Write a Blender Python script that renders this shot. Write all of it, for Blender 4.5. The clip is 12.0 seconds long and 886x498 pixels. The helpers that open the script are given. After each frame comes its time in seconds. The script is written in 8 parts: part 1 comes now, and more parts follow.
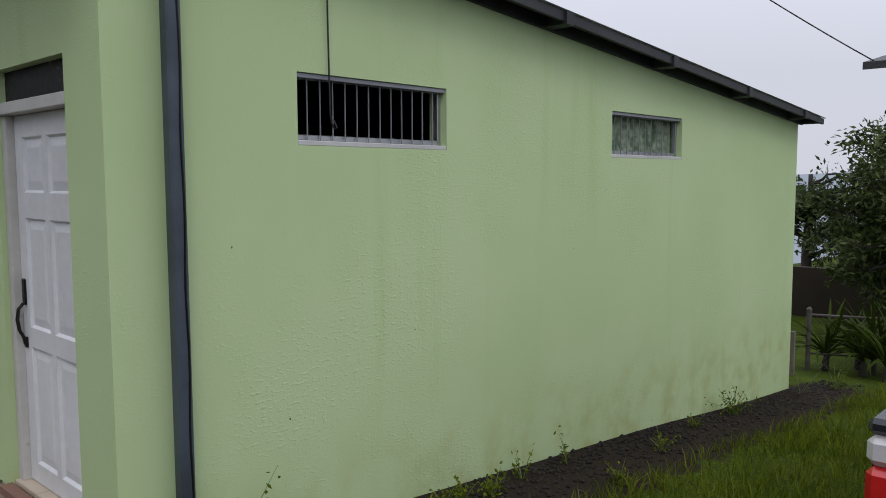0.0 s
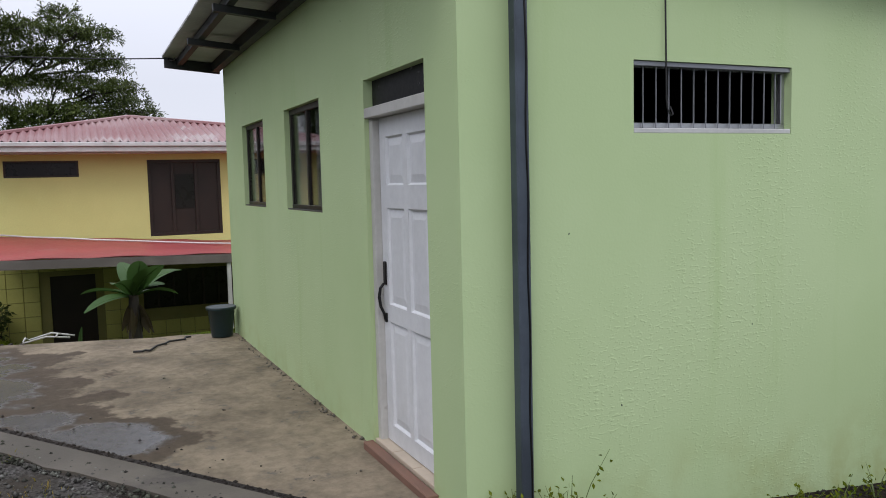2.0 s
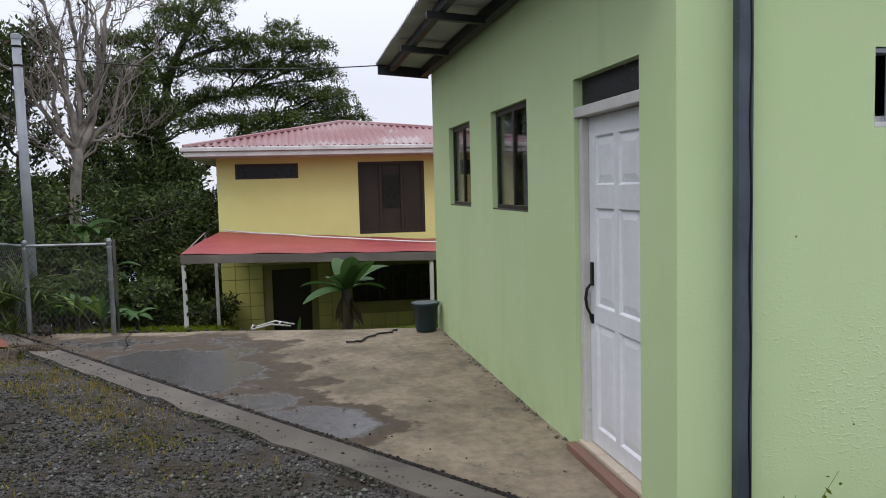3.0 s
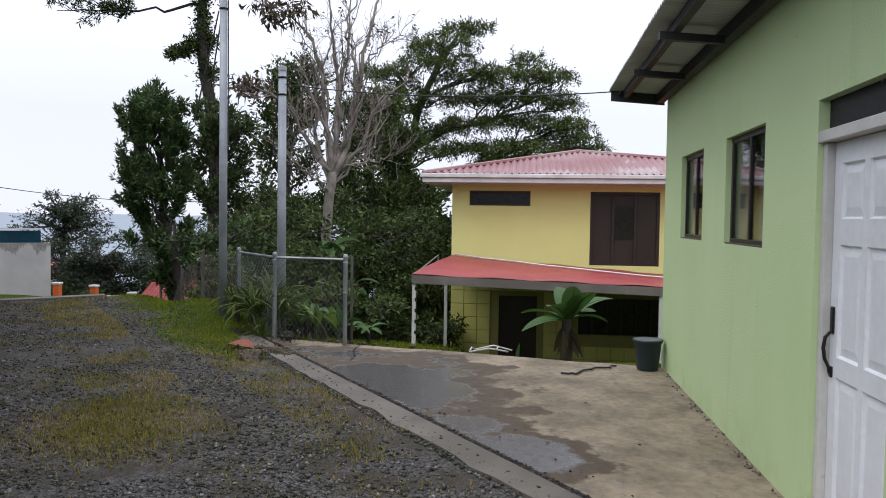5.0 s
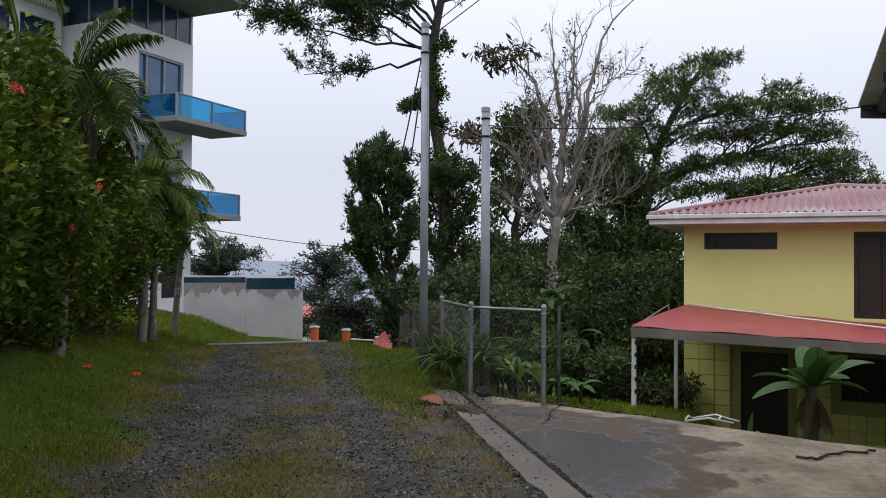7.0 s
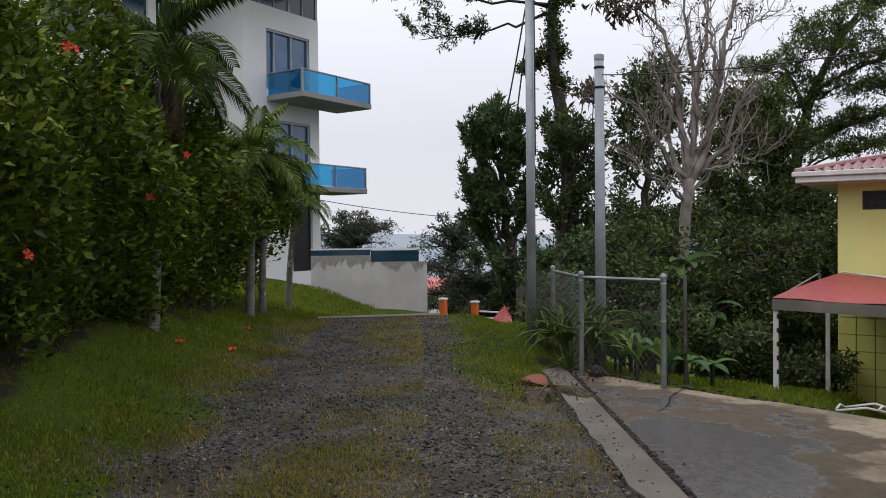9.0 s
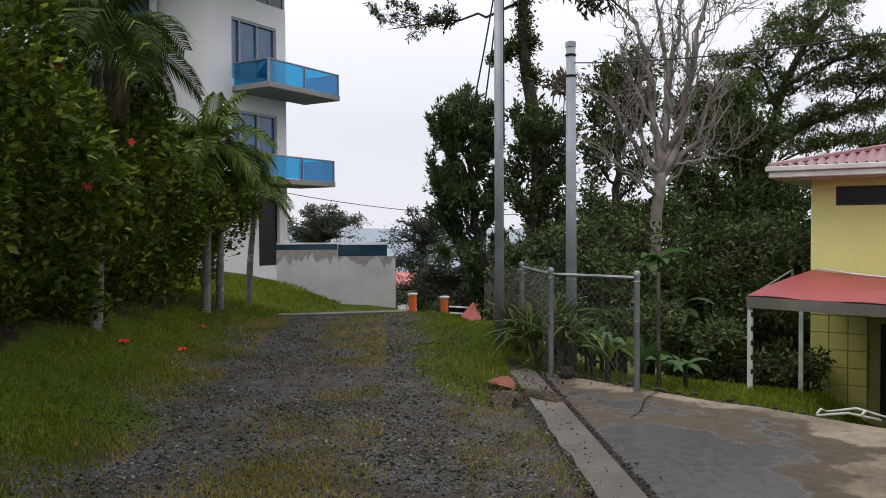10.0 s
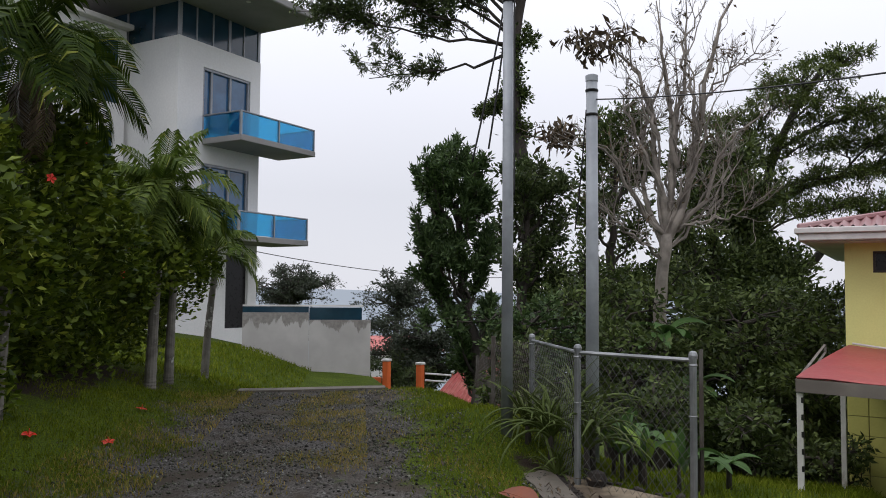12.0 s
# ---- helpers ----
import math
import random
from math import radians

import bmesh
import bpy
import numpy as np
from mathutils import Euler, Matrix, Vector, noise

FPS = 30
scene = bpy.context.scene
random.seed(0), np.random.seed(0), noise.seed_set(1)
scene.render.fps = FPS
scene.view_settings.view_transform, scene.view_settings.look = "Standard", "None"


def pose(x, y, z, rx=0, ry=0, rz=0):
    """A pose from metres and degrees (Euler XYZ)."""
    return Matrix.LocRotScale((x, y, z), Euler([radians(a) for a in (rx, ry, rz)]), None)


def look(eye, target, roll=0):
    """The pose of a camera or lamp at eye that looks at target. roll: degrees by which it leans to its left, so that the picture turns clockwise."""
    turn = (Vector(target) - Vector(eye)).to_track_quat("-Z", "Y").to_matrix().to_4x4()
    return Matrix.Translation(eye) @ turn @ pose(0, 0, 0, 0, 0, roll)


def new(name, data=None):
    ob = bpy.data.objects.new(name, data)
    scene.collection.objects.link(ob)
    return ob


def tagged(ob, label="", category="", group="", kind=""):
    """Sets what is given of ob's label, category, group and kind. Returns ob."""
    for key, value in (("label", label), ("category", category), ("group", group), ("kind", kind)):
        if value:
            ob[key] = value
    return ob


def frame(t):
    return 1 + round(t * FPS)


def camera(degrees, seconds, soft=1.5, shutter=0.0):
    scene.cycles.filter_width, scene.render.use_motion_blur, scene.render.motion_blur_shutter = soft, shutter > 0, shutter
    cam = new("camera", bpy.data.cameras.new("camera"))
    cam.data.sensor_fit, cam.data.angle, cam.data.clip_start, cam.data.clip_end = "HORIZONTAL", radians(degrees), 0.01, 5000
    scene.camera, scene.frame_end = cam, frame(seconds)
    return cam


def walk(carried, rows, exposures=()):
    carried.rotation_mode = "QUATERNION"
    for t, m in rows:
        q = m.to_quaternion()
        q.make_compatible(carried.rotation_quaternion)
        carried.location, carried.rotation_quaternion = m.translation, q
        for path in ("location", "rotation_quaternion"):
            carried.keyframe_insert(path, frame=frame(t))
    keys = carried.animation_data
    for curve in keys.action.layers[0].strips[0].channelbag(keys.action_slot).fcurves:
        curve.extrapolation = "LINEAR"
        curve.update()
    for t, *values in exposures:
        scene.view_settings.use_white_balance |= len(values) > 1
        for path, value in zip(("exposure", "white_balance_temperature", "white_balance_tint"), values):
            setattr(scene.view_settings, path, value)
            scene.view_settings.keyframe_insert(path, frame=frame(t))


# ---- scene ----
cam = camera(58.6, 12.0, soft=0.95)
PATH = [
    (0, (3.459, -1.517, 1.719), (2.095, -0.066, 1.541), -0.2),
    (0.5, (3.406, -1.558, 1.697), (1.84, -0.327, 1.521), -0.9),
    (1, (3.418, -1.612, 1.669), (1.69, -0.617, 1.513), -1.5),
    (1.5, (3.417, -1.643, 1.657), (1.642, -0.734, 1.502), -1.3),
    (2, (3.427, -1.677, 1.671), (1.617, -0.843, 1.498), -1.4),
    (2.5, (3.423, -1.734, 1.657), (1.55, -1.056, 1.481), -1.1),
    (3, (3.42, -1.759, 1.668), (1.461, -1.39, 1.509), -1.5),
    (3.5, (3.352, -1.679, 1.632), (1.355, -1.669, 1.513), 0.4),
    (3.7, (3.364, -1.664, 1.627), (1.368, -1.743, 1.529), 0.3),
    (5.3, (3.22, -1.557, 1.618), (1.237, -1.805, 1.545), 0.1),
    (5.5, (3.163, -1.536, 1.608), (1.181, -1.797, 1.552), -0.9),
    (6, (2.826, -1.454, 1.606), (0.856, -1.798, 1.616), 0.4),
    (6.5, (2.586, -1.35, 1.606), (0.654, -1.865, 1.624), -1.3),
    (7, (2.186, -1.175, 1.633), (0.365, -2.002, 1.666), 0.4),
    (7.5, (1.876, -1.161, 1.589), (0.15, -2.15, 1.801), -0.3),
    (7.7, (1.737, -1.113, 1.597), (0.036, -2.146, 1.796), -1.0),
    (9.3, (1.059, -1.269, 1.549), (-0.579, -2.413, 1.475), -0.7),
    (9.5, (0.982, -1.285, 1.541), (-0.639, -2.454, 1.466), -0.7),
    (10, (0.7, -1.448, 1.561), (-0.993, -2.512, 1.509), -0.3),
    (10.5, (0.376, -1.622, 1.562), (-1.27, -2.756, 1.614), -0.5),
    (11, (0.05, -1.973, 1.56), (-1.585, -3.124, 1.57), -0.1),
    (11.5, (-0.303, -2.28, 1.589), (-1.987, -3.359, 1.615), 0.1),
    (12, (-0.683, -2.617, 1.584), (-2.41, -3.62, 1.69), 0.5),
]
walk(cam, [(t, look(eye, target, roll)) for t, eye, target, roll in PATH],
     exposures=((0.0, -0.27, 6200, 14), (1.5, -0.06, 6200, 14), (2.5, 0.08, 6150, 14), (3.0, 0.12, 6150, 14), (3.5, 0.4, 6200, 14), (5.5, 0.22, 6100, 14), (6.5, 0.04, 6100, 14), (7.5, -0.08, 6150, 14), (9.5, 0.06, 6450, 13), (10.5, 0.14, 6450, 13), (11.0, 0.05, 6450, 13), (12.0, 0.0, 6400, 13)))

# ---- world, sun, exposure ----
world = bpy.data.worlds.new("overcast_sky")
scene.world = world
world.use_nodes = True
wn, wl = world.node_tree.nodes, world.node_tree.links
wn.clear()
w_out = wn.new("ShaderNodeOutputWorld")
w_bg = wn.new("ShaderNodeBackground")
w_sky = wn.new("ShaderNodeTexSky")
w_sky.sky_type = "NISHITA"
w_sky.sun_disc = False
w_sky.sun_elevation, w_sky.sun_rotation = radians(55), radians(125)
w_coord = wn.new("ShaderNodeTexCoord")
w_sep = wn.new("ShaderNodeSeparateXYZ")
w_grad = wn.new("ShaderNodeMapRange")          # cloud deck, brighter towards the zenith
w_grad.inputs["From Min"].default_value, w_grad.inputs["From Max"].default_value = 0.12, 0.9
w_grad.inputs["To Min"].default_value, w_grad.inputs["To Max"].default_value = 8.6, 19.3
w_noise = wn.new("ShaderNodeTexNoise")
w_noise.inputs["Scale"].default_value, w_noise.inputs["Detail"].default_value = 1.6, 5.0
w_nr = wn.new("ShaderNodeMapRange")
w_nr.inputs["To Min"].default_value, w_nr.inputs["To Max"].default_value = 0.93, 1.07
w_mul = wn.new("ShaderNodeMath"); w_mul.operation = "MULTIPLY"
w_col = wn.new("ShaderNodeMix"); w_col.data_type = "RGBA"; w_col.blend_type = "MULTIPLY"
w_col.inputs["Factor"].default_value = 1.0
w_col.inputs["A"].default_value = (0.925, 0.945, 1.0, 1)
w_mix = wn.new("ShaderNodeMix"); w_mix.data_type = "RGBA"
w_mix.inputs["Factor"].default_value = 0.93
wl.new(w_coord.outputs["Generated"], w_sep.inputs[0])
wl.new(w_coord.outputs["Generated"], w_noise.inputs["Vector"])
wl.new(w_sep.outputs["Z"], w_grad.inputs["Value"])
wl.new(w_noise.outputs["Fac"], w_nr.inputs["Value"])
wl.new(w_grad.outputs["Result"], w_mul.inputs[0])
wl.new(w_nr.outputs["Result"], w_mul.inputs[1])
wl.new(w_mul.outputs[0], w_col.inputs["B"])
wl.new(w_sky.outputs["Color"], w_mix.inputs["A"])
wl.new(w_col.outputs["Result"], w_mix.inputs["B"])
wl.new(w_mix.outputs["Result"], w_bg.inputs["Color"])
wl.new(w_bg.outputs[0], w_out.inputs["Surface"])
w_bg.inputs["Strength"].default_value = 0.1
sun_data = bpy.data.lights.new("sun", "SUN")
sun_data.energy, sun_data.angle, sun_data.color = 0.7, radians(20), (1.0, 0.96, 0.9)
sun = new("sun", sun_data)
sun.matrix_world = look((8, -6, 12), (0, 0, 0))


# ---- materials ----
def nodes_of(name):
    m = bpy.data.materials.new(name)
    m.use_nodes = True
    n = m.node_tree.nodes
    return m, n, m.node_tree.links, n["Principled BSDF"]


def ramp_mix(n, l, fac, a, b):
    x = n.new("ShaderNodeMix"); x.data_type = "RGBA"
    if hasattr(a, "links"): l.new(a, x.inputs["A"])
    else: x.inputs["A"].default_value = (*a, 1)
    if hasattr(b, "links"): l.new(b, x.inputs["B"])
    else: x.inputs["B"].default_value = (*b, 1)
    if hasattr(fac, "links"): l.new(fac, x.inputs["Factor"])
    else: x.inputs["Factor"].default_value = fac
    return x.outputs["Result"]


def noise_fac(n, l, scale, lo, hi, detail=4.0, rough=0.55, stretch=(1, 1, 1)):
    c = n.new("ShaderNodeNewGeometry")
    mp = n.new("ShaderNodeMapping")
    mp.inputs["Scale"].default_value = stretch
    t = n.new("ShaderNodeTexNoise")
    t.inputs["Scale"].default_value, t.inputs["Detail"].default_value, t.inputs["Roughness"].default_value = scale, detail, rough
    r = n.new("ShaderNodeMapRange"); r.interpolation_type = "SMOOTHSTEP"
    r.inputs["From Min"].default_value, r.inputs["From Max"].default_value = lo, hi
    l.new(c.outputs["Position"], mp.inputs["Vector"])
    l.new(mp.outputs["Vector"], t.inputs["Vector"])
    l.new(t.outputs["Fac"], r.inputs["Value"])
    return r.outputs["Result"], t.outputs["Fac"]


def add_bump(n, l, bsdf, height, strength, dist, prev=None):
    b = n.new("ShaderNodeBump")
    b.inputs["Strength"].default_value, b.inputs["Distance"].default_value = strength, dist
    l.new(height, b.inputs["Height"])
    if prev is not None:
        l.new(prev, b.inputs["Normal"])
    l.new(b.outputs["Normal"], bsdf.inputs["Normal"])
    return b.outputs["Normal"]


def surface(name, base, second, rough=0.7, metal=0.0, big=1.2, fine=40.0, bump=0.2, dist=0.004, stain=None, stain_scale=0.8, stain_at=(0.6, 0.75), stretch=(1, 1, 1), spec=0.4):
    """A painted, cast or grown surface: two tones at a large scale, fine grain, a stain, and relief."""
    m, n, l, p = nodes_of(name)
    f1, _ = noise_fac(n, l, big, 0.35, 0.65, 5.0)
    f2, raw = noise_fac(n, l, fine, 0.3, 0.7, 4.0, 0.6, stretch)
    col = ramp_mix(n, l, f1, base, second)
    dim = n.new("ShaderNodeMix"); dim.data_type = "RGBA"; dim.blend_type = "MULTIPLY"
    dim.inputs["Factor"].default_value = 0.22
    l.new(col, dim.inputs["A"])
    l.new(raw, dim.inputs["B"])
    col = dim.outputs["Result"]
    if stain:
        f3, _ = noise_fac(n, l, stain_scale, *stain_at, 6.0, 0.6)
        col = ramp_mix(n, l, f3, col, stain)
    l.new(col, p.inputs["Base Color"])
    rr = n.new("ShaderNodeMapRange")
    rr.inputs["To Min"].default_value, rr.inputs["To Max"].default_value = max(rough - 0.12, 0.03), min(rough + 0.1, 1)
    l.new(raw, rr.inputs["Value"]); l.new(rr.outputs["Result"], p.inputs["Roughness"])
    p.inputs["Metallic"].default_value = metal
    p.inputs["Specular IOR Level"].default_value = spec
    if bump:
        add_bump(n, l, p, raw, bump, dist)
    return m


def leafy(name, dark, light, odd=None, rough=0.45, through_light=0.25, gloss=0.2):
    """Leaves: colour varies leaf by leaf, with some light passing through."""
    m, n, l, p = nodes_of(name)
    g = n.new("ShaderNodeNewGeometry")
    col = ramp_mix(n, l, g.outputs["Random Per Island"], dark, light)
    if odd:
        r = n.new("ShaderNodeMapRange"); r.inputs["From Min"].default_value, r.inputs["From Max"].default_value = 0.93, 0.96
        l.new(g.outputs["Random Per Island"], r.inputs["Value"])
        col = ramp_mix(n, l, r.outputs["Result"], col, odd)
    f, _ = noise_fac(n, l, 1.1, 0.35, 0.65, 3.0)
    shade = n.new("ShaderNodeMix"); shade.data_type = "RGBA"; shade.blend_type = "MULTIPLY"
    l.new(f, shade.inputs["Factor"]); l.new(col, shade.inputs["A"])
    shade.inputs["B"].default_value = (0.72, 0.8, 0.62, 1)
    l.new(shade.outputs["Result"], p.inputs["Base Color"])
    p.inputs["Roughness"].default_value = rough + 0.12
    p.inputs["Specular IOR Level"].default_value = gloss
    tr = n.new("ShaderNodeBsdfTranslucent")
    l.new(shade.outputs["Result"], tr.inputs["Color"])
    mx = n.new("ShaderNodeMixShader"); mx.inputs["Fac"].default_value = through_light
    l.new(p.outputs[0], mx.inputs[1]); l.new(tr.outputs[0], mx.inputs[2])
    l.new(mx.outputs[0], n["Material Output"].inputs["Surface"])
    return m


def glassy(name, tint, rough=0.03, alpha_mix=0.55):
    """A pane: reflects like glass and lets part of the light straight through, tinted."""
    m, n, l, p = nodes_of(name)
    n.remove(p)
    gl = n.new("ShaderNodeBsdfGlossy"); gl.inputs["Roughness"].default_value = rough
    tp = n.new("ShaderNodeBsdfTransparent"); tp.inputs["Color"].default_value = (*tint, 1)
    fr = n.new("ShaderNodeFresnel"); fr.inputs["IOR"].default_value = 1.6
    mr = n.new("ShaderNodeMapRange"); mr.inputs["To Min"].default_value, mr.inputs["To Max"].default_value = max(1 - alpha_mix - 0.43, 0.02), 0.75
    l.new(fr.outputs[0], mr.inputs["Value"])
    mx = n.new("ShaderNodeMixShader")
    l.new(mr.outputs["Result"], mx.inputs["Fac"]); l.new(tp.outputs[0], mx.inputs[1]); l.new(gl.outputs[0], mx.inputs[2])
    l.new(mx.outputs[0], n["Material Output"].inputs["Surface"])
    return m


def stucco_material():
    """Green masonry paint on trowelled render: rough patches with ridges, smooth patches between."""
    m, n, l, p = nodes_of("green_stucco")
    f1, _ = noise_fac(n, l, 0.7, 0.3, 0.7, 4.0)
    f2, fine_raw = noise_fac(n, l, 60.0, 0.3, 0.7, 3.0)
    col = ramp_mix(n, l, f1, (0.445, 0.566, 0.29), (0.485, 0.601, 0.326))
    streak, _ = noise_fac(n, l, 1.0, 0.55, 0.8, 5.0, 0.6, (3.0, 3.0, 0.25))
    col = ramp_mix(n, l, streak, col, (0.42, 0.545, 0.26))
    low = n.new("ShaderNodeNewGeometry"); sep = n.new("ShaderNodeSeparateXYZ")
    l.new(low.outputs["Position"], sep.inputs[0])
    splash = n.new("ShaderNodeMapRange"); splash.inputs["From Min"].default_value, splash.inputs["From Max"].default_value = 0.25, -0.35
    l.new(sep.outputs["Z"], splash.inputs["Value"])
    sn, _ = noise_fac(n, l, 3.5, 0.4, 0.7, 5.0)
    sm = n.new("ShaderNodeMath"); sm.operation = "MULTIPLY"
    l.new(splash.outputs["Result"], sm.inputs[0]); l.new(sn, sm.inputs[1])
    col = ramp_mix(n, l, sm.outputs[0], col, (0.39, 0.45, 0.2))
    chip, _ = noise_fac(n, l, 15.0, 0.81, 0.82, 1.0)
    col = ramp_mix(n, l, chip, col, (0.09, 0.12, 0.07))
    l.new(col, p.inputs["Base Color"])
    p.inputs["Roughness"].default_value = 0.72
    p.inputs["Specular IOR Level"].default_value = 0.3
    patch, _ = noise_fac(n, l, 0.8, 0.44, 0.64, 3.0)
    _, ridge = noise_fac(n, l, 30.0, 0.3, 0.7, 2.5, 0.55, (1.0, 1.0, 2.0))
    rid = n.new("ShaderNodeMapRange"); rid.interpolation_type = "SMOOTHSTEP"
    rid.inputs["From Min"].default_value, rid.inputs["From Max"].default_value = 0.52, 0.68
    l.new(ridge, rid.inputs["Value"])
    mm = n.new("ShaderNodeMath"); mm.operation = "MULTIPLY"
    l.new(rid.outputs["Result"], mm.inputs[0]); l.new(patch, mm.inputs[1])
    b = add_bump(n, l, p, mm.outputs[0], 0.42, 0.005)
    add_bump(n, l, p, fine_raw, 0.22, 0.003, b)
    return m


def concrete_material():
    """Yard concrete: pale worn cement with damp dark patches whose middles still hold a film of water."""
    m, n, l, p = nodes_of("yard_concrete")
    f1, _ = noise_fac(n, l, 0.9, 0.38, 0.64, 7.0, 0.66)
    _, raw = noise_fac(n, l, 70.0, 0.3, 0.7, 4.0, 0.65)
    col = ramp_mix(n, l, f1, (0.285, 0.232, 0.162), (0.15, 0.12, 0.083))
    spots, _ = noise_fac(n, l, 7.0, 0.56, 0.72, 5.0, 0.65)
    col = ramp_mix(n, l, spots, col, (0.14, 0.122, 0.1))
    at = n.new("ShaderNodeAttribute"); at.attribute_name = "damp"
    _, edge = noise_fac(n, l, 1.6, 0.3, 0.7, 5.0, 0.6)
    s = n.new("ShaderNodeMath"); s.operation = "ADD"
    e2 = n.new("ShaderNodeMath"); e2.operation = "MULTIPLY_ADD"
    e2.inputs[1].default_value, e2.inputs[2].default_value = 1.7, -0.87
    l.new(edge, e2.inputs[0])
    l.new(at.outputs["Fac"], s.inputs[0]); l.new(e2.outputs[0], s.inputs[1])
    damp = n.new("ShaderNodeMapRange"); damp.interpolation_type = "SMOOTHSTEP"
    damp.inputs["From Min"].default_value, damp.inputs["From Max"].default_value = 0.42, 0.56
    wet = n.new("ShaderNodeMapRange"); wet.interpolation_type = "SMOOTHSTEP"
    wet.inputs["From Min"].default_value, wet.inputs["From Max"].default_value = 0.72, 0.92
    l.new(s.outputs[0], damp.inputs["Value"]); l.new(s.outputs[0], wet.inputs["Value"])
    col = ramp_mix(n, l, damp.outputs["Result"], col, (0.088, 0.067, 0.046))
    col = ramp_mix(n, l, wet.outputs["Result"], col, (0.085, 0.081, 0.076))
    _, mott = noise_fac(n, l, 11.0, 0.3, 0.7, 6.0, 0.7)
    mt = n.new("ShaderNodeMix"); mt.data_type = "RGBA"; mt.blend_type = "MULTIPLY"; mt.inputs["Factor"].default_value = 0.55
    mr2 = n.new("ShaderNodeMapRange"); mr2.inputs["From Min"].default_value, mr2.inputs["From Max"].default_value = 0.3, 0.6
    mr2.inputs["To Min"].default_value = 0.35
    l.new(mott, mr2.inputs["Value"]); l.new(col, mt.inputs["A"]); l.new(mr2.outputs["Result"], mt.inputs["B"])
    col = mt.outputs["Result"]
    p.inputs["Specular IOR Level"].default_value = 0.2
    l.new(col, p.inputs["Base Color"])
    ro = n.new("ShaderNodeMapRange"); ro.inputs["To Min"].default_value, ro.inputs["To Max"].default_value = 0.85, 0.2
    l.new(wet.outputs["Result"], ro.inputs["Value"]); l.new(ro.outputs["Result"], p.inputs["Roughness"])
    inv = n.new("ShaderNodeMapRange"); inv.inputs["To Min"].default_value, inv.inputs["To Max"].default_value = 0.35, 0.06
    l.new(wet.outputs["Result"], inv.inputs["Value"])
    b = n.new("ShaderNodeBump"); b.inputs["Distance"].default_value = 0.006
    l.new(inv.outputs["Result"], b.inputs["Strength"]); l.new(raw, b.inputs["Height"]); l.new(b.outputs["Normal"], p.inputs["Normal"])
    return m


def ground_material():
    """Soil and short turf, with a gravel track and bare dark soil where the land shows them; under the hedge the soil
    colour also carries its shade.
    """
    m, n, l, p = nodes_of("ground_cover")
    _, raw = noise_fac(n, l, 90.0, 0.3, 0.7, 5.0, 0.7)
    f1, _ = noise_fac(n, l, 1.7, 0.3, 0.7, 5.0)
    turf = ramp_mix(n, l, f1, (0.045, 0.072, 0.004), (0.085, 0.12, 0.008))
    fr, _ = noise_fac(n, l, 55.0, 0.35, 0.65, 3.0)
    turf = ramp_mix(n, l, fr, turf, (0.025, 0.035, 0.009))
    _, g2 = noise_fac(n, l, 45.0, 0.3, 0.7, 3.0, 0.7)
    vor = n.new("ShaderNodeTexVoronoi"); vor.inputs["Scale"].default_value = 62.0
    geo = n.new("ShaderNodeNewGeometry"); l.new(geo.outputs["Position"], vor.inputs["Vector"])
    sepc = n.new("ShaderNodeSeparateColor"); l.new(vor.outputs["Color"], sepc.inputs[0])
    grav = ramp_mix(n, l, sepc.outputs[0], (0.027, 0.025, 0.023), (0.115, 0.108, 0.1))
    dirt, _ = noise_fac(n, l, 2.2, 0.4, 0.62, 6.0, 0.65)
    grav = ramp_mix(n, l, dirt, grav, (0.05, 0.042, 0.033))
    straw, _ = noise_fac(n, l, 1.7, 0.66, 0.72, 7.0, 0.7)
    grav = ramp_mix(n, l, straw, grav, (0.11, 0.084, 0.036))
    a1 = n.new("ShaderNodeAttribute"); a1.attribute_name = "gravel"
    a2 = n.new("ShaderNodeAttribute"); a2.attribute_name = "soil"
    _, edge = noise_fac(n, l, 2.6, 0.3, 0.7, 6.0, 0.65)
    def ragged(att):
        ad = n.new("ShaderNodeMath"); ad.operation = "MULTIPLY_ADD"
        ad.inputs[1].default_value, ad.inputs[2].default_value = 1.3, -0.65
        l.new(edge, ad.inputs[0])
        s = n.new("ShaderNodeMath"); s.operation = "ADD"
        l.new(att.outputs["Fac"], s.inputs[0]); l.new(ad.outputs[0], s.inputs[1])
        r = n.new("ShaderNodeMapRange"); r.interpolation_type = "SMOOTHSTEP"
        r.inputs["From Min"].default_value, r.inputs["From Max"].default_value = 0.4, 0.6
        l.new(s.outputs[0], r.inputs["Value"])
        return r.outputs["Result"]
    col = ramp_mix(n, l, ragged(a1), turf, grav)
    col = ramp_mix(n, l, ragged(a2), col, (0.028, 0.021, 0.016))
    l.new(col, p.inputs["Base Color"])
    p.inputs["Roughness"].default_value = 0.93
    p.inputs["Specular IOR Level"].default_value = 0.06
    b = add_bump(n, l, p, vor.outputs["Distance"], 0.5, 0.012)
    add_bump(n, l, p, raw, 0.4, 0.01, b)
    return m


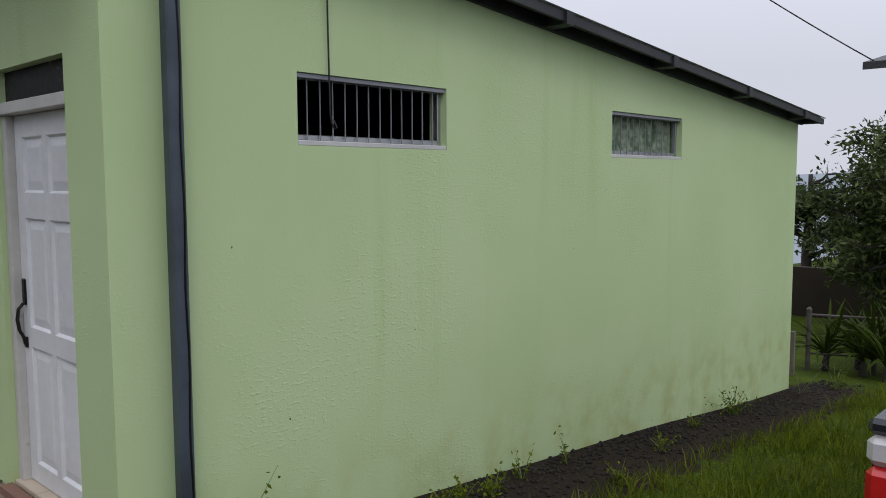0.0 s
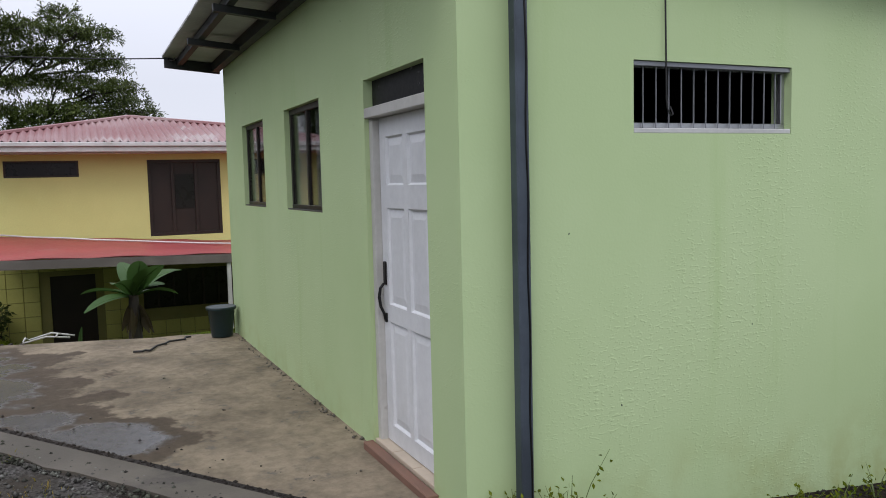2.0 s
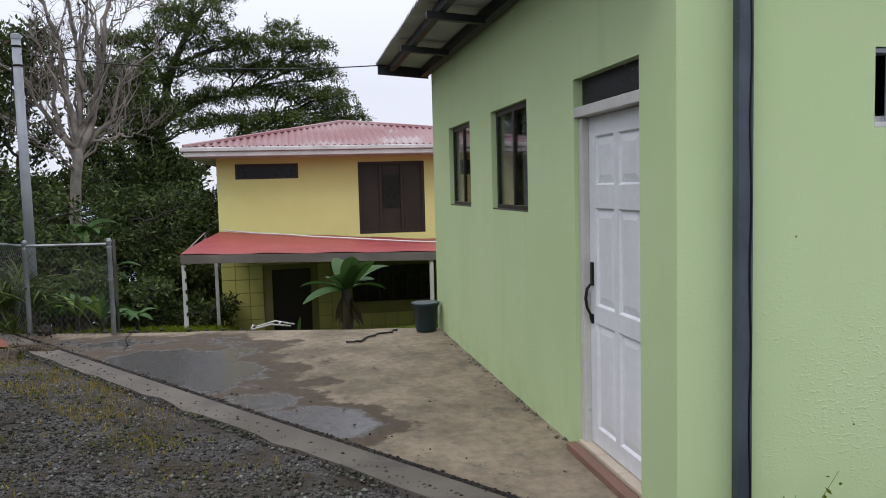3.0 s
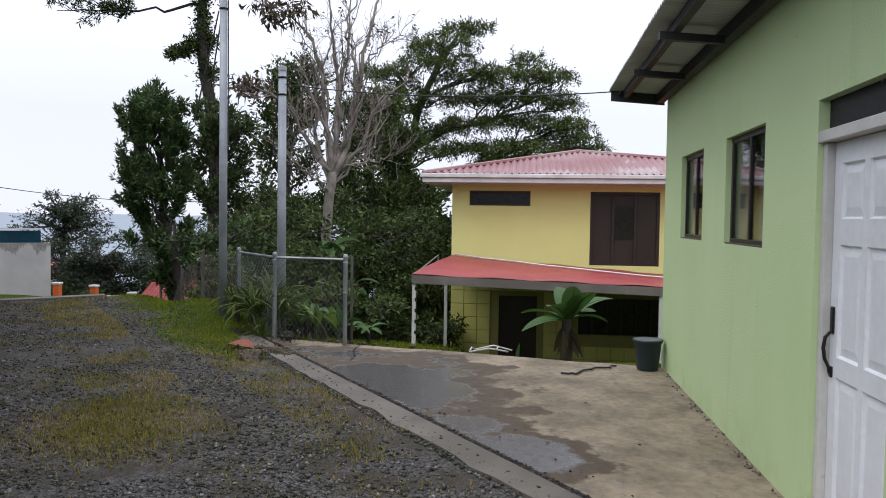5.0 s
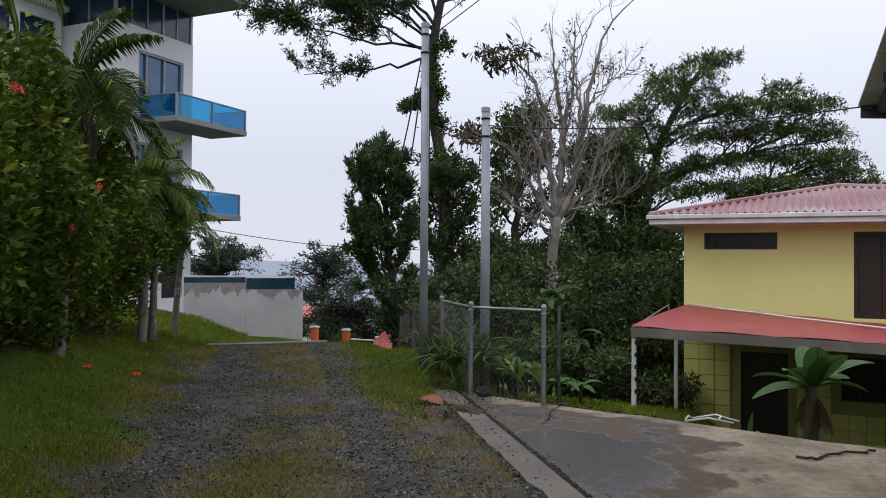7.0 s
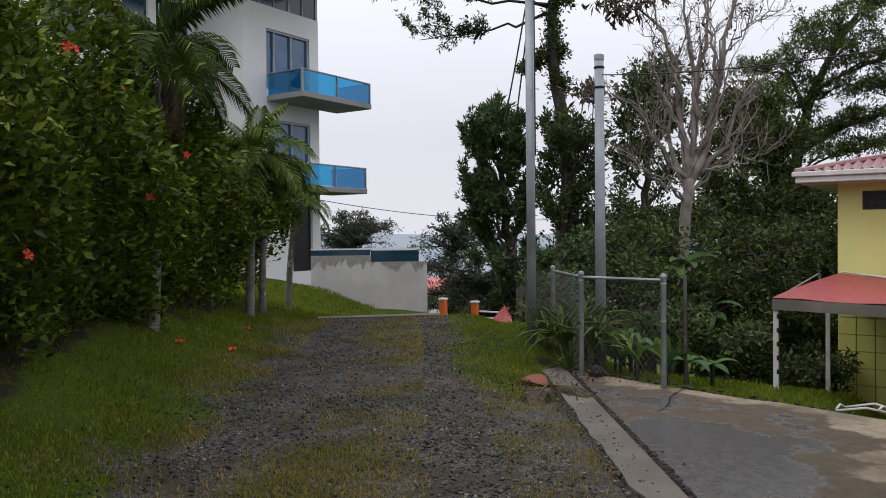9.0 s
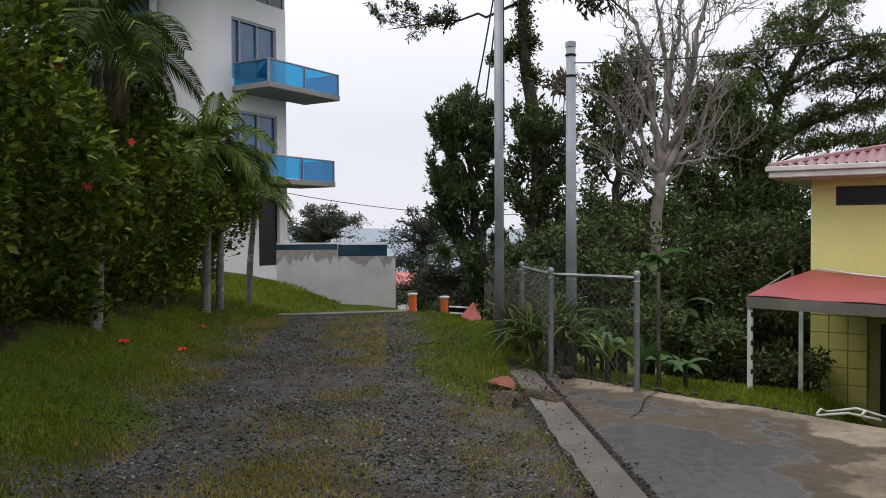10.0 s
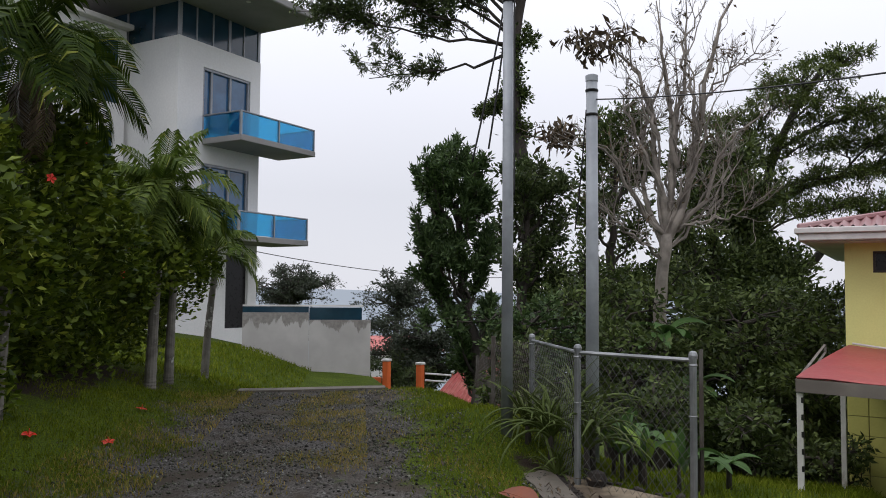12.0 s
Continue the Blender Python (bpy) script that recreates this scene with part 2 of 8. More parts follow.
M_STUCCO = stucco_material()
M_CONC = concrete_material()
M_GROUND = ground_material()
M_APRON = surface("apron_cement", (0.15, 0.13, 0.103), (0.095, 0.082, 0.064), 0.75, fine=55, bump=0.35, dist=0.006, stain=(0.07, 0.06, 0.05), stain_scale=2.0, stain_at=(0.52, 0.68))
M_DARKSOIL = surface("wet_silt", (0.013, 0.01, 0.008), (0.026, 0.019, 0.014), 0.85, fine=60, bump=0.7, dist=0.012)
M_WHITE = surface("white_door_paint", (0.78, 0.79, 0.8), (0.7, 0.71, 0.72), 0.42, fine=18, bump=0.05, stain=(0.5, 0.49, 0.46), stain_scale=2.4, stain_at=(0.66, 0.82), spec=0.5)
M_FRAMEWHITE = surface("aged_white_paint", (0.62, 0.61, 0.57), (0.48, 0.47, 0.43), 0.6, fine=25, bump=0.15, stain=(0.25, 0.23, 0.2), stain_scale=3, stain_at=(0.62, 0.75))
M_BRONZE = surface("bronze_aluminium", (0.03, 0.027, 0.024), (0.045, 0.04, 0.035), 0.4, 0.5, fine=30, bump=0.03)
M_ALU = surface("mill_aluminium", (0.45, 0.46, 0.47), (0.36, 0.37, 0.38), 0.38, 0.85, fine=60, bump=0.05)
M_IRON = surface("black_wrought_iron", (0.018, 0.018, 0.019), (0.03, 0.028, 0.026), 0.45, 0.6, fine=40, bump=0.1)
M_POST = surface("grey_primed_steel", (0.085, 0.105, 0.13), (0.055, 0.068, 0.085), 0.5, 0.25, big=2.5, fine=35, bump=0.15, stain=(0.2, 0.2, 0.2), stain_scale=6, stain_at=(0.66, 0.72))
M_PURLIN = surface("dark_roof_steel", (0.03, 0.033, 0.037), (0.045, 0.048, 0.05), 0.55, 0.3, fine=25, bump=0.1)
M_ZINC = surface("zinc_sheet", (0.5, 0.5, 0.5), (0.38, 0.38, 0.38), 0.45, 0.25, big=1.5, fine=12, bump=0.05, stain=(0.16, 0.075, 0.045), stain_scale=0.7, stain_at=(0.68, 0.74))
M_ROOFRED = surface("faded_red_roof_paint", (0.29, 0.135, 0.135), (0.36, 0.225, 0.22), 0.55, 0.0, big=0.6, fine=9, bump=0.05, stain=(0.42, 0.37, 0.355), stain_scale=0.5, stain_at=(0.6, 0.72))
M_AWNING = surface("red_awning_sheet", (0.35, 0.06, 0.058), (0.29, 0.05, 0.05), 0.5, fine=14, bump=0.05, stain=(0.3, 0.14, 0.12), stain_scale=1.1, stain_at=(0.6, 0.8))
M_BEAM = surface("weathered_grey_beam", (0.2, 0.175, 0.15), (0.13, 0.112, 0.097), 0.8, fine=30, bump=0.25, stretch=(8, 0.6, 8))
M_YELLOW = surface("yellow_wall_paint", (0.7, 0.685, 0.26), (0.66, 0.645, 0.24), 0.7, big=0.9, fine=40, bump=0.12, stain=(0.56, 0.53, 0.18), stain_scale=0.6, stain_at=(0.6, 0.8))
M_YTILE = surface("yellow_wall_tile", (0.56, 0.53, 0.15), (0.5, 0.475, 0.135), 0.5, big=1.5, fine=30, bump=0.06)
M_GROUT = surface("dark_grout", (0.3, 0.27, 0.09), (0.24, 0.22, 0.075), 0.85, fine=50, bump=0.2)
M_BROWN = surface("dark_brown_timber", (0.02, 0.0125, 0.009), (0.03, 0.018, 0.0125), 0.5, fine=20, bump=0.15, stretch=(10, 10, 0.8))
M_FASCIA = surface("white_gutter_metal", (0.68, 0.66, 0.64), (0.56, 0.54, 0.52), 0.5, fine=10, bump=0.05, stain=(0.4, 0.37, 0.33), stain_scale=1.5, stain_at=(0.6, 0.75))
M_GALV = surface("galvanised_pipe", (0.32, 0.33, 0.34), (0.2, 0.21, 0.215), 0.45, 0.7, big=3, fine=30, bump=0.08, stain=(0.16, 0.13, 0.1), stain_scale=4, stain_at=(0.66, 0.75))
M_POLE = surface("grey_painted_pole", (0.33, 0.35, 0.37), (0.24, 0.255, 0.275), 0.5, 0.2, big=2, fine=25, bump=0.06, stain=(0.22, 0.22, 0.22), stain_scale=3, stain_at=(0.64, 0.75))
M_WIRE = surface("black_cable", (0.012, 0.012, 0.012), (0.02, 0.02, 0.02), 0.6, fine=30, bump=0)
M_LINK = surface("chain_link_wire", (0.2, 0.2, 0.2), (0.13, 0.13, 0.13), 0.5, 0.6, fine=30, bump=0)
M_TILE = surface("beige_floor_tile", (0.6, 0.5, 0.38), (0.53, 0.44, 0.33), 0.35, fine=20, bump=0.03)
M_REDCEM = surface("red_oxide_cement", (0.24, 0.13, 0.09), (0.18, 0.11, 0.08), 0.75, fine=40, bump=0.25)
M_SILL = surface("white_sill_paint", (0.6, 0.6, 0.58), (0.5, 0.5, 0.48), 0.65, fine=30, bump=0.15)
M_TRANSOM = surface("mottled_dark_glass", (0.012, 0.012, 0.013), (0.02, 0.019, 0.018), 0.5, fine=30, bump=0.05, spec=0.2, stain=(0.22, 0.22, 0.22), stain_scale=9, stain_at=(0.63, 0.70))
M_CURTAIN = surface("white_net_curtain", (0.78, 0.78, 0.76), (0.66, 0.66, 0.64), 0.9, fine=20, bump=0.1)
M_GREENREFLECT = surface("painted_green_reflection", (0.08, 0.13, 0.07), (0.3, 0.36, 0.25), 0.8, big=14, fine=30, bump=0.1)
M_ROOM = surface("dim_room_plaster", (0.25, 0.25, 0.24), (0.2, 0.2, 0.19), 0.9, fine=20, bump=0.05)
M_GLASS = glassy("window_glass", (0.85, 0.87, 0.87))
M_POT = surface("dark_green_plastic", (0.012, 0.03, 0.035), (0.018, 0.04, 0.045), 0.4, fine=20, bump=0.05)
M_HOSE = surface("black_rubber", (0.015, 0.015, 0.015), (0.025, 0.024, 0.022), 0.6, fine=40, bump=0.1)
M_WHITEWALL = surface("white_render", (0.78, 0.77, 0.76), (0.7, 0.69, 0.69), 0.75, big=0.25, fine=10, bump=0.1, stain=(0.55, 0.54, 0.53), stain_scale=0.35, stain_at=(0.6, 0.8))
def peeling_material():
    """Dull white wash peeling off grey cement, most of it gone along the wall's top in ragged tongues."""
    m, n, l, p = nodes_of("peeling_white_wash")
    geo = n.new("ShaderNodeNewGeometry"); sep = n.new("ShaderNodeSeparateXYZ")
    l.new(geo.outputs["Position"], sep.inputs[0])
    _, tongue = noise_fac(n, l, 1.6, 0.3, 0.7, 6.0, 0.65, (1.0, 1.0, 0.22))
    edge = n.new("ShaderNodeMath"); edge.operation = "MULTIPLY_ADD"
    edge.inputs[1].default_value = 2.4
    l.new(tongue, edge.inputs[0]); l.new(sep.outputs["Z"], edge.inputs[2])
    bare = n.new("ShaderNodeMapRange"); bare.interpolation_type = "SMOOTHSTEP"
    bare.inputs["From Min"].default_value, bare.inputs["From Max"].default_value = 1.5, 1.58
    l.new(edge.outputs[0], bare.inputs["Value"])
    f1, _ = noise_fac(n, l, 0.7, 0.3, 0.7, 5.0)
    wash = ramp_mix(n, l, f1, (0.47, 0.455, 0.435), (0.37, 0.355, 0.34))
    f2, raw = noise_fac(n, l, 9.0, 0.3, 0.7, 5.0)
    cement = ramp_mix(n, l, f2, (0.19, 0.18, 0.165), (0.27, 0.255, 0.235))
    l.new(ramp_mix(n, l, bare.outputs["Result"], wash, cement), p.inputs["Base Color"])
    p.inputs["Roughness"].default_value = 0.9
    add_bump(n, l, p, raw, 0.3, 0.01)
    return m


M_GREYWALL = peeling_material()
M_EAVE = surface("grey_roof_concrete", (0.27, 0.262, 0.258), (0.21, 0.205, 0.2), 0.8, big=0.4, fine=8, bump=0.1)
M_BLUEGLASS = glassy("blue_balcony_glass", (0.07, 0.7, 0.98), 0.02, 0.56)
M_TINTED = surface("dark_tinted_window", (0.018, 0.085, 0.19), (0.03, 0.13, 0.27), 0.06, fine=4, bump=0.01, spec=0.9)
M_DARKPANE = surface("dark_window_pane", (0.012, 0.011, 0.011), (0.018, 0.016, 0.016), 0.3, fine=6, bump=0.02, spec=0.25)
M_NAVY = surface("navy_glass_panel", (0.01, 0.035, 0.06), (0.015, 0.05, 0.08), 0.12, fine=4, bump=0.01, spec=0.7)
M_FRAMEGREY = surface("grey_window_frame", (0.3, 0.31, 0.33), (0.24, 0.25, 0.27), 0.45, 0.3, fine=15, bump=0.03)
M_ORANGE = surface("orange_paint", (0.72, 0.14, 0.03), (0.6, 0.12, 0.03), 0.6, fine=20, bump=0.1)
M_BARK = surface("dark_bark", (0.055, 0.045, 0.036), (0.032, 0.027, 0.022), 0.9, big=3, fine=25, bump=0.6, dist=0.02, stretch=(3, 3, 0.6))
M_DEADBARK = surface("pale_dead_bark", (0.31, 0.275, 0.235), (0.17, 0.15, 0.127), 0.88, big=3, fine=30, bump=0.5, dist=0.01, stretch=(3, 3, 0.6))
M_PALMBARK = surface("ringed_palm_bark", (0.2, 0.185, 0.16), (0.11, 0.1, 0.085), 0.9, big=5, fine=30, bump=0.5, dist=0.01, stretch=(0.6, 0.6, 6), stain=(0.42, 0.42, 0.39), stain_scale=5, stain_at=(0.6, 0.7))
M_STEMGREEN = surface("palm_crownshaft", (0.16, 0.2, 0.05), (0.1, 0.15, 0.04), 0.5, fine=20, bump=0.1, stretch=(4, 4, 0.5))
L_DARK = leafy("dark_foliage", (0.026, 0.041, 0.014), (0.118, 0.152, 0.045))
L_CYP = leafy("deep_green_foliage", (0.03, 0.054, 0.021), (0.085, 0.13, 0.045), rough=0.4)
L_UMB = leafy("umbrella_foliage", (0.05, 0.07, 0.02), (0.125, 0.155, 0.042))
L_TALL = leafy("tall_tree_foliage", (0.034, 0.05, 0.02), (0.1, 0.13, 0.046))
L_HEDGE = leafy("hedge_foliage", (0.026, 0.046, 0.006), (0.155, 0.205, 0.018), (0.32, 0.36, 0.05), rough=0.38)
L_PALM = leafy("palm_foliage", (0.0165, 0.03375, 0.00375), (0.05625, 0.0825, 0.009), (0.24, 0.24, 0.05), rough=0.5, gloss=0.08)
L_LAWNPALM = leafy("lawn_palm_foliage", (0.04, 0.066, 0.01), (0.13, 0.175, 0.03), (0.26, 0.27, 0.05), rough=0.45, gloss=0.12)
L_FAR = leafy("far_foliage_haze_tint", (0.045, 0.055, 0.042), (0.08, 0.09, 0.065))
L_BRIGHT = leafy("bright_young_foliage", (0.09, 0.16, 0.02), (0.22, 0.32, 0.05))
L_DRY = leafy("dry_leaves", (0.04, 0.028, 0.018), (0.12, 0.085, 0.052), through_light=0.1)
L_GRASS = leafy("grass_blades", (0.08, 0.108, 0.008), (0.175, 0.203, 0.02), (0.22, 0.22, 0.04), rough=0.7, gloss=0.03)
L_STRAW = leafy("straw_grass", (0.17, 0.16, 0.035), (0.36, 0.25, 0.085), (0.13, 0.17, 0.025), rough=0.7, gloss=0.03)
L_BANANA = leafy("banana_foliage", (0.035, 0.078, 0.02), (0.085, 0.155, 0.045), rough=0.4)
M_RED = surface("red_petals", (0.7, 0.03, 0.015), (0.6, 0.05, 0.02), 0.5, fine=30, bump=0.05)
M_STONE = leafy("gravel_stones", (0.024, 0.023, 0.021), (0.145, 0.138, 0.13), (0.22, 0.215, 0.205), rough=0.9, gloss=0.05, through_light=0.0)


# ---- mesh building ----
class Mesh:
    """Collects faces for one mesh."""
    def __init__(self):
        self.v, self.f = [], []

    def add(self, verts, faces):
        k = len(self.v)
        self.v += [tuple(p) for p in verts]
        self.f += [tuple(i + k for i in f) for f in faces]
        return self

    def box(self, x0, x1, y0, y1, z0, z1, c=0.0):
        """A box; c chamfers its edges."""
        if c <= 0:
            v = [(x, y, z) for z in (z0, z1) for y in (y0, y1) for x in (x0, x1)]
            return self.add(v, [(0, 2, 3, 1), (4, 5, 7, 6), (0, 1, 5, 4), (2, 6, 7, 3), (0, 4, 6, 2), (1, 3, 7, 5)])
        lo, hi, v, ids = (x0, y0, z0), (x1, y1, z1), [], {}
        for sx in (0, 1):
            for sy in (0, 1):
                for sz in (0, 1):
                    s = (sx, sy, sz)
                    for a in range(3):
                        p = [(hi[i] - (0 if i == a else c)) if s[i] else (lo[i] + (0 if i == a else c)) for i in range(3)]
                        ids[s, a] = len(v); v.append(p)
        faces = []
        for a in range(3):
            b, d = [i for i in range(3) if i != a]
            for sa in (0, 1):
                ring = []
                for sb, sd in ((0, 0), (1, 0), (1, 1), (0, 1)):
                    s = [0, 0, 0]; s[a], s[b], s[d] = sa, sb, sd
                    ring.append(ids[tuple(s), a])
                faces.append(ring)
            for sb in (0, 1):
                for sd in (0, 1):
                    s0 = [0, 0, 0]; s0[b], s0[d] = sb, sd; s1 = list(s0); s1[a] = 1
                    faces.append([ids[tuple(s0), b], ids[tuple(s1), b], ids[tuple(s1), d], ids[tuple(s0), d]])
        for s in {k[0] for k in ids}:
            faces.append([ids[s, 0], ids[s, 1], ids[s, 2]])
        return self.add(v, faces)

    def tube(self, pts, radii, n=6, cap=True):
        pts = [Vector(p) for p in pts]
        if not hasattr(radii, "__len__"):
            radii = [radii] * len(pts)
        verts, faces = [], []
        side = None
        for i, p in enumerate(pts):
            d = (pts[min(i + 1, len(pts) - 1)] - pts[max(i - 1, 0)]).normalized()
            if side is None:
                side = d.orthogonal().normalized()
            side = (side - d * side.dot(d)).normalized()
            up = d.cross(side)
            for k in range(n):
                a = 2 * math.pi * k / n
                verts.append(p + (side * math.cos(a) + up * math.sin(a)) * radii[i])
        for i in range(len(pts) - 1):
            for k in range(n):
                faces.append((i * n + k, i * n + (k + 1) % n, (i + 1) * n + (k + 1) % n, (i + 1) * n + k))
        if cap:
            faces += [tuple(range(n))[::-1], tuple((len(pts) - 1) * n + k for k in range(n))]
        return self.add(verts, faces)

    def lathe(self, x, y, rows, n=20):
        """Rings (radius, z) turned round an upright axis."""
        verts = [(x + r * math.cos(2 * math.pi * k / n), y + r * math.sin(2 * math.pi * k / n), z) for r, z in rows for k in range(n)]
        faces = [(i * n + k, i * n + (k + 1) % n, (i + 1) * n + (k + 1) % n, (i + 1) * n + k) for i in range(len(rows) - 1) for k in range(n)]
        faces += [tuple(range(n))[::-1], tuple((len(rows) - 1) * n + k for k in range(n))]
        return self.add(verts, faces)

    def data(self, name, smooth=False):
        me = bpy.data.meshes.new(name)
        me.from_pydata(self.v, [], self.f)
        bm = bmesh.new(); bm.from_mesh(me)
        bmesh.ops.recalc_face_normals(bm, faces=bm.faces)
        bm.to_mesh(me); bm.free()
        if smooth:
            me.polygons.foreach_set("use_smooth", [True] * len(me.polygons))
        return me


def raw_mesh(name, verts, faces):
    """A mesh straight from arrays of corners and equal-sided faces."""
    me = bpy.data.meshes.new(name)
    verts, faces = np.asarray(verts, np.float32), np.asarray(faces, np.int32)
    me.vertices.add(len(verts)); me.vertices.foreach_set("co", verts.ravel())
    me.loops.add(faces.size); me.loops.foreach_set("vertex_index", faces.ravel())
    me.polygons.add(len(faces))
    me.polygons.foreach_set("loop_start", np.arange(len(faces), dtype=np.int32) * faces.shape[1])
    me.update(calc_edges=True)
    return me


def part(name, mesh, material, parent=None, label="", smooth=False):
    """One mesh object under a thing or a part."""
    me = mesh.data(name, smooth) if isinstance(mesh, Mesh) else mesh
    if not me.materials:
        me.materials.append(material)
    ob = new(name, me)
    ob.parent = parent
    return tagged(ob, label)


def thing(name, label, category, group="", kind="", at=None):
    ob = new(name)
    if at is not None:
        ob.location = at
    return tagged(ob, label, category, group, kind)


def structure(name, mesh, material, label, category, smooth=False):
    return tagged(part(name, mesh, material, None, "", smooth), label, category, "", "structure")


def pierced(axis, at, thick, u0, u1, z0, top, holes):
    """A wall at axis = at, from u0 to u1, z0 to top(u), with openings (u0, u1, z0, z1) right through it; thick is signed, towards the inside."""
    us = sorted({u0, u1, *[h[0] for h in holes], *[h[1] for h in holes]})
    peak = max(top(u0), top(u1))
    zs = sorted({z0, peak, *[h[2] for h in holes], *[h[3] for h in holes]})
    m = Mesh()
    def put(u, d, z):
        z = min(z, top(u)) if z == peak else z
        return (at + d, u, z) if axis == "x" else (u, at + d, z)
    def full(i, j):
        if not (0 <= i < len(us) - 1 and 0 <= j < len(zs) - 1):
            return False
        cu, cz = (us[i] + us[i + 1]) / 2, (zs[j] + zs[j + 1]) / 2
        return not any(h[0] < cu < h[1] and h[2] < cz < h[3] for h in holes)
    for i in range(len(us) - 1):
        for j in range(len(zs) - 1):
            if not full(i, j):
                continue
            a, b, c, d = us[i], us[i + 1], zs[j], zs[j + 1]
            for t in (0, thick):
                m.add([put(a, t, c), put(b, t, c), put(b, t, d), put(a, t, d)], [(0, 1, 2, 3)])
            for (ii, jj), e in (((i - 1, j), (a, c, a, d)), ((i + 1, j), (b, c, b, d)), ((i, j - 1), (a, c, b, c)), ((i, j + 1), (a, d, b, d))):
                if not full(ii, jj):
                    m.add([put(e[0], 0, e[1]), put(e[2], 0, e[3]), put(e[2], thick, e[3]), put(e[0], thick, e[1])], [(0, 1, 2, 3)])
    return m


def smooth01(a, b, x):
    t = np.clip((x - a) / (b - a), 0, 1)
    return t * t * (3 - 2 * t)


# ---- the land ----
ROAD_U, ROAD_R, ROAD_O = (-0.81, -0.59), (-0.59, 0.81), (0.0, -3.5)   # along the track, to its right, its origin


def road_sw(x, y):
    dx, dy = x - ROAD_O[0], y - ROAD_O[1]
    return dx * ROAD_U[0] + dy * ROAD_U[1], dx * ROAD_R[0] + dy * ROAD_R[1]


def road_xy(s, w):
    return ROAD_O[0] + s * ROAD_U[0] + w * ROAD_R[0], ROAD_O[1] + s * ROAD_U[1] + w * ROAD_R[1]


def joint_w(s):
    """How far to the track's right the slab's joint runs at s."""
    return 2.74 + 0.033 * s


def far_edge(y):
    """x of the yard's far edge at y."""
    return -6.45 + (y + 0.3) * 0.26


def land(x, y):
    """Height of the ground."""
    x, y = np.asarray(x, float), np.asarray(y, float)
    s, w = road_sw(x, y)
    z = 0.02 * np.sin(1.3 * x + 0.7 * y) * np.cos(0.9 * y - 0.4 * x)
    z = z + 0.66 * smooth01(-0.7, -2.9, w) * (1 - 0.35 * smooth01(7.5, 12.5, s)) * smooth01(-3, 3, s + 3)
    z = z + 0.25 * smooth01(-3.0, -7.0, w)
    z = z + 0.3 * np.exp(-(((x + 8.9) / 1.2) ** 2 + ((y + 6.7) / 0.9) ** 2))
    down = np.clip(-7.6 - x, 0, 7.6) * 0.19 + np.clip(-15.2 - x, 0, 12) * 0.12
    z = z - (0.1 + down) * smooth01(2.0, 4.6, w) * smooth01(-6.6, -7.8, x)
    z = z - 0.12 * smooth01(12.8, 13.7, s) * smooth01(-1.5, 0.0, w)
    z = z - smooth01(12.6, 21.0, s) * (0.8 + 0.5 * smooth01(-4.5, 1.0, w) + 0.5 * smooth01(1.2, 2.6, w)) - np.clip(s - 29, 0, 30) * 0.12 * smooth01(-9.0, -1.0, w)
    z = z - smooth01(1.3, 2.4, w) * smooth01(9.0, 7.5, s) * smooth01(-4.0, -2.0, s) * (0.045 + 0.011 * np.clip(-x, 0, 7))
    z = z - 0.5 * smooth01(-6.5, -7.5, x) * smooth01(-3.2, -2.2, y) * smooth01(3.0, 4.5, w)
    z = z - smooth01(-0.6, 0.8, y) * (0.1 + 0.094 * np.clip(y, 0, 14)) * np.maximum(smooth01(-2.0, 0.0, x), smooth01(7.0, 9.0, y))
    r = np.sqrt(x * x + y * y)
    z = z - np.clip(r - 42, 0, 500) * 0.14 + smooth01(900, 2600, r) * (20 + 14 * np.sin(np.arctan2(y, x) * 9.0))
    yard = (w > joint_w(s) - 0.1) & (y < 0.12) & (x > far_edge(y) - 0.05) & (x < 0.75)
    inside = (x < -0.05) & (x > -6.4) & (y > 0.0) & (y < 8.4)
    return z - np.where(yard | inside, 0.2, 0.0)


def graded(lo, hi, step, reach):
    a = list(np.arange(lo, hi + step / 2, step))
    k, d = hi, step
    while k < reach:
        d *= 1.25; k += d; a.append(k)
    k, d = lo, step
    while k > -reach:
        d *= 1.25; k -= d; a.insert(0, k)
    return np.array(a)


gx, gy = graded(-17, 6, 0.16, 3600), graded(-15, 12, 0.16, 3600)
GX, GY = np.meshgrid(gx, gy)
GZ = land(GX, GY)
nx = len(gx)
ii = (np.arange(len(gy) - 1)[:, None] * nx + np.arange(nx - 1)[None, :]).ravel()
ground_me = raw_mesh("ground", np.stack([GX.ravel(), GY.ravel(), GZ.ravel()], 1), np.stack([ii, ii + 1, ii + nx + 1, ii + nx], 1))
ground_me.polygons.foreach_set("use_smooth", [True] * len(ground_me.polygons))
gs, gw = road_sw(GX.ravel(), GY.ravel())
wob = np.array([0.55 * noise.noise((a * 0.8, b * 0.8, 4.2)) + 0.3 * noise.noise((a * 2.1, b * 2.1, 7.7)) for a, b in zip(gs, gw)]) * (np.abs(gs - 5) < 12)
gravel = smooth01(-1.75, -0.3, gw + wob) * smooth01(4.2 - 1.3 * smooth01(4.6, 6.6, gs), 3.0 - 1.5 * smooth01(4.6, 6.6, gs), gw + 0.7 * wob + 0.55 * smooth01(4.2, 7.0, gs)) * smooth01(13.2, 12.6, gs)
gravel = gravel * (1 - 0.3 * np.exp(-((gw - 0.85) / 0.3) ** 2) * smooth01(1.0, 4.0, gs)) * (1 - 0.3 * np.exp(-(((gs - 2.6) / 0.8) ** 2 + ((gw - 0.2) / 0.4) ** 2)))
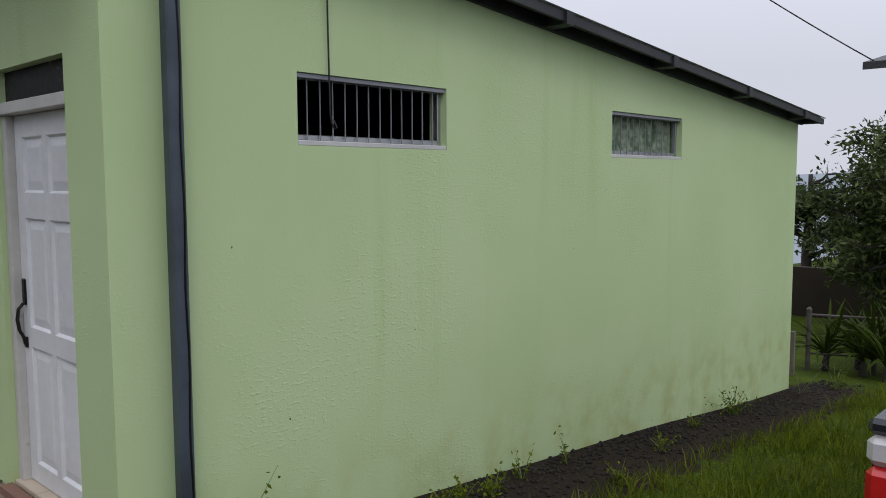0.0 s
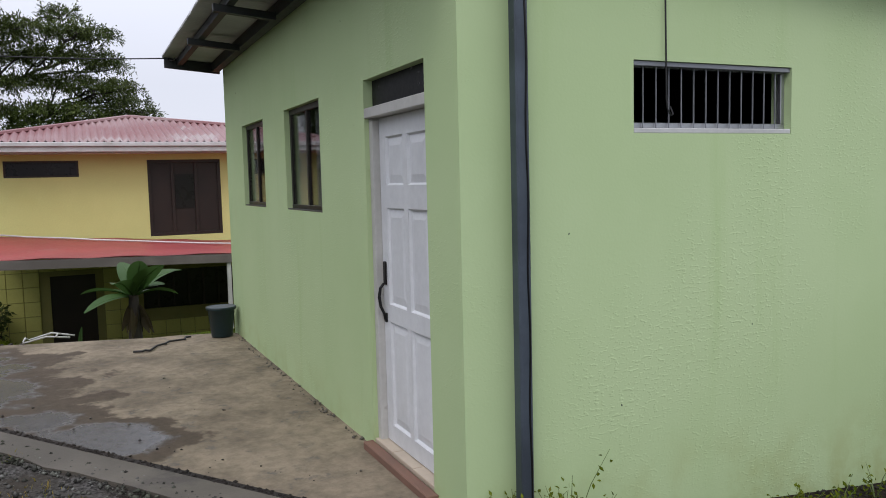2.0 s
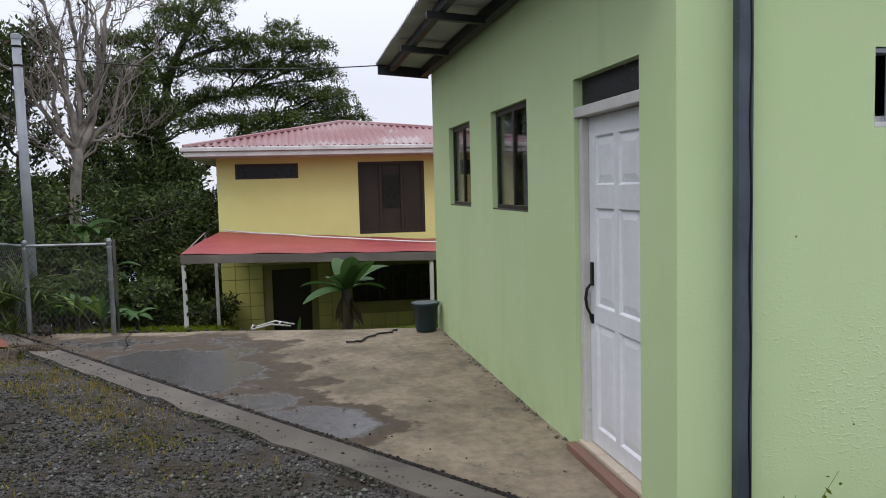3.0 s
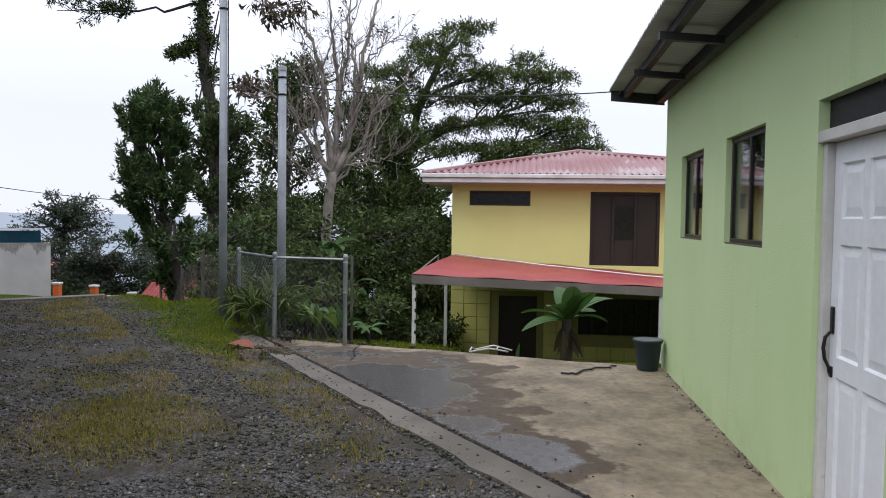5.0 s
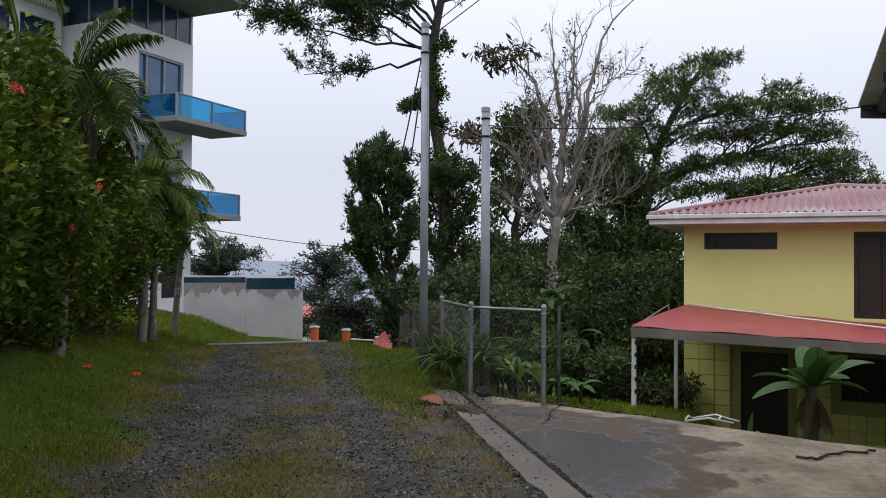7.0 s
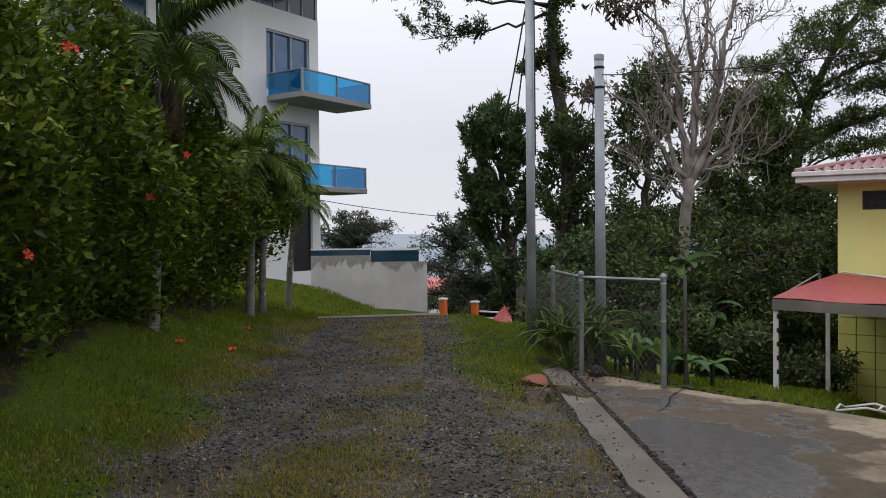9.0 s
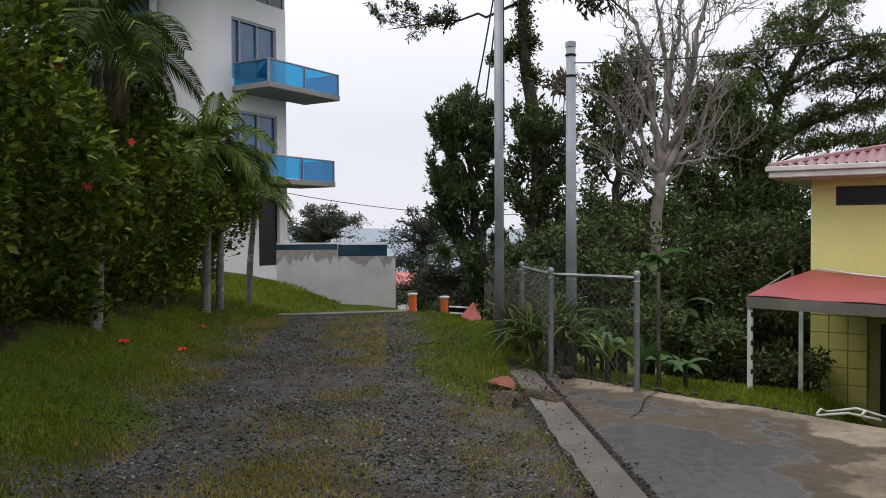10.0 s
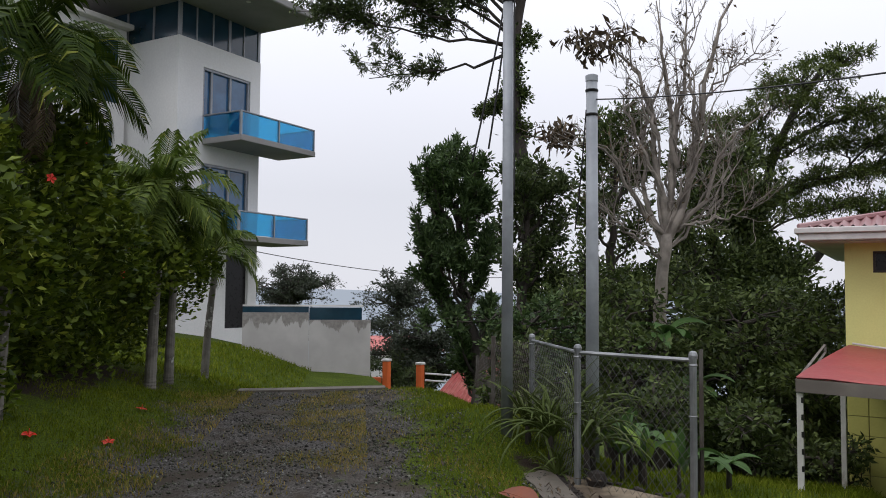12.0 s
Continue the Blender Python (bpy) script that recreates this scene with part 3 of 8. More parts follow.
gravel = np.maximum(gravel, smooth01(0.9, 0.2, GY.ravel() - 0.1 * GX.ravel()) * smooth01(-0.4, 0.2, GX.ravel()) * smooth01(-6.5, -4.5, GY.ravel()))
soil = smooth01(1.25, 0.5, GX.ravel()) * smooth01(-0.15, 0.05, GX.ravel()) * smooth01(0.2, 1.0, GY.ravel()) * smooth01(9.6, 8.8, GY.ravel())
# under the hedge: bare soil, with the hedge's shade painted in alongside
soil = np.maximum(soil, 0.8 * smooth01(-1.5, -2.6, gw + wob) * smooth01(13.5, 12.0, gs) * smooth01(-6, -4.0, gw))
soil = np.maximum(soil, 0.6 * np.exp(-(((GX.ravel() + 7.9) / 0.6) ** 2 + ((GY.ravel() + 5.6) / 0.5) ** 2)))
for key, val in (("gravel", gravel), ("soil", soil)):
    at = ground_me.attributes.new(key, "FLOAT", "POINT")
    at.data.foreach_set("value", val.astype(np.float32))
ring, rf_ = [], []
for i in range(181):
    a = 2 * math.pi * i / 180
    top_z = 3.0 + 5.0 * noise.noise((math.cos(a) * 3, math.sin(a) * 3, 0.3)) + 3.0 * noise.noise((math.cos(a) * 11, math.sin(a) * 11, 2.0))
    ring += [(430 * math.cos(a), 430 * math.sin(a), -120), (430 * math.cos(a), 430 * math.sin(a), top_z)]
    if i:
        rf_.append((2 * i - 2, 2 * i, 2 * i + 1, 2 * i - 1))
# distance haze is painted on: the hill ring emits a pale blue-grey
m_haze, hn, hl, hp_ = nodes_of("painted_haze_glow")
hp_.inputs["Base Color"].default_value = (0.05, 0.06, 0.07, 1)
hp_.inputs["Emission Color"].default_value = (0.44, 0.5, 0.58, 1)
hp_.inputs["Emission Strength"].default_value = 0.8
structure("backdrop", Mesh().add(ring, rf_), m_haze, "backdrop ring of far hills in painted, glowing haze", "backdrop")
structure("ground", ground_me, M_GROUND, "sloping lawn, gravel track and bare soil outdoors", "ground")


def yard_z(x, y):
    return -0.05 + 0.011 * min(x, 0)


# yard slab: strips across, from the joint beside the gutter to the wall and the far edge
slab = Mesh()
S0, S1 = -1.9, 8.3
rows = []
for i in range(64):
    s = S0 + (S1 - S0) * i / 63
    row = []
    for j in range(48):
        x0, y0 = road_xy(s, joint_w(s) + 0.028)
        # run to the right until the wall or the far edge
        reach = 9.0
        reach = min(reach, (0.02 - y0) / ROAD_R[1])
        for q in range(60):
            xx, yy = x0 + ROAD_R[0] * reach, y0 + ROAD_R[1] * reach
            if xx >= far_edge(yy) or reach <= 0.02:
                break
            reach -= 0.12
        k = max(reach, 0.02) * j / 47
        x, y = x0 + ROAD_R[0] * k, y0 + ROAD_R[1] * k
        row.append((x, y, yard_z(x, y) + 0.006 * noise.noise((x * 0.9, y * 0.9, 0))))
    rows.append(row)
n_j = 48
top = [p for r in rows for p in r]
bot = [(x, y, z - 0.14) for x, y, z in top]
sf = [(i * n_j + j, (i + 1) * n_j + j, (i + 1) * n_j + j + 1, i * n_j + j + 1) for i in range(63) for j in range(47)]
rim = [i for i in range(n_j)] + [i * n_j + n_j - 1 for i in range(1, 64)] + [63 * n_j + j for j in range(n_j - 2, -1, -1)] + [i * n_j for i in range(62, 0, -1)]
slab.add(top, sf)
slab.add([top[k] for k in rim] + [bot[k] for k in rim], [(k, (k + 1) % len(rim), (k + 1) % len(rim) + len(rim), k + len(rim)) for k in range(len(rim))])
slab_me = slab.data("yard_slab", True)
co = np.zeros(len(slab_me.vertices) * 3, np.float32); slab_me.vertices.foreach_get("co", co); co = co.reshape(-1, 3)
def blob(cx, cy, rx, ry, turn):
    c, s_ = math.cos(turn), math.sin(turn)
    dx, dy = co[:, 0] - cx, co[:, 1] - cy
    return np.exp(-(((dx * c + dy * s_) / rx) ** 2 + ((-dx * s_ + dy * c) / ry) ** 2))
damp = 1.05 * blob(-2.55, -1.6, 0.85, 0.4, 0.75) + 1.05 * blob(-4.85, -2.95, 1.15, 0.55, 0.62) + 0.62 * blob(-5.9, -2.5, 0.9, 0.55, 0.1) + 0.5 * blob(-3.7, -2.2, 1.3, 0.5, 0.6) + 0.64 * blob(-6.8, -4.0, 0.9, 1.5, -0.2) + 0.4 * blob(-5.6, -3.7, 1.6, 0.7, 0.62) + 0.35 * blob(-4.6, -1.6, 1.6, 0.6, 0.3)
at = slab_me.attributes.new("damp", "FLOAT", "POINT"); at.data.foreach_set("value", np.clip(damp, 0, 1).astype(np.float32))
structure("pavement_yard", slab_me, M_CONC, "worn concrete yard slab with damp patches", "pavement")

# gutter apron beside the gravel, and the silted joint between it and the slab
apron, joint = Mesh(), Mesh()
for i in range(40):
    s0, s1 = S0 + 10.3 * i / 40, S0 + 10.3 * (i + 1) / 40
    def strip(m, wa, wb, za, zb, wob):
        pts = []
        for s in (s0, s1):
            j = wob * noise.noise((s * 2.3, 4.0, 0))
            a_, b_ = road_xy(s, joint_w(s) + wa + j), road_xy(s, joint_w(s) + wb)
            pts.append([(*a_, za + yard_z(*a_)), (*b_, zb + yard_z(*b_))])
        (a, b), (c, d) = pts
        lower = [(p[0], p[1], p[2] - 0.12) for p in (a, b, c, d)]
        m.add([a, b, c, d, *lower], [(0, 1, 3, 2), (0, 2, 6, 4), (1, 5, 7, 3)])
    strip(apron, -0.34, -0.034, 0.03, 0.014, 0.08)
    strip(joint, -0.042, 0.032, 0.006, 0.007, 0.04)
structure("pavement_gutter", apron, M_APRON, "narrow cement gutter strip beside the gravel", "pavement")
structure("trim_joint", joint, M_DARKSOIL, "dark silted joint along the yard slab", "joint")

# short concrete strip across the track
kerb = Mesh()
kx0, ky0 = -9.75, -11.55
for i in range(8):
    f0, f1 = i / 8, (i + 1) / 8
    for_f = [(kx0 - 1.5 * f + d * ROAD_U[0], ky0 + 1.75 * f + d * ROAD_U[1], float(land(kx0 - 1.5 * f, ky0 + 1.75 * f)) + h) for f in (f0, f1) for d, h in ((0, 0.03), (0.3, 0.03), (0, -0.1), (0.3, -0.1))]
    kerb.add(for_f, [(0, 1, 5, 4), (0, 4, 6, 2), (1, 3, 7, 5)])
structure("pavement_strip", kerb, M_APRON, "short concrete strip across the end of the gravel", "pavement")

# ---- green house ----
HX0, HX1, HY0, HY1 = -6.4, 0.0, 0.0, 8.42


def roof_z(y):
    return 3.22 - 0.084 * (y + 0.63)


wall_top = lambda u: roof_z(u) - 0.1
W1, W2, DOOR = (-5.38, -4.32, 1.45, 2.31), (-3.46, -2.37, 1.45, 2.31), (-1.36, -0.4, -0.06, 2.31)
structure("wall_south", pierced("y", HY0, 0.15, HX0, HX1, -0.4, lambda u: roof_z(0) - 0.1, [W1, W2, DOOR]), M_STUCCO, "pale green stucco house wall with door and windows", "wall")
HW, SW = (1.04, 2.2, 1.898, 2.285), (4.19, 5.42, 1.885, 2.265)
structure("wall_east", pierced("x", HX1, -0.15, HY0 + 0.15, HY1, -1.3, wall_top, [HW, SW]), M_STUCCO, "long pale green stucco house wall", "wall")
structure("wall_north", pierced("y", HY1 - 0.002, -0.15, HX0 + 0.15, HX1 - 0.152, -1.3, lambda u: roof_z(HY1) - 0.1, []), M_STUCCO, "pale green stucco rear wall", "wall")
structure("wall_west", pierced("x", HX0, 0.15, HY0 + 0.152, HY1, -0.5, wall_top, []), M_STUCCO, "pale green stucco side wall", "wall")
structure("floor", Mesh().box(HX0 + 0.16, HX1 - 0.16, HY0 + 0.16, HY1 - 0.16, -0.12, -0.02), M_ROOM, "plain indoor floor seen dimly through the windows", "floor")
ceil_m = Mesh().add([(HX0 + .16, .16, roof_z(0) - .14), (HX1 - .16, .16, roof_z(0) - .14), (HX1 - .16, 8.2, roof_z(8.2) - .14), (HX0 + .16, 8.2, roof_z(8.2) - .14),
                     (HX0 + .16, .16, roof_z(0) - .12), (HX1 - .16, .16, roof_z(0) - .12), (HX1 - .16, 8.2, roof_z(8.2) - .12), (HX0 + .16, 8.2, roof_z(8.2) - .12)],
                    [(0, 1, 2, 3), (4, 5, 6, 7), (0, 1, 5, 4), (1, 2, 6, 5), (2, 3, 7, 6), (3, 0, 4, 7)])
structure("ceiling", ceil_m, M_ROOM, "dim indoor ceiling", "ceiling")


def sheet(x0, x1, ya, yb, zf, period=0.076, amp=0.014, thick=0.003):
    """A corrugated sheet whose waves run along y."""
    n = int((x1 - x0) / period * 8)
    xs = [x0 + (x1 - x0) * i / n for i in range(n + 1)]
    v = [(x, y, zf(y) + amp * math.sin(2 * math.pi * x / period) + t) for t in (thick, 0) for y in (ya, yb) for x in xs]
    k = n + 1
    f = [(i, i + 1, k + i + 1, k + i) for i in range(n)] + [(2 * k + i, 2 * k + i + 1, 3 * k + i + 1, 3 * k + i) for i in range(n)]
    f += [(i, i + 1, 2 * k + i + 1, 2 * k + i) for i in range(n)] + [(k + i, k + i + 1, 3 * k + i + 1, 3 * k + i) for i in range(n)]
    return Mesh().add(v, f)


roof = thing("roof", "low-pitched zinc roof of the green house on dark steel purlins", "roof", kind="structure")
edge = HX0 - 0.28
k = 0
while edge < 0.2:
    nxt = min(edge + 0.95, 0.22)
    part("roof_sheet", sheet(edge, nxt, -0.66, 8.72, lambda y, k=k: roof_z(y) + 0.004 * (k % 2)), M_ZINC, roof, "corrugated zinc sheet")
    edge = nxt - (0.05 if nxt < 0.2 else 0); k += 1


def sloped_box(x0, x1, y0, y1, drop0, drop1):
    v = [(x, y, roof_z(y) - d) for d in (drop0, drop1) for y in (y0, y1) for x in (x0, x1)]
    return Mesh().add(v, [(0, 1, 3, 2), (4, 6, 7, 5), (0, 4, 5, 1), (2, 3, 7, 6), (0, 2, 6, 4), (1, 5, 7, 3)])


part("purlin", sloped_box(HX0 - 0.25, 0.2, -0.5, -0.44, 0.012, 0.09), M_PURLIN, roof)
part("purlin", sloped_box(HX0 - 0.25, 0.2, -0.10, -0.02, 0.012, 0.12), M_PURLIN, roof)
for y in (1.6, 3.2, 4.8, 6.4, 8.0):
    part("purlin", sloped_box(-0.14, 0.225, y, y + 0.09, 0.0125, 0.1), M_PURLIN, roof)
part("purlin", sloped_box(HX0 - 0.25, 0.2, 8.5, 8.56, 0.012, 0.09), M_PURLIN, roof)
for x in (HX0 - 0.26, -4.85, -3.25, -1.65, -0.05):
    part("rafter", sloped_box(x, x + 0.07, -0.6, -0.1, 0.09, 0.15) if x > HX0 else sloped_box(x, x + 0.05, -0.64, 0.0, 0.014, 0.13), M_PURLIN, roof)
part("fascia", sloped_box(0.175, 0.205, -0.62, 8.7, 0.013, 0.08), M_PURLIN, roof, "dark steel verge board")
part("fascia", sloped_box(0.003, 0.03, 0.0, 8.5, 0.02, 0.105), M_PURLIN, roof)

post_m = Mesh().box(0.05, 0.12, 0.25, 0.322, -0.35, roof_z(0.2) - 0.1, 0.008)
post = tagged(part("steel_post", post_m, M_POST), "grey primed square steel post with a weld seam by the wall", "post")
part("weld_seam", Mesh().tube([(0.1225, 0.303 + 0.004 * math.sin(z * 9), z) for z in np.linspace(-0.3, 3.0, 40)], 0.005, 5), M_IRON, post, "dark rough weld line")

# entrance
door_s = thing("door_1", "closed white six-panel timber door in a white frame", "door", kind="structure")
fx0, fx1 = DOOR[0], DOOR[1]
part("door_frame", Mesh().box(fx0, fx0 + 0.06, 0.03, 0.145, 0.0, 2.07, 0.004), M_FRAMEWHITE, door_s)
part("door_frame", Mesh().box(fx1 - 0.06, fx1, 0.03, 0.145, 0.0, 2.07, 0.004), M_FRAMEWHITE, door_s)
part("door_frame", Mesh().box(fx0, fx1, 0.0, 0.145, 2.072, 2.135, 0.004), M_FRAMEWHITE, door_s)
lx0, lx1, ly = fx0 + 0.064, fx1 - 0.064, 0.075
cols = [(lx0 + 0.1, lx0 + 0.385), (lx1 - 0.385, lx1 - 0.1)]
prow = [(0.12, 0.79), (0.9, 1.51), (1.65, 1.95)]
leaf = pierced("y", ly, 0.04, lx0, lx1, 0.01, lambda u: 2.068, [(a, b, c, d) for a, b in cols for c, d in prow])
leaf_ob = part("door_leaf", leaf, M_WHITE, door_s)
for a, b in cols:
    for c, d in prow:
        v = [(a, ly + 0.004, c), (b, ly + 0.004, c), (b, ly + 0.004, d), (a, ly + 0.004, d)]
        e = 0.03
        v += [(a + e * .4, ly + 0.018, c + e * .4), (b - e * .4, ly + 0.018, c + e * .4), (b - e * .4, ly + 0.018, d - e * .4), (a + e * .4, ly + 0.018, d - e * .4)]
        v += [(a + 2 * e, ly + 0.008, c + 2 * e), (b - 2 * e, ly + 0.008, c + 2 * e), (b - 2 * e, ly + 0.008, d - 2 * e), (a + 2 * e, ly + 0.008, d - 2 * e)]
        f = [(i, (i + 1) % 4, (i + 1) % 4 + 4, i + 4) for i in range(4)] + [(i + 4, (i + 1) % 4 + 4, (i + 1) % 4 + 8, i + 8) for i in range(4)] + [(8, 9, 10, 11)]
        part("panel", Mesh().add(v, f), M_WHITE, leaf_ob)
hx = lx0 + 0.045
part("handle_plate", Mesh().box(hx - 0.022, hx + 0.022, ly - 0.012, ly + 0.002, 1.02, 1.17, 0.006), M_IRON, leaf_ob, "black latch plate")
part("handle", Mesh().tube([(hx, ly - 0.015, 1.03), (hx - 0.006, ly - 0.038, 1.0), (hx - 0.012, ly - 0.045, 0.94), (hx - 0.006, ly - 0.038, 0.88), (hx, ly - 0.02, 0.84), (hx, ly - 0.01, 0.8)], [0.009, 0.01, 0.011, 0.01, 0.009, 0.012], 8), M_IRON, leaf_ob, "black curved grip handle", True)
part("latch_foot", Mesh().box(hx - 0.014, hx + 0.014, ly - 0.014, ly + 0.002, 0.78, 0.84, 0.004), M_IRON, leaf_ob)
part("transom", Mesh().box(fx0 + 0.002, fx1 - 0.002, 0.06, 0.08, 2.137, 2.308), M_TRANSOM, door_s, "dark mottled transom pane")
step = thing("threshold", "tiled doorstep with a red cement edge", "doorstep", kind="structure")
part("step_edge", Mesh().box(fx0 - 0.02, fx1 + 0.06, -0.07, 0.0, -0.2, -0.015, 0.006), M_REDCEM, step, "red oxide cement edge")
tile_me = Mesh().box(-0.155, 0.155, -0.062, 0.062, -0.03, 0.0, 0.003).data("tile")
for i in range(3):
    t = part("tile", tile_me, M_TILE, step); t.location = (fx0 + 0.161 + 0.318 * i, 0.068, 0.003)


def casement(name, x0, x1, z0, z1, label):
    w = thing(name, label, "window", kind="structure")
    y, b = 0.045, 0.045
    part("window_frame", Mesh().box(x0, x1, y, y + 0.04, z0, z0 + b, .003), M_BRONZE, w)
    part("window_frame", Mesh().box(x0, x1, y, y + 0.04, z1 - b, z1, .003), M_BRONZE, w)
    for a in (x0, x1 - b, (x0 + x1) / 2 - b / 2):
        part("window_frame", Mesh().box(a, a + b, y + .002, y + 0.038, z0 + b, z1 - b, .003), M_BRONZE, w)
    for a, c in ((x0 + b, (x0 + x1) / 2 - b / 2), ((x0 + x1) / 2 + b / 2, x1 - b)):
        g = part("pane", Mesh().box(a, c, y + 0.016, y + 0.021, z0 + b, z1 - b), M_GLASS, w); g.visible_shadow = False
    part("window_sill", Mesh().box(x0, x1, 0.004, y, z0 - 0.0, z0 + 0.012, .003), M_BRONZE, w)
    for a, c in ((x0 + 0.01, x0 + 0.42), (x1 - 0.5, x1 - 0.01)):
        n = 40
        v = [(a + (c - a) * i / n, 0.11 + 0.014 * math.sin(i * 1.1), z) for z in (z0 + 0.01, z1 - 0.01) for i in range(n + 1)]
        part("curtain", Mesh().add(v, [(i, i + 1, n + 2 + i, n + 1 + i) for i in range(n)]), M_CURTAIN, w, "white net curtain", True)


casement("window_1", *W1, "bronze sliding window with white net curtains")
casement("window_2", *W2, "bronze sliding window with white net curtains")


def barred(name, y0, y1, z0, z1, bars, label, inner):
    w = thing(name, label, "window", kind="structure")
    b = 0.03
    part("window_sill", Mesh().box(-0.14, -0.002, y0 + .001, y1 - .001, z0 - 0.0, z0 + 0.028, .004), M_SILL, w, "white painted sill")
    part("window_frame", Mesh().box(-0.09, -0.05, y0, y1, z0 + .03, z0 + b + .03, .003), M_ALU, w)
    part("window_frame", Mesh().box(-0.09, -0.05, y0, y1, z1 - b, z1 - .001, .003), M_ALU, w)
    part("window_frame", Mesh().box(-0.088, -0.052, y0, y0 + b, z0 + b + .03, z1 - b, .003), M_ALU, w)
    part("window_frame", Mesh().box(-0.088, -0.052, y1 - b, y1, z0 + b + .03, z1 - b, .003), M_ALU, w)
    part("lintel", Mesh().box(-0.06, -0.012, y0, y1, z1 - 0.028, z1 - 0.002, .003), M_FRAMEGREY, w)
    for i in range(bars):
        y = y0 + b + (y1 - y0 - 2 * b) * (i + 0.7) / (bars + 0.4)
        part("bar", Mesh().box(-0.043, -0.036, y - 0.002, y + 0.002, z0 + 0.03, z1 - 0.03), M_FRAMEGREY, w)
    if inner:
        # added sheet; its mottled green paints the greenery a frosted pane reflects
        part("curtain", Mesh().add([(-0.12 + 0.012 * math.sin(i), y0 + (y1 - y0) * i / 40, z) for z in (z0, z1) for i in range(41)], [(i, i + 1, i + 42, i + 41) for i in range(40)]), M_GREENREFLECT, w, "green sheet painted as greenery reflected in the pane")


barred("window_3", *HW, 12, "wide aluminium window with upright bars and a dark room", False)
barred("window_4", *SW, 11, "small barred aluminium window with a green curtain", True)
cable_m = Mesh().tube([(0.02, 1.24 + 0.004 * math.sin(z * 4), z) for z in np.linspace(3.0, 2.08, 16)] + [(0.02, 1.25, 2.03), (0.02, 1.275, 1.99), (0.02, 1.29, 2.0), (0.018, 1.27, 2.04)], 0.005, 6)
tagged(part("hanging_cable", cable_m, M_WIRE, smooth=True), "thin black cable hanging down before the wall", "cable")

# ---- yellow house ----
YX = -14.85
yh = thing("yellow_house", "two-storey yellow house with a faded red metal roof", "house")
UW, BW = (-3.0, -1.61, 1.93, 2.27), (-0.26, 1.28, 0.61, 2.27)
DW, LW = (-2.29, -1.42, -1.8, -0.13), (-0.48, 1.45, -0.98, -0.14)
part("upper_wall", pierced("x", YX, -0.15, -3.4, 5.2, 0.3, lambda u: 2.6, [UW, BW]), M_YELLOW, yh)
part("lower_wall", pierced("x", YX - 0.02, -0.15, -3.4, 5.2, -2.4, lambda u: 0.3, [DW, LW]), M_GROUT, yh, "grout behind the lower wall tiles")
part("side_wall", Mesh().box(-22.0, YX - 0.172, -3.4, -3.25, -2.6, 2.6), M_YELLOW, yh)
part("side_wall", Mesh().box(-22.0, YX - 0.172, 5.05, 5.2, -2.6, 2.6), M_YELLOW, yh)
part("back_wall", Mesh().box(-22.15, -22.0, -3.4, 5.2, -2.6, 2.6), M_YELLOW, yh)
wu = part("window", Mesh().box(YX - 0.1, YX - 0.06, UW[0], UW[1], UW[2], UW[3]), M_DARKPANE, yh, "long dark strip window")
part("window_frame", Mesh().box(YX - 0.058, YX - 0.02, UW[0], UW[1], UW[2], UW[2] + 0.04, .003).box(YX - 0.058, YX - 0.02, UW[0], UW[1], UW[3] - 0.04, UW[3], .003), M_BROWN, wu)
for f in (0.0, 0.97):
    part("window_frame", Mesh().box(YX - 0.057, YX - 0.021, UW[0] + (UW[1] - UW[0]) * f, UW[0] + (UW[1] - UW[0]) * f + 0.04, UW[2] + .04, UW[3] - .04), M_BROWN, wu)
wb_ = part("window", Mesh().box(YX - 0.1, YX - 0.05, BW[0], BW[1], BW[2], BW[3]), M_BROWN, yh, "tall dark brown shuttered window")
for f in (0.0, 0.31, 0.63, 0.955):
    part("shutter_frame", Mesh().box(YX - 0.049, YX - 0.01, BW[0] + 1.54 * f, BW[0] + 1.54 * f + 0.07, BW[2] + 0.07, BW[3] - 0.07, .006), M_BROWN, wb_)
for z in (BW[2], BW[3] - 0.07):
    part("shutter_frame", Mesh().box(YX - 0.049, YX - 0.008, BW[0], BW[1], z, z + 0.07, .006), M_BROWN, wb_)
part("glazing", Mesh().box(YX - 0.047, YX - 0.035, BW[0] + 0.56, BW[0] + 0.96, 1.2, 1.95), M_DARKPANE, wb_, "dark glass light")
part("door", Mesh().box(YX - 0.14, YX - 0.09, DW[0], DW[1], DW[2], DW[3], .004), M_BROWN, yh, "dark brown timber house door")
lw = part("window", Mesh().box(YX - 0.14, YX - 0.1, LW[0], LW[1], LW[2], LW[3]), M_DARKPANE, yh, "dark ground-floor window")
for i in range(7):
    y = LW[0] + (LW[1] - LW[0]) * i / 6
    part("window_frame", Mesh().box(YX - 0.098, YX - 0.06, y - 0.02, y + 0.02, LW[2], LW[3], .003), M_BROWN, lw)
RA = (-17.6, -0.4, 3.4)
ex0, ex1, ey0, ey1, ez = -14.2, -22.8, -4.0, 5.9, 2.62
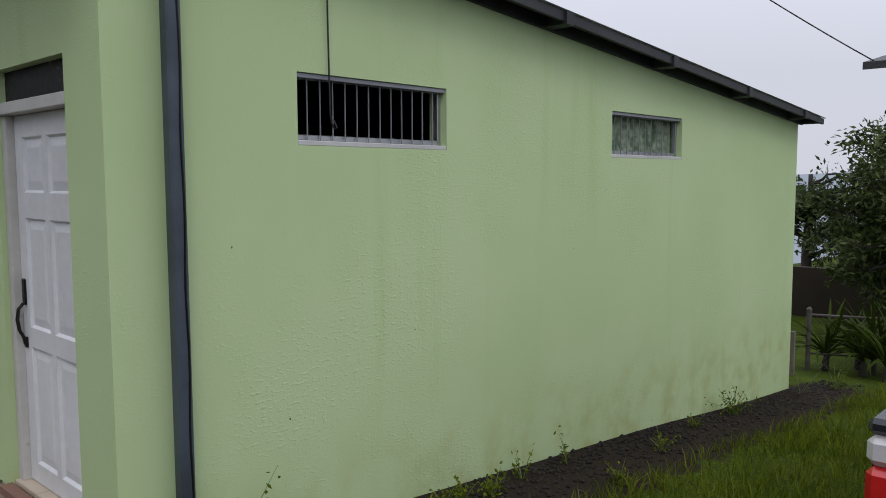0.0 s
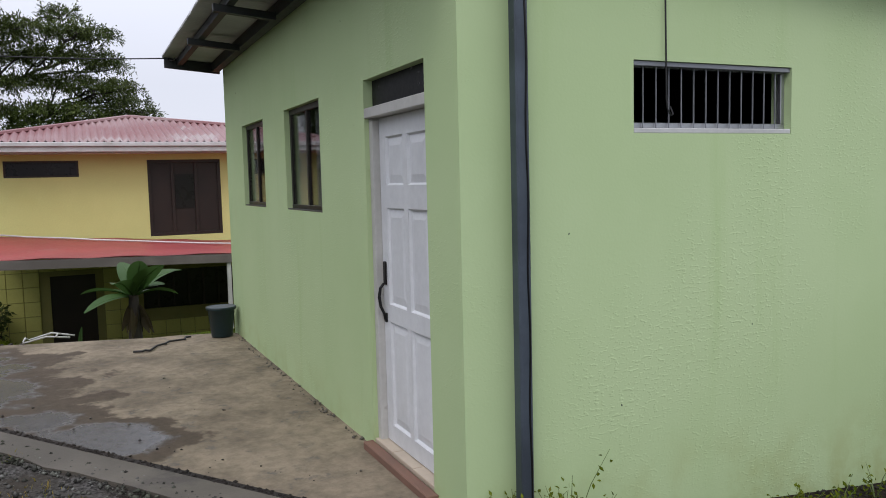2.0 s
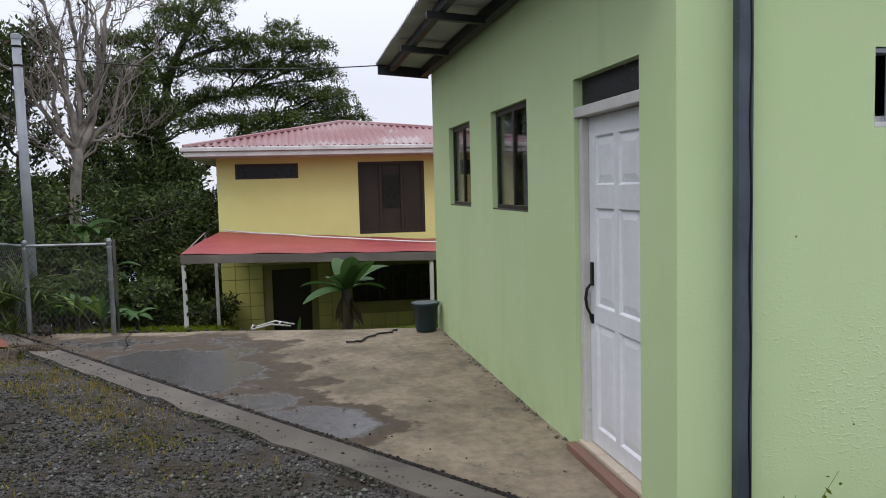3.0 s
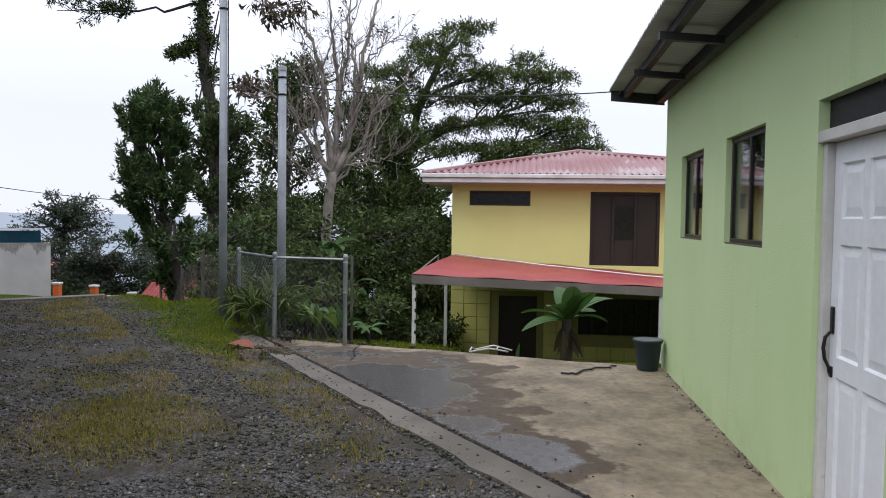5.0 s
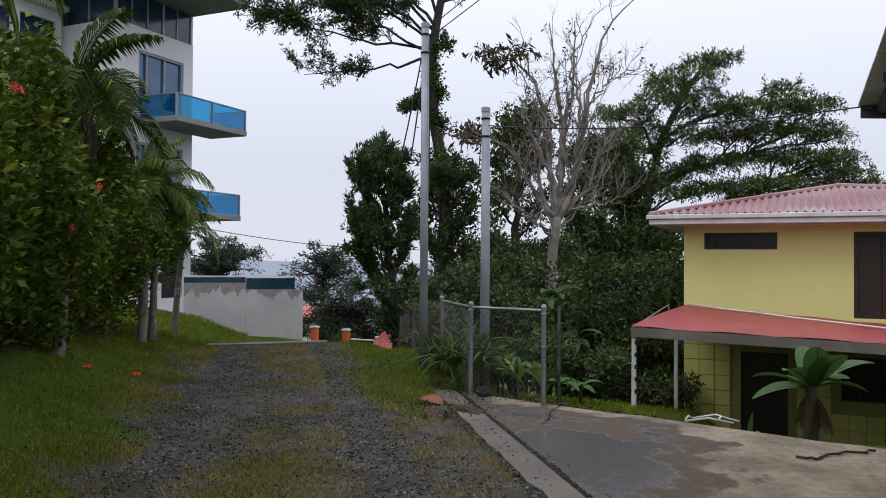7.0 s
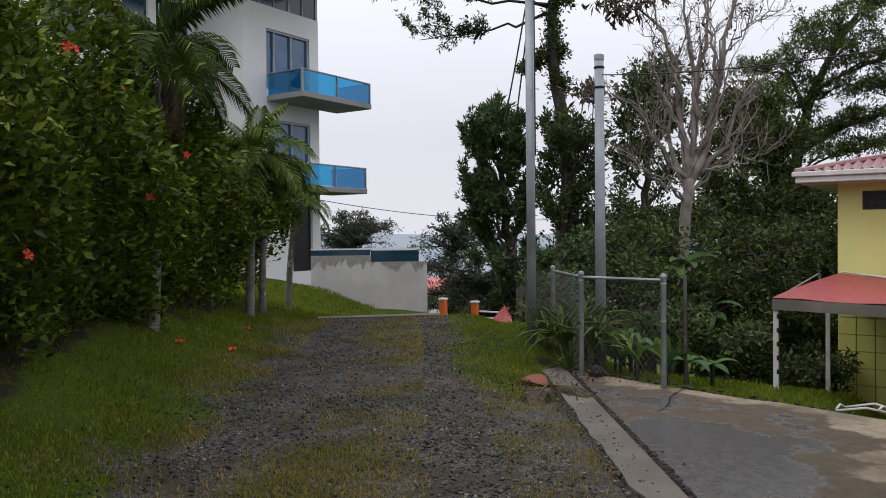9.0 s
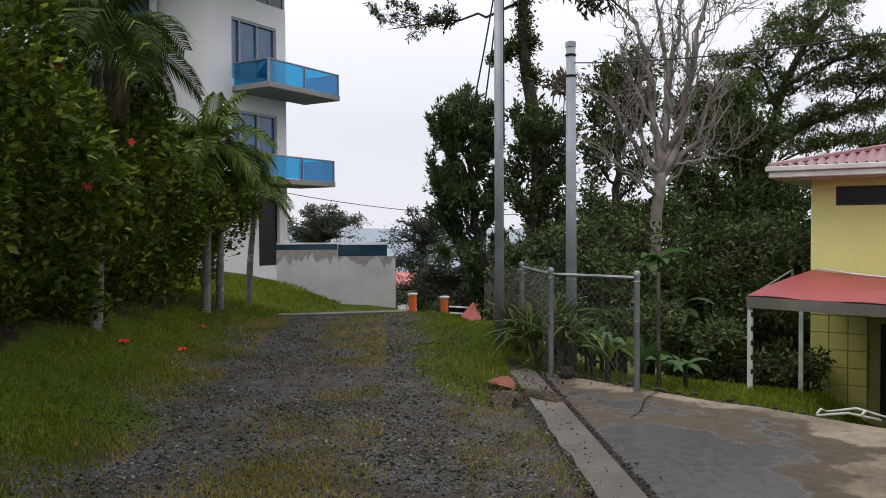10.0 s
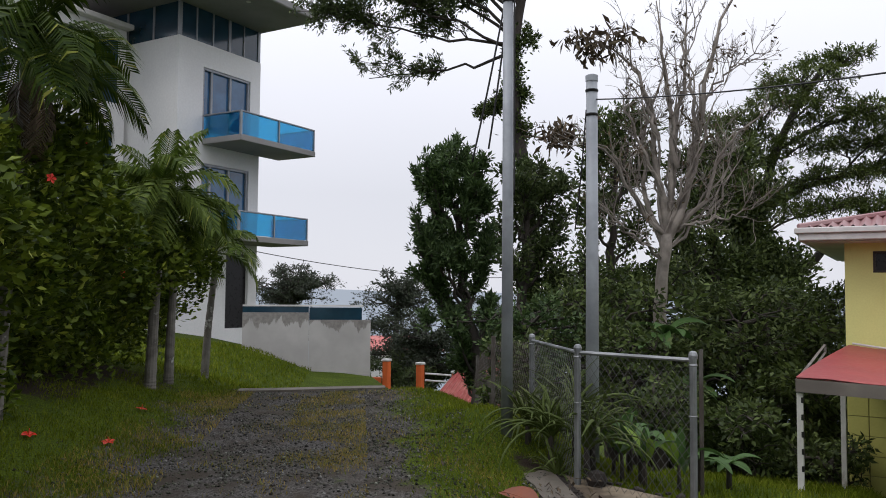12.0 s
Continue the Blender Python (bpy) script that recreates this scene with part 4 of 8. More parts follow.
# hip roof: corrugated faces running from the eaves up to the ridge point
for name, c0, c1 in (("front", (ex0, ey0), (ex0, ey1)), ("side", (ex1, ey0), (ex0, ey0)), ("far_side", (ex0, ey1), (ex1, ey1)), ("rear", (ex1, ey1), (ex1, ey0))):
    rm = Mesh()
    n = 260
    ax, nx_ = Vector((*c0, ez)), Vector((*c1, ez))
    nor = (nx_ - ax).cross(Vector(RA) - ax).normalized()
    foot = (Vector(RA) - ax).dot((nx_ - ax).normalized()) / (nx_ - ax).length
    low, high = [], []
    for i in range(n + 1):
        f = i / n
        p = ax.lerp(nx_, f)
        g = f / foot if f < foot else (1 - f) / (1 - foot)
        q = p.lerp(Vector(RA) + (p - ax.lerp(nx_, foot)), min(g, 1.0))
        b = nor * 0.034 * math.cos(i * math.pi / 2.0)
        low.append(p + b); high.append(q + b)
    rm.add(low + high, [(i, i + 1, n + 2 + i, n + 1 + i) for i in range(n)])
    part("roof", rm, M_ROOFRED, yh, "corrugated faded red roof slope")
part("soffit", Mesh().box(ex1 + .1, ex0 - .1, ey0 + .1, ey1 - .1, 2.4, 2.43), M_FASCIA, yh)
for z0, z1, o in ((2.53, 2.62, 0.05), (2.42, 2.53, 0.0)):
    part("gutter", Mesh().box(ex0 - 0.06 + o, ex0 + 0.02 + o, ey0 - o, ey1 + o, z0, z1, .012), M_FASCIA, yh, "white metal eaves gutter")
    part("gutter", Mesh().box(ex1 - o, ex0 - 0.062 + o, ey0 - 0.02 - o, ey0 + 0.06 - o, z0, z1, .012), M_FASCIA, yh, "white metal eaves gutter")
cap = Mesh()
for c in ((ex0, ey0), (ex0, ey1), (ex1, ey0)):
    cap.tube([(*c, ez + .02), (RA[0], RA[1], RA[2] + .02)], 0.05, 6)
part("ridge_cap", cap, M_ROOFRED, yh)
# awning over the ground floor
aw = thing("awning", "sagging red sheet awning on thin posts before the yellow house", "awning")
ax0, ax1, ay0, ay1 = -10.9, -14.83, -3.72, 5.0
n = 24
av = []
for i in range(n + 1):
    for j in range(9):
        f, g = i / n, j / 8
        y = (ay0 + 0.36 * g) + (ay1 - ay0 - 0.36 * g) * f
        zfront = 0.60 - 0.028 * (y - ay0)
        zback = 0.80 - 0.07 * (y - ay0) * (1 if y < 3 else 0.9)
        av.append((ax0 + (ax1 - ax0) * g, y, zfront + (zback - zfront) * g ** 0.8 + 0.012 * math.sin(y * 5)))
part("awning_sheet", Mesh().add(av + [(x, y, z - 0.015) for x, y, z in av], [(i * 9 + j, i * 9 + j + 1, i * 9 + j + 10, i * 9 + j + 9) for i in range(n) for j in range(8)] +
     [(i * 9 + j + 225, i * 9 + j + 226, i * 9 + j + 235, i * 9 + j + 234) for i in range(n) for j in range(8)]), M_AWNING, aw, "red corrugated awning sheet", True)
vz = lambda y: 0.585 - 0.028 * (y - ay0)
bm_ = Mesh()
for ya, yb in ((ay0, ay1),):
    bm_.add([(x, y, vz(y) - d) for x in (ax0 - 0.03, ax0 + 0.02) for y in (ya, yb) for d in (0.0, 0.15)], [(0, 1, 3, 2), (4, 6, 7, 5), (0, 2, 6, 4), (1, 5, 7, 3), (0, 4, 5, 1), (2, 3, 7, 6)])
part("front_beam", bm_, M_BEAM, aw, "weathered grey front beam")
part("side_beam", Mesh().add([(x, y, z - d) for x, z in ((ax0 - 0.035, 0.58), (ax1, 0.78)) for y in (ay0, ay0 + 0.04) for d in (0.0, 0.13)], [(0, 1, 3, 2), (4, 6, 7, 5), (0, 2, 6, 4), (1, 5, 7, 3)]), M_BEAM, aw)
for x, y, zt in ((-10.95, -3.68, 0.42), (-13.6, -3.38, 0.55), (-10.95, 0.72, 0.32), (-10.95, 4.6, 0.2)):
    col_ob = part("column", Mesh().box(x - 0.035, x + 0.035, y - 0.035, y + 0.035, float(land(x, y)) - 0.1, zt, .005), M_FRAMEWHITE, aw, "thin white awning post")
    if y < -3.6:
        for z in np.arange(-0.5, 0.4, 0.2):
            part("bracket", Mesh().box(x - 0.036, x + 0.037, y + 0.012, y + 0.04, z, z + 0.07, .003), M_IRON, col_ob)
over = []
for k in range(12):
    y = -3.3 + 0.66 * k
    g = 0.97 - 0.072 * k
    zf, zb = 0.60 - 0.028 * (y - ay0), 0.80 - 0.07 * (y - ay0)
    over.append((ax0 + (ax1 - ax0) * g, y, zf + (zb - zf) * g ** 0.8 + 0.04 + 0.012 * math.sin(y * 5)))
tagged(part("white_cable", Mesh().tube(over, 0.017, 6), M_FASCIA, smooth=True), "white cable lying over the red awning", "cable")

# ---- fence, poles and cables ----
fence = thing("fence", "rusting galvanised chain-link fence beside the track", "fence")
M_RUSTPOST = surface("rusted_steel_post", (0.12, 0.11, 0.1), (0.075, 0.06, 0.05), 0.75, 0.3, big=4, fine=30, bump=0.2)
FP = [(-7.27, -4.09), (-7.5, -5.16), (-8.85, -6.2), (-10.6, -7.55), (-12.9, -9.0), (-15.8, -10.7), (-19.0, -12.5)]
for i, (x, y) in enumerate(FP):
    g = float(land(x, y))
    t = 1.08 if i < 3 else g + 1.15
    p = part("fence_post", Mesh().tube([(x, y, g - 0.15), (x, y, t)], 0.03, 10), M_GALV if i < 3 else M_RUSTPOST, fence, smooth=False)
    if i < 3:
        part("post_cap", Mesh().lathe(x, y, [(0.036, t - 0.03), (0.038, t), (0.03, t + 0.025), (0.012, t + 0.035)], 10), M_GALV, p)
        part("tie_wire", Mesh().lathe(x, y, [(0.031, t - 0.09), (0.036, t - 0.08), (0.031, t - 0.07)], 10), M_GALV, p)
    if i < 3:
        part("tie_wire", Mesh().lathe(x, y, [(0.031, t - 0.5), (0.035, t - 0.492), (0.031, t - 0.484)], 10), M_GALV, p)
for x, y, zt in ((-19.6, -12.75, 1.5), (-19.9, -12.45, 1.3), (-18.9, -12.0, 1.45)):
    g = float(land(x, y))
    tagged(part("clothes_post", Mesh().tube([(x, y, g - 0.2), (x, y, zt)], 0.045, 8), M_RUSTPOST), "tall thin rusty post beyond the fence", "post", "posts beyond the fence")
x, y = (-9.11, -4.42)
tagged(part("stake", Mesh().tube([(x, y, float(land(x, y)) - 0.2), (x + 0.01, y, 1.0)], 0.022, 6), M_RUSTPOST), "thin brown stake standing behind the fence", "stake")
for (xa, ya), (xb, yb) in zip(FP, FP[1:]):
    ga, gb = float(land(xa, ya)), float(land(xb, yb))
    ta, tb = (1.04 if xa > -9 else ga + 1.11), (1.04 if xb > -9 else gb + 1.11)
    if xa > -8:
        part("top_rail", Mesh().tube([(xa, ya, ta), (xb, yb, tb)], 0.018, 8), M_GALV, fence)
    L = math.hypot(xb - xa, yb - ya)
    wires, step_w, H = Mesh(), 0.075 if xa > -8 else 0.11, 1.0
    k = -H
    while k < L:
        for sgn in (1, -1):
            u0, u1 = (k, k + H) if sgn > 0 else (k + H, k)
            # clip the slanted wire to the panel
            pts = []
            for u, h in ((u0, 0.0), (u1, 1.0)):
                pts.append([u, h])
            (a, h0), (b, h1) = pts
            ca, cb = min(max(a, 0), L), min(max(b, 0), L)
            if abs(b - a) < 1e-6 or ca == cb:
                continue
            h0, h1 = (ca - a) / (b - a), (cb - a) / (b - a)
            P = lambda u, h: (xa + (xb - xa) * u / L, ya + (yb - ya) * u / L, (ga + (gb - ga) * u / L) + 0.06 + h * ((ta + (tb - ta) * u / L) - (ga + (gb - ga) * u / L) - 0.07))
            wires.tube([P(ca, h0), P(cb, h1)], 0.0022 if xa > -8 else 0.003, 3, False)
        k += step_w
    part("wire_mesh", wires, M_LINK if xa > -8 else M_RUSTPOST, fence, "woven wire mesh panel")


def pole(x, y, z0, z1, r0, r1, label):
    p = tagged(part("utility_pole", Mesh().tube([(x, y, z0), (x, y, (z0 + z1) / 2), (x + 0.01, y, z1)], [r0, (r0 + r1) / 2, r1], 16), M_POLE, smooth=True), label, "pole")
    part("pole_cap", Mesh().lathe(x + 0.01, y, [(r1 + 0.006, z1 - 0.06), (r1 + 0.008, z1 + 0.005), (r1 * 0.6, z1 + 0.02)], 16), M_POLE, p)
    for dz in (0.15, 0.42):
        part("clamp", Mesh().lathe(x + 0.01, y, [(r1 + 0.006, z1 - dz), (r1 + 0.012, z1 - dz - 0.01), (r1 + 0.006, z1 - dz - 0.03)], 16), M_IRON, p)
    return p


pole(-8.27, -6.23, 0.0, 5.15, 0.062, 0.055, "tall grey painted steel pole carrying black cables")
pole(-9.0, -5.55, -0.5, 3.98, 0.075, 0.062, "shorter grey painted pole holding the house cable")


def cable(a, b, sag, r=0.008, label="black overhead cable strung between poles"):
    a, b = Vector(a), Vector(b)
    pts = [a.lerp(b, i / 20) - Vector((0, 0, sag * 4 * (i / 20) * (1 - i / 20))) for i in range(21)]
    tagged(part("cable", Mesh().tube(pts, r, 5), M_WIRE, smooth=True), label, "cable", "overhead cables")


cable((-6.62, -0.6, 3.2), (-9.0, -5.55, 3.72), 0.12)
cable((-6.62, -0.6, 3.2), (-6.3, -0.55, 3.16), 0.03)
cable((-8.27, -6.23, 5.05), (-9.3, 2.0, 11.5), 0.2)
cable((-8.27, -6.23, 4.9), (-8.6, 2.0, 10.6), 0.2)
cable((-8.57, -6.43, 4.77), (-8.70, -6.89, 3.08), 0.04, 0.012, "black service cable hanging beside the pole")
cable((-8.58, -6.40, 4.64), (-8.74, -6.70, 3.22), 0.04, 0.012, "black service cable hanging beside the pole")
cable((-8.27, -6.16, 4.9), (-8.24, -6.14, 2.6), -0.03, 0.01, "black service cable running down the pole")
cable((-8.95, -5.6, 3.6), (-9.4, -5.9, 2.3), 0.1, 0.008, "loose black cable by the pole")
cable((-28.5, -29.2, 3.4), (-52, -21, 3.0), 0.8, 0.02)
cable((-8.72, 12.92, 10.5), (-1.2, 16.0, 4.0), 0.3, 0.014)


# ---- white apartment block ----
CX, CY = -23.6, -29.0
ab = thing("apartment_building", "white modern block with blue glass balconies and a wide flat roof", "building")
part("wall", pierced("y", CY, -0.3, CX - 4.95, CX, -3.0, lambda u: 12.4, [(-27.9, -25.0, 8.5, 11.35), (-27.9, -25.0, 4.2, 7.1), (-28.0, -26.6, -0.2, 3.2)]), M_WHITEWALL, ab)
part("wall", Mesh().box(CX - 0.3, CX, CY - 12, CY - 0.302, -3.0, 12.4), M_WHITEWALL, ab)
part("wall", Mesh().box(CX - 4.95, CX - 4.65, CY - 12, CY - 0.302, -3.0, 12.4), M_WHITEWALL, ab)
part("wall", Mesh().box(CX - 4.95, CX, CY - 12.3, CY - 12.002, -3.0, 13.9), M_WHITEWALL, ab)
rf = part("roof", Mesh().box(-28.7, -20.7, -44, -25.6, 13.9, 14.25, .05), M_EAVE, ab, "flat grey roof slab with deep eaves")
for x, y in ((-22, -27), (-25.2, -26.6), (-22, -30.5)):
    part("downlight", Mesh().lathe(x, y, [(0.1, 13.87), (0.1, 13.899), (0.05, 13.9)], 12), M_FASCIA, rf)
for y0, y1, x0, x1 in ((CY - 0.12, CY - 0.06, CX - 4.9, CX - 0.05), ):
    part("clerestory", Mesh().box(x0, x1, y0, y1, 12.41, 13.89), M_NAVY, ab, "dark clerestory glazing")
part("clerestory", Mesh().box(CX - 0.12, CX - 0.06, CY - 9, CY - 0.2, 12.41, 13.89), M_NAVY, ab, "dark clerestory glazing")
for i in range(6):
    w_ = 0.16 if i in (0, 3, 5) else 0.07
    x = CX - 0.02 - 0.95 * i
    part("mullion", Mesh().box(x - w_, x, CY - 0.14, CY - 0.01, 12.405, 13.895, .01), M_FRAMEGREY, ab)
for i in range(1, 6):
    part("mullion", Mesh().box(CX - 0.13, CX - 0.01, CY - 1.7 * i, CY - 1.7 * i + 0.1, 12.405, 13.895, .01), M_FRAMEGREY, ab)
for z0, z1, x1_, zl in ((8.5, 11.35, -29.9, 7.9), (4.2, 7.1, -29.5, 3.62)):
    wd = part("window", Mesh().box(-27.9, -25.0, CY - 0.2, CY - 0.16, z0, z1), M_TINTED, ab, "tall blue-tinted balcony window")
    for x in (-27.9, -26.75, -25.62, -25.12):
        part("window_frame", Mesh().box(x, x + 0.12, CY - 0.158, CY - 0.05, z0, z1, .01), M_FRAMEGREY, wd)
    for z in (z0, z1 - 0.12):
        part("window_frame", Mesh().box(-27.9, -25.0, CY - 0.157, CY - 0.04, z, z + 0.12, .01), M_FRAMEGREY, wd)
    bl = part("balcony", Mesh().box(x1_, -25.0, CY + 0.003, CY + 2.34, zl, zl + 0.26, .02), M_EAVE, ab, "concrete balcony slab with blue glass guard")
    gt, gb = zl + 1.3, zl + 0.28
    for a, b, c, d in ((x1_ + .05, -25.1, CY + 2.24, CY + 2.27), (x1_ + .05, x1_ + .08, CY + .05, CY + 2.2), (-25.1, -25.07, CY + .05, CY + 2.2)):
        g = part("glass_panel", Mesh().box(a, b, c, d, gb, gt - 0.06), M_BLUEGLASS, bl, "blue glass guard panel"); g.visible_shadow = False
    for a, b, c, d in ((x1_, -25.0, CY + 2.21, CY + 2.3), (x1_, x1_ + .1, CY, CY + 2.2), (-25.1, -25.0, CY, CY + 2.2)):
        part("handrail", Mesh().box(a, b, c, d, gt - .06, gt, .01), M_FRAMEGREY, bl)
    for a, c in ((x1_, CY + 2.21), (-25.12, CY + 2.21), ((x1_ - 25) / 2, CY + 2.22)):
        part("baluster", Mesh().box(a, a + (.12 if a > -26 else .06), c, c + .08, gb - .02, gt - .06, .008), M_FRAMEGREY, bl)
part("window", Mesh().box(-28.0, -26.6, CY - 0.2, CY - 0.16, -0.2, 3.2), M_DARKPANE, ab, "dark ground-floor window")
# glazed wing
wing = part("wing", pierced("y", -32.0, -0.3, -23.3, -15.5, -2.0, lambda u: 12.9, [(-23.0, -21.2, 9.6, 12.4), (-20.8, -18.4, 9.6, 12.4), (-18.0, -15.9, 9.6, 12.4), (-22.8, -16.2, 5.2, 8.4)]), M_WHITEWALL, ab, "white framed glazed wing")
for a, b, c, d in ((-23.0, -21.2, 9.6, 12.4), (-20.8, -18.4, 9.6, 12.4), (-18.0, -15.9, 9.6, 12.4), (-22.8, -16.2, 5.2, 8.4)):
    part("glazing", Mesh().box(a, b, -32.2, -32.15, c, d), M_NAVY, wing)
part("wing_roof", Mesh().box(-23.4, -15.0, -40, -31.6, 12.92, 13.15, .03), M_FASCIA, wing)
part("wing_side", Mesh().box(-15.8, -15.5, -40, -32.302, -2, 12.9), M_WHITEWALL, wing)
part("brace", Mesh().tube([(-21.0, -31.85, 9.7), (-18.6, -31.85, 12.4)], 0.13, 4), M_WHITEWALL, wing)
# garden wall with navy panels before it
gw_ = thing("garden_wall", "garden wall with white wash peeling off grey cement", "wall")
GA, GB = Vector((-21.35, -22.8, 0)), Vector((-24.3, -19.35, 0))
def wall_piece(f0, f1, z0, z1, thick, name, mat, parent, label="", off=0.0):
    a, b = GA.lerp(GB, f0), GA.lerp(GB, f1)
    nrm = Vector((GB.y - GA.y, GA.x - GB.x, 0)).normalized()
    v = [p + nrm * t + Vector((0, 0, z)) for z in (z0, z1) for t in (off, off - thick) for p in (a, b)]
    return part(name, Mesh().add(v, [(0, 1, 3, 2), (4, 6, 7, 5), (0, 4, 5, 1), (2, 3, 7, 6), (0, 2, 6, 4), (1, 5, 7, 3)]), mat, parent, label)
wall_piece(0.0, 0.512, -1.6, 0.76, 0.2, "wall_panel", M_GREYWALL, gw_)
wall_piece(0.514, 1.0, -2.2, 0.5, 0.2, "wall_panel", M_GREYWALL, gw_)
wall_piece(0.0, 0.51, 0.765, 0.98, 0.05, "navy_panel", M_NAVY, gw_, "navy glass fence panel", -0.05)
wall_piece(0.514, 0.93, 0.505, 0.95, 0.05, "navy_panel", M_NAVY, gw_, "navy glass fence panel", -0.05)
wall_piece(0.0, 0.94, 0.985, 1.04, 0.09, "coping", M_FASCIA, gw_, "pale coping rail", -0.03)

# orange gate posts, low wall and red-roofed cottages down the slope
gate = thing("gateway", "orange painted gate pillars with white caps and a low wall", "gate")
for x, y, zt in ((-35.29, -26.07, -2.0), (-36.18, -24.55, -2.17), (-37.22, -22.99, -2.61)):
    zb = float(land(x, y))
    p = part("gate_pillar", Mesh().box(x - 0.17, x + 0.17, y - 0.17, y + 0.17, min(zb, zt - 1.2) - 0.3, zt - 0.13, .03), M_ORANGE, gate, "orange gate pillar")
    part("cap", Mesh().box(x - 0.21, x + 0.21, y - 0.21, y + 0.21, zt - 0.128, zt, .03), M_FASCIA, p, "white pillar cap")
part("low_wall", Mesh().add([(x + dx, y + dx, z) for x, y in ((-34.2, -27.9), (-35.15, -26.3)) for dx in (0, -0.2) for z in (-4.5, -2.98)], [(0, 1, 3, 2), (4, 6, 7, 5), (0, 4, 5, 1), (2, 3, 7, 6), (1, 5, 7, 3)]), M_ORANGE, gate)
part("gate_rail", Mesh().tube([(-36.25, -24.3, -2.75), (-37.1, -23.2, -2.85)], 0.05, 6), M_FASCIA, gate, "white gate rail")
part("gate_rail", Mesh().tube([(-36.25, -24.3, -3.1), (-37.1, -23.2, -3.2)], 0.05, 6), M_FASCIA, gate, "white gate rail")


def cottage(x, y, z, lx, ly, turn, label):
    c = thing("cottage", label, "house", "cottages down the slope")
    c.matrix_world = pose(x, y, z, 0, 0, turn)
    part("wall", Mesh().box(-lx / 2, lx / 2, -ly / 2, ly / 2, -3.0, 0.0), M_WHITEWALL, c)
    n = 30
    for sg in (1, -1):
        v = []
        for i in range(n + 1):
            for j in range(2):
                xx = -lx / 2 - 0.5 + (lx + 1.0) * i / n
                yy = sg * (ly / 2 + 0.6) * (1 - j)
                v.append((xx * (1 - 0.45 * j), yy, 0.0 + 1.15 * j + 0.03 * math.cos(i * math.pi)))
        part("roof", Mesh().add(v, [(2 * i, 2 * i + 2, 2 * i + 3, 2 * i + 1) for i in range(n)]), M_TILERED, c, "red tiled roof slope")
    for sg in (1, -1):
        part("roof_hip", Mesh().add([(sg * (lx / 2 + 0.5), -ly / 2 - 0.6, 0.0), (sg * (lx / 2 + 0.5), ly / 2 + 0.6, 0.0), (sg * (lx / 2 + 0.5) * 0.55, 0.0, 1.15)], [(0, 1, 2)]), M_TILERED, c, "red tiled hip")
    part("eave_board", Mesh().box(-lx / 2 - .5, lx / 2 + .5, -ly / 2 - .65, -ly / 2 - .58, -0.14, 0.0), M_FASCIA, c)
    part("eave_board", Mesh().box(-lx / 2 - .5, lx / 2 + .5, ly / 2 + .58, ly / 2 + .65, -0.14, 0.0), M_FASCIA, c)


M_TILERED = surface("red_clay_tiles", (0.4, 0.09, 0.08), (0.47, 0.16, 0.135), 0.6, big=2.0, fine=3.0, bump=0.4, dist=0.03)
cottage(-63.5, -46.2, -3.9, 11, 7, 127, "small white cottage with a red tiled roof")
cottage(-20.9, -12.75, -1.42, 1.3, 2.1, 98, "low outbuilding with a red tiled roof")


# ---- plants ----
rng = np.random.default_rng(7)


def leaf_mesh(name, pos, length, width, up=0.35, along=None, droop=0.0):
    """Many small folded leaves, one at each place."""
    n = len(pos)
    d = rng.normal(size=(n, 3))
    if along is not None:
        d = d * 0.55 + along
    d[:, 2] -= droop
    d /= np.linalg.norm(d, axis=1)[:, None] + 1e-9
    nr = rng.normal(size=(n, 3)) * (1 - up) + np.array([0, 0, 1.0]) * up * 2
    side = np.cross(d, nr); side /= np.linalg.norm(side, axis=1)[:, None] + 1e-9
    nr = np.cross(side, d)
    L = length * rng.uniform(0.6, 1.25, (n, 1)); W = width * rng.uniform(0.7, 1.2, (n, 1))
    a = pos
    b = pos + d * L * 0.45 + side * W * 0.5 + nr * W * 0.12
    c = pos + d * L - nr * L * 0.08
    e = pos + d * L * 0.45 - side * W * 0.5 + nr * W * 0.12
    v = np.stack([a, b, c, e], 1).reshape(-1, 3)
    k = np.arange(n) * 4
    f = np.concatenate([np.stack([k, k + 1, k + 2], 1), np.stack([k, k + 2, k + 3], 1)])
    return raw_mesh(name, v, f)


def bend(a, b, sag, wob, n=6):
    a, b = np.asarray(a, float), np.asarray(b, float)
    t = np.linspace(0, 1, n)[:, None]
    p = a + (b - a) * t
    p[:, 2] += sag * 4 * (t * (1 - t))[:, 0]
    j = rng.normal(size=(n, 3)) * wob
    j[0] = j[-1] = 0
    return p + j


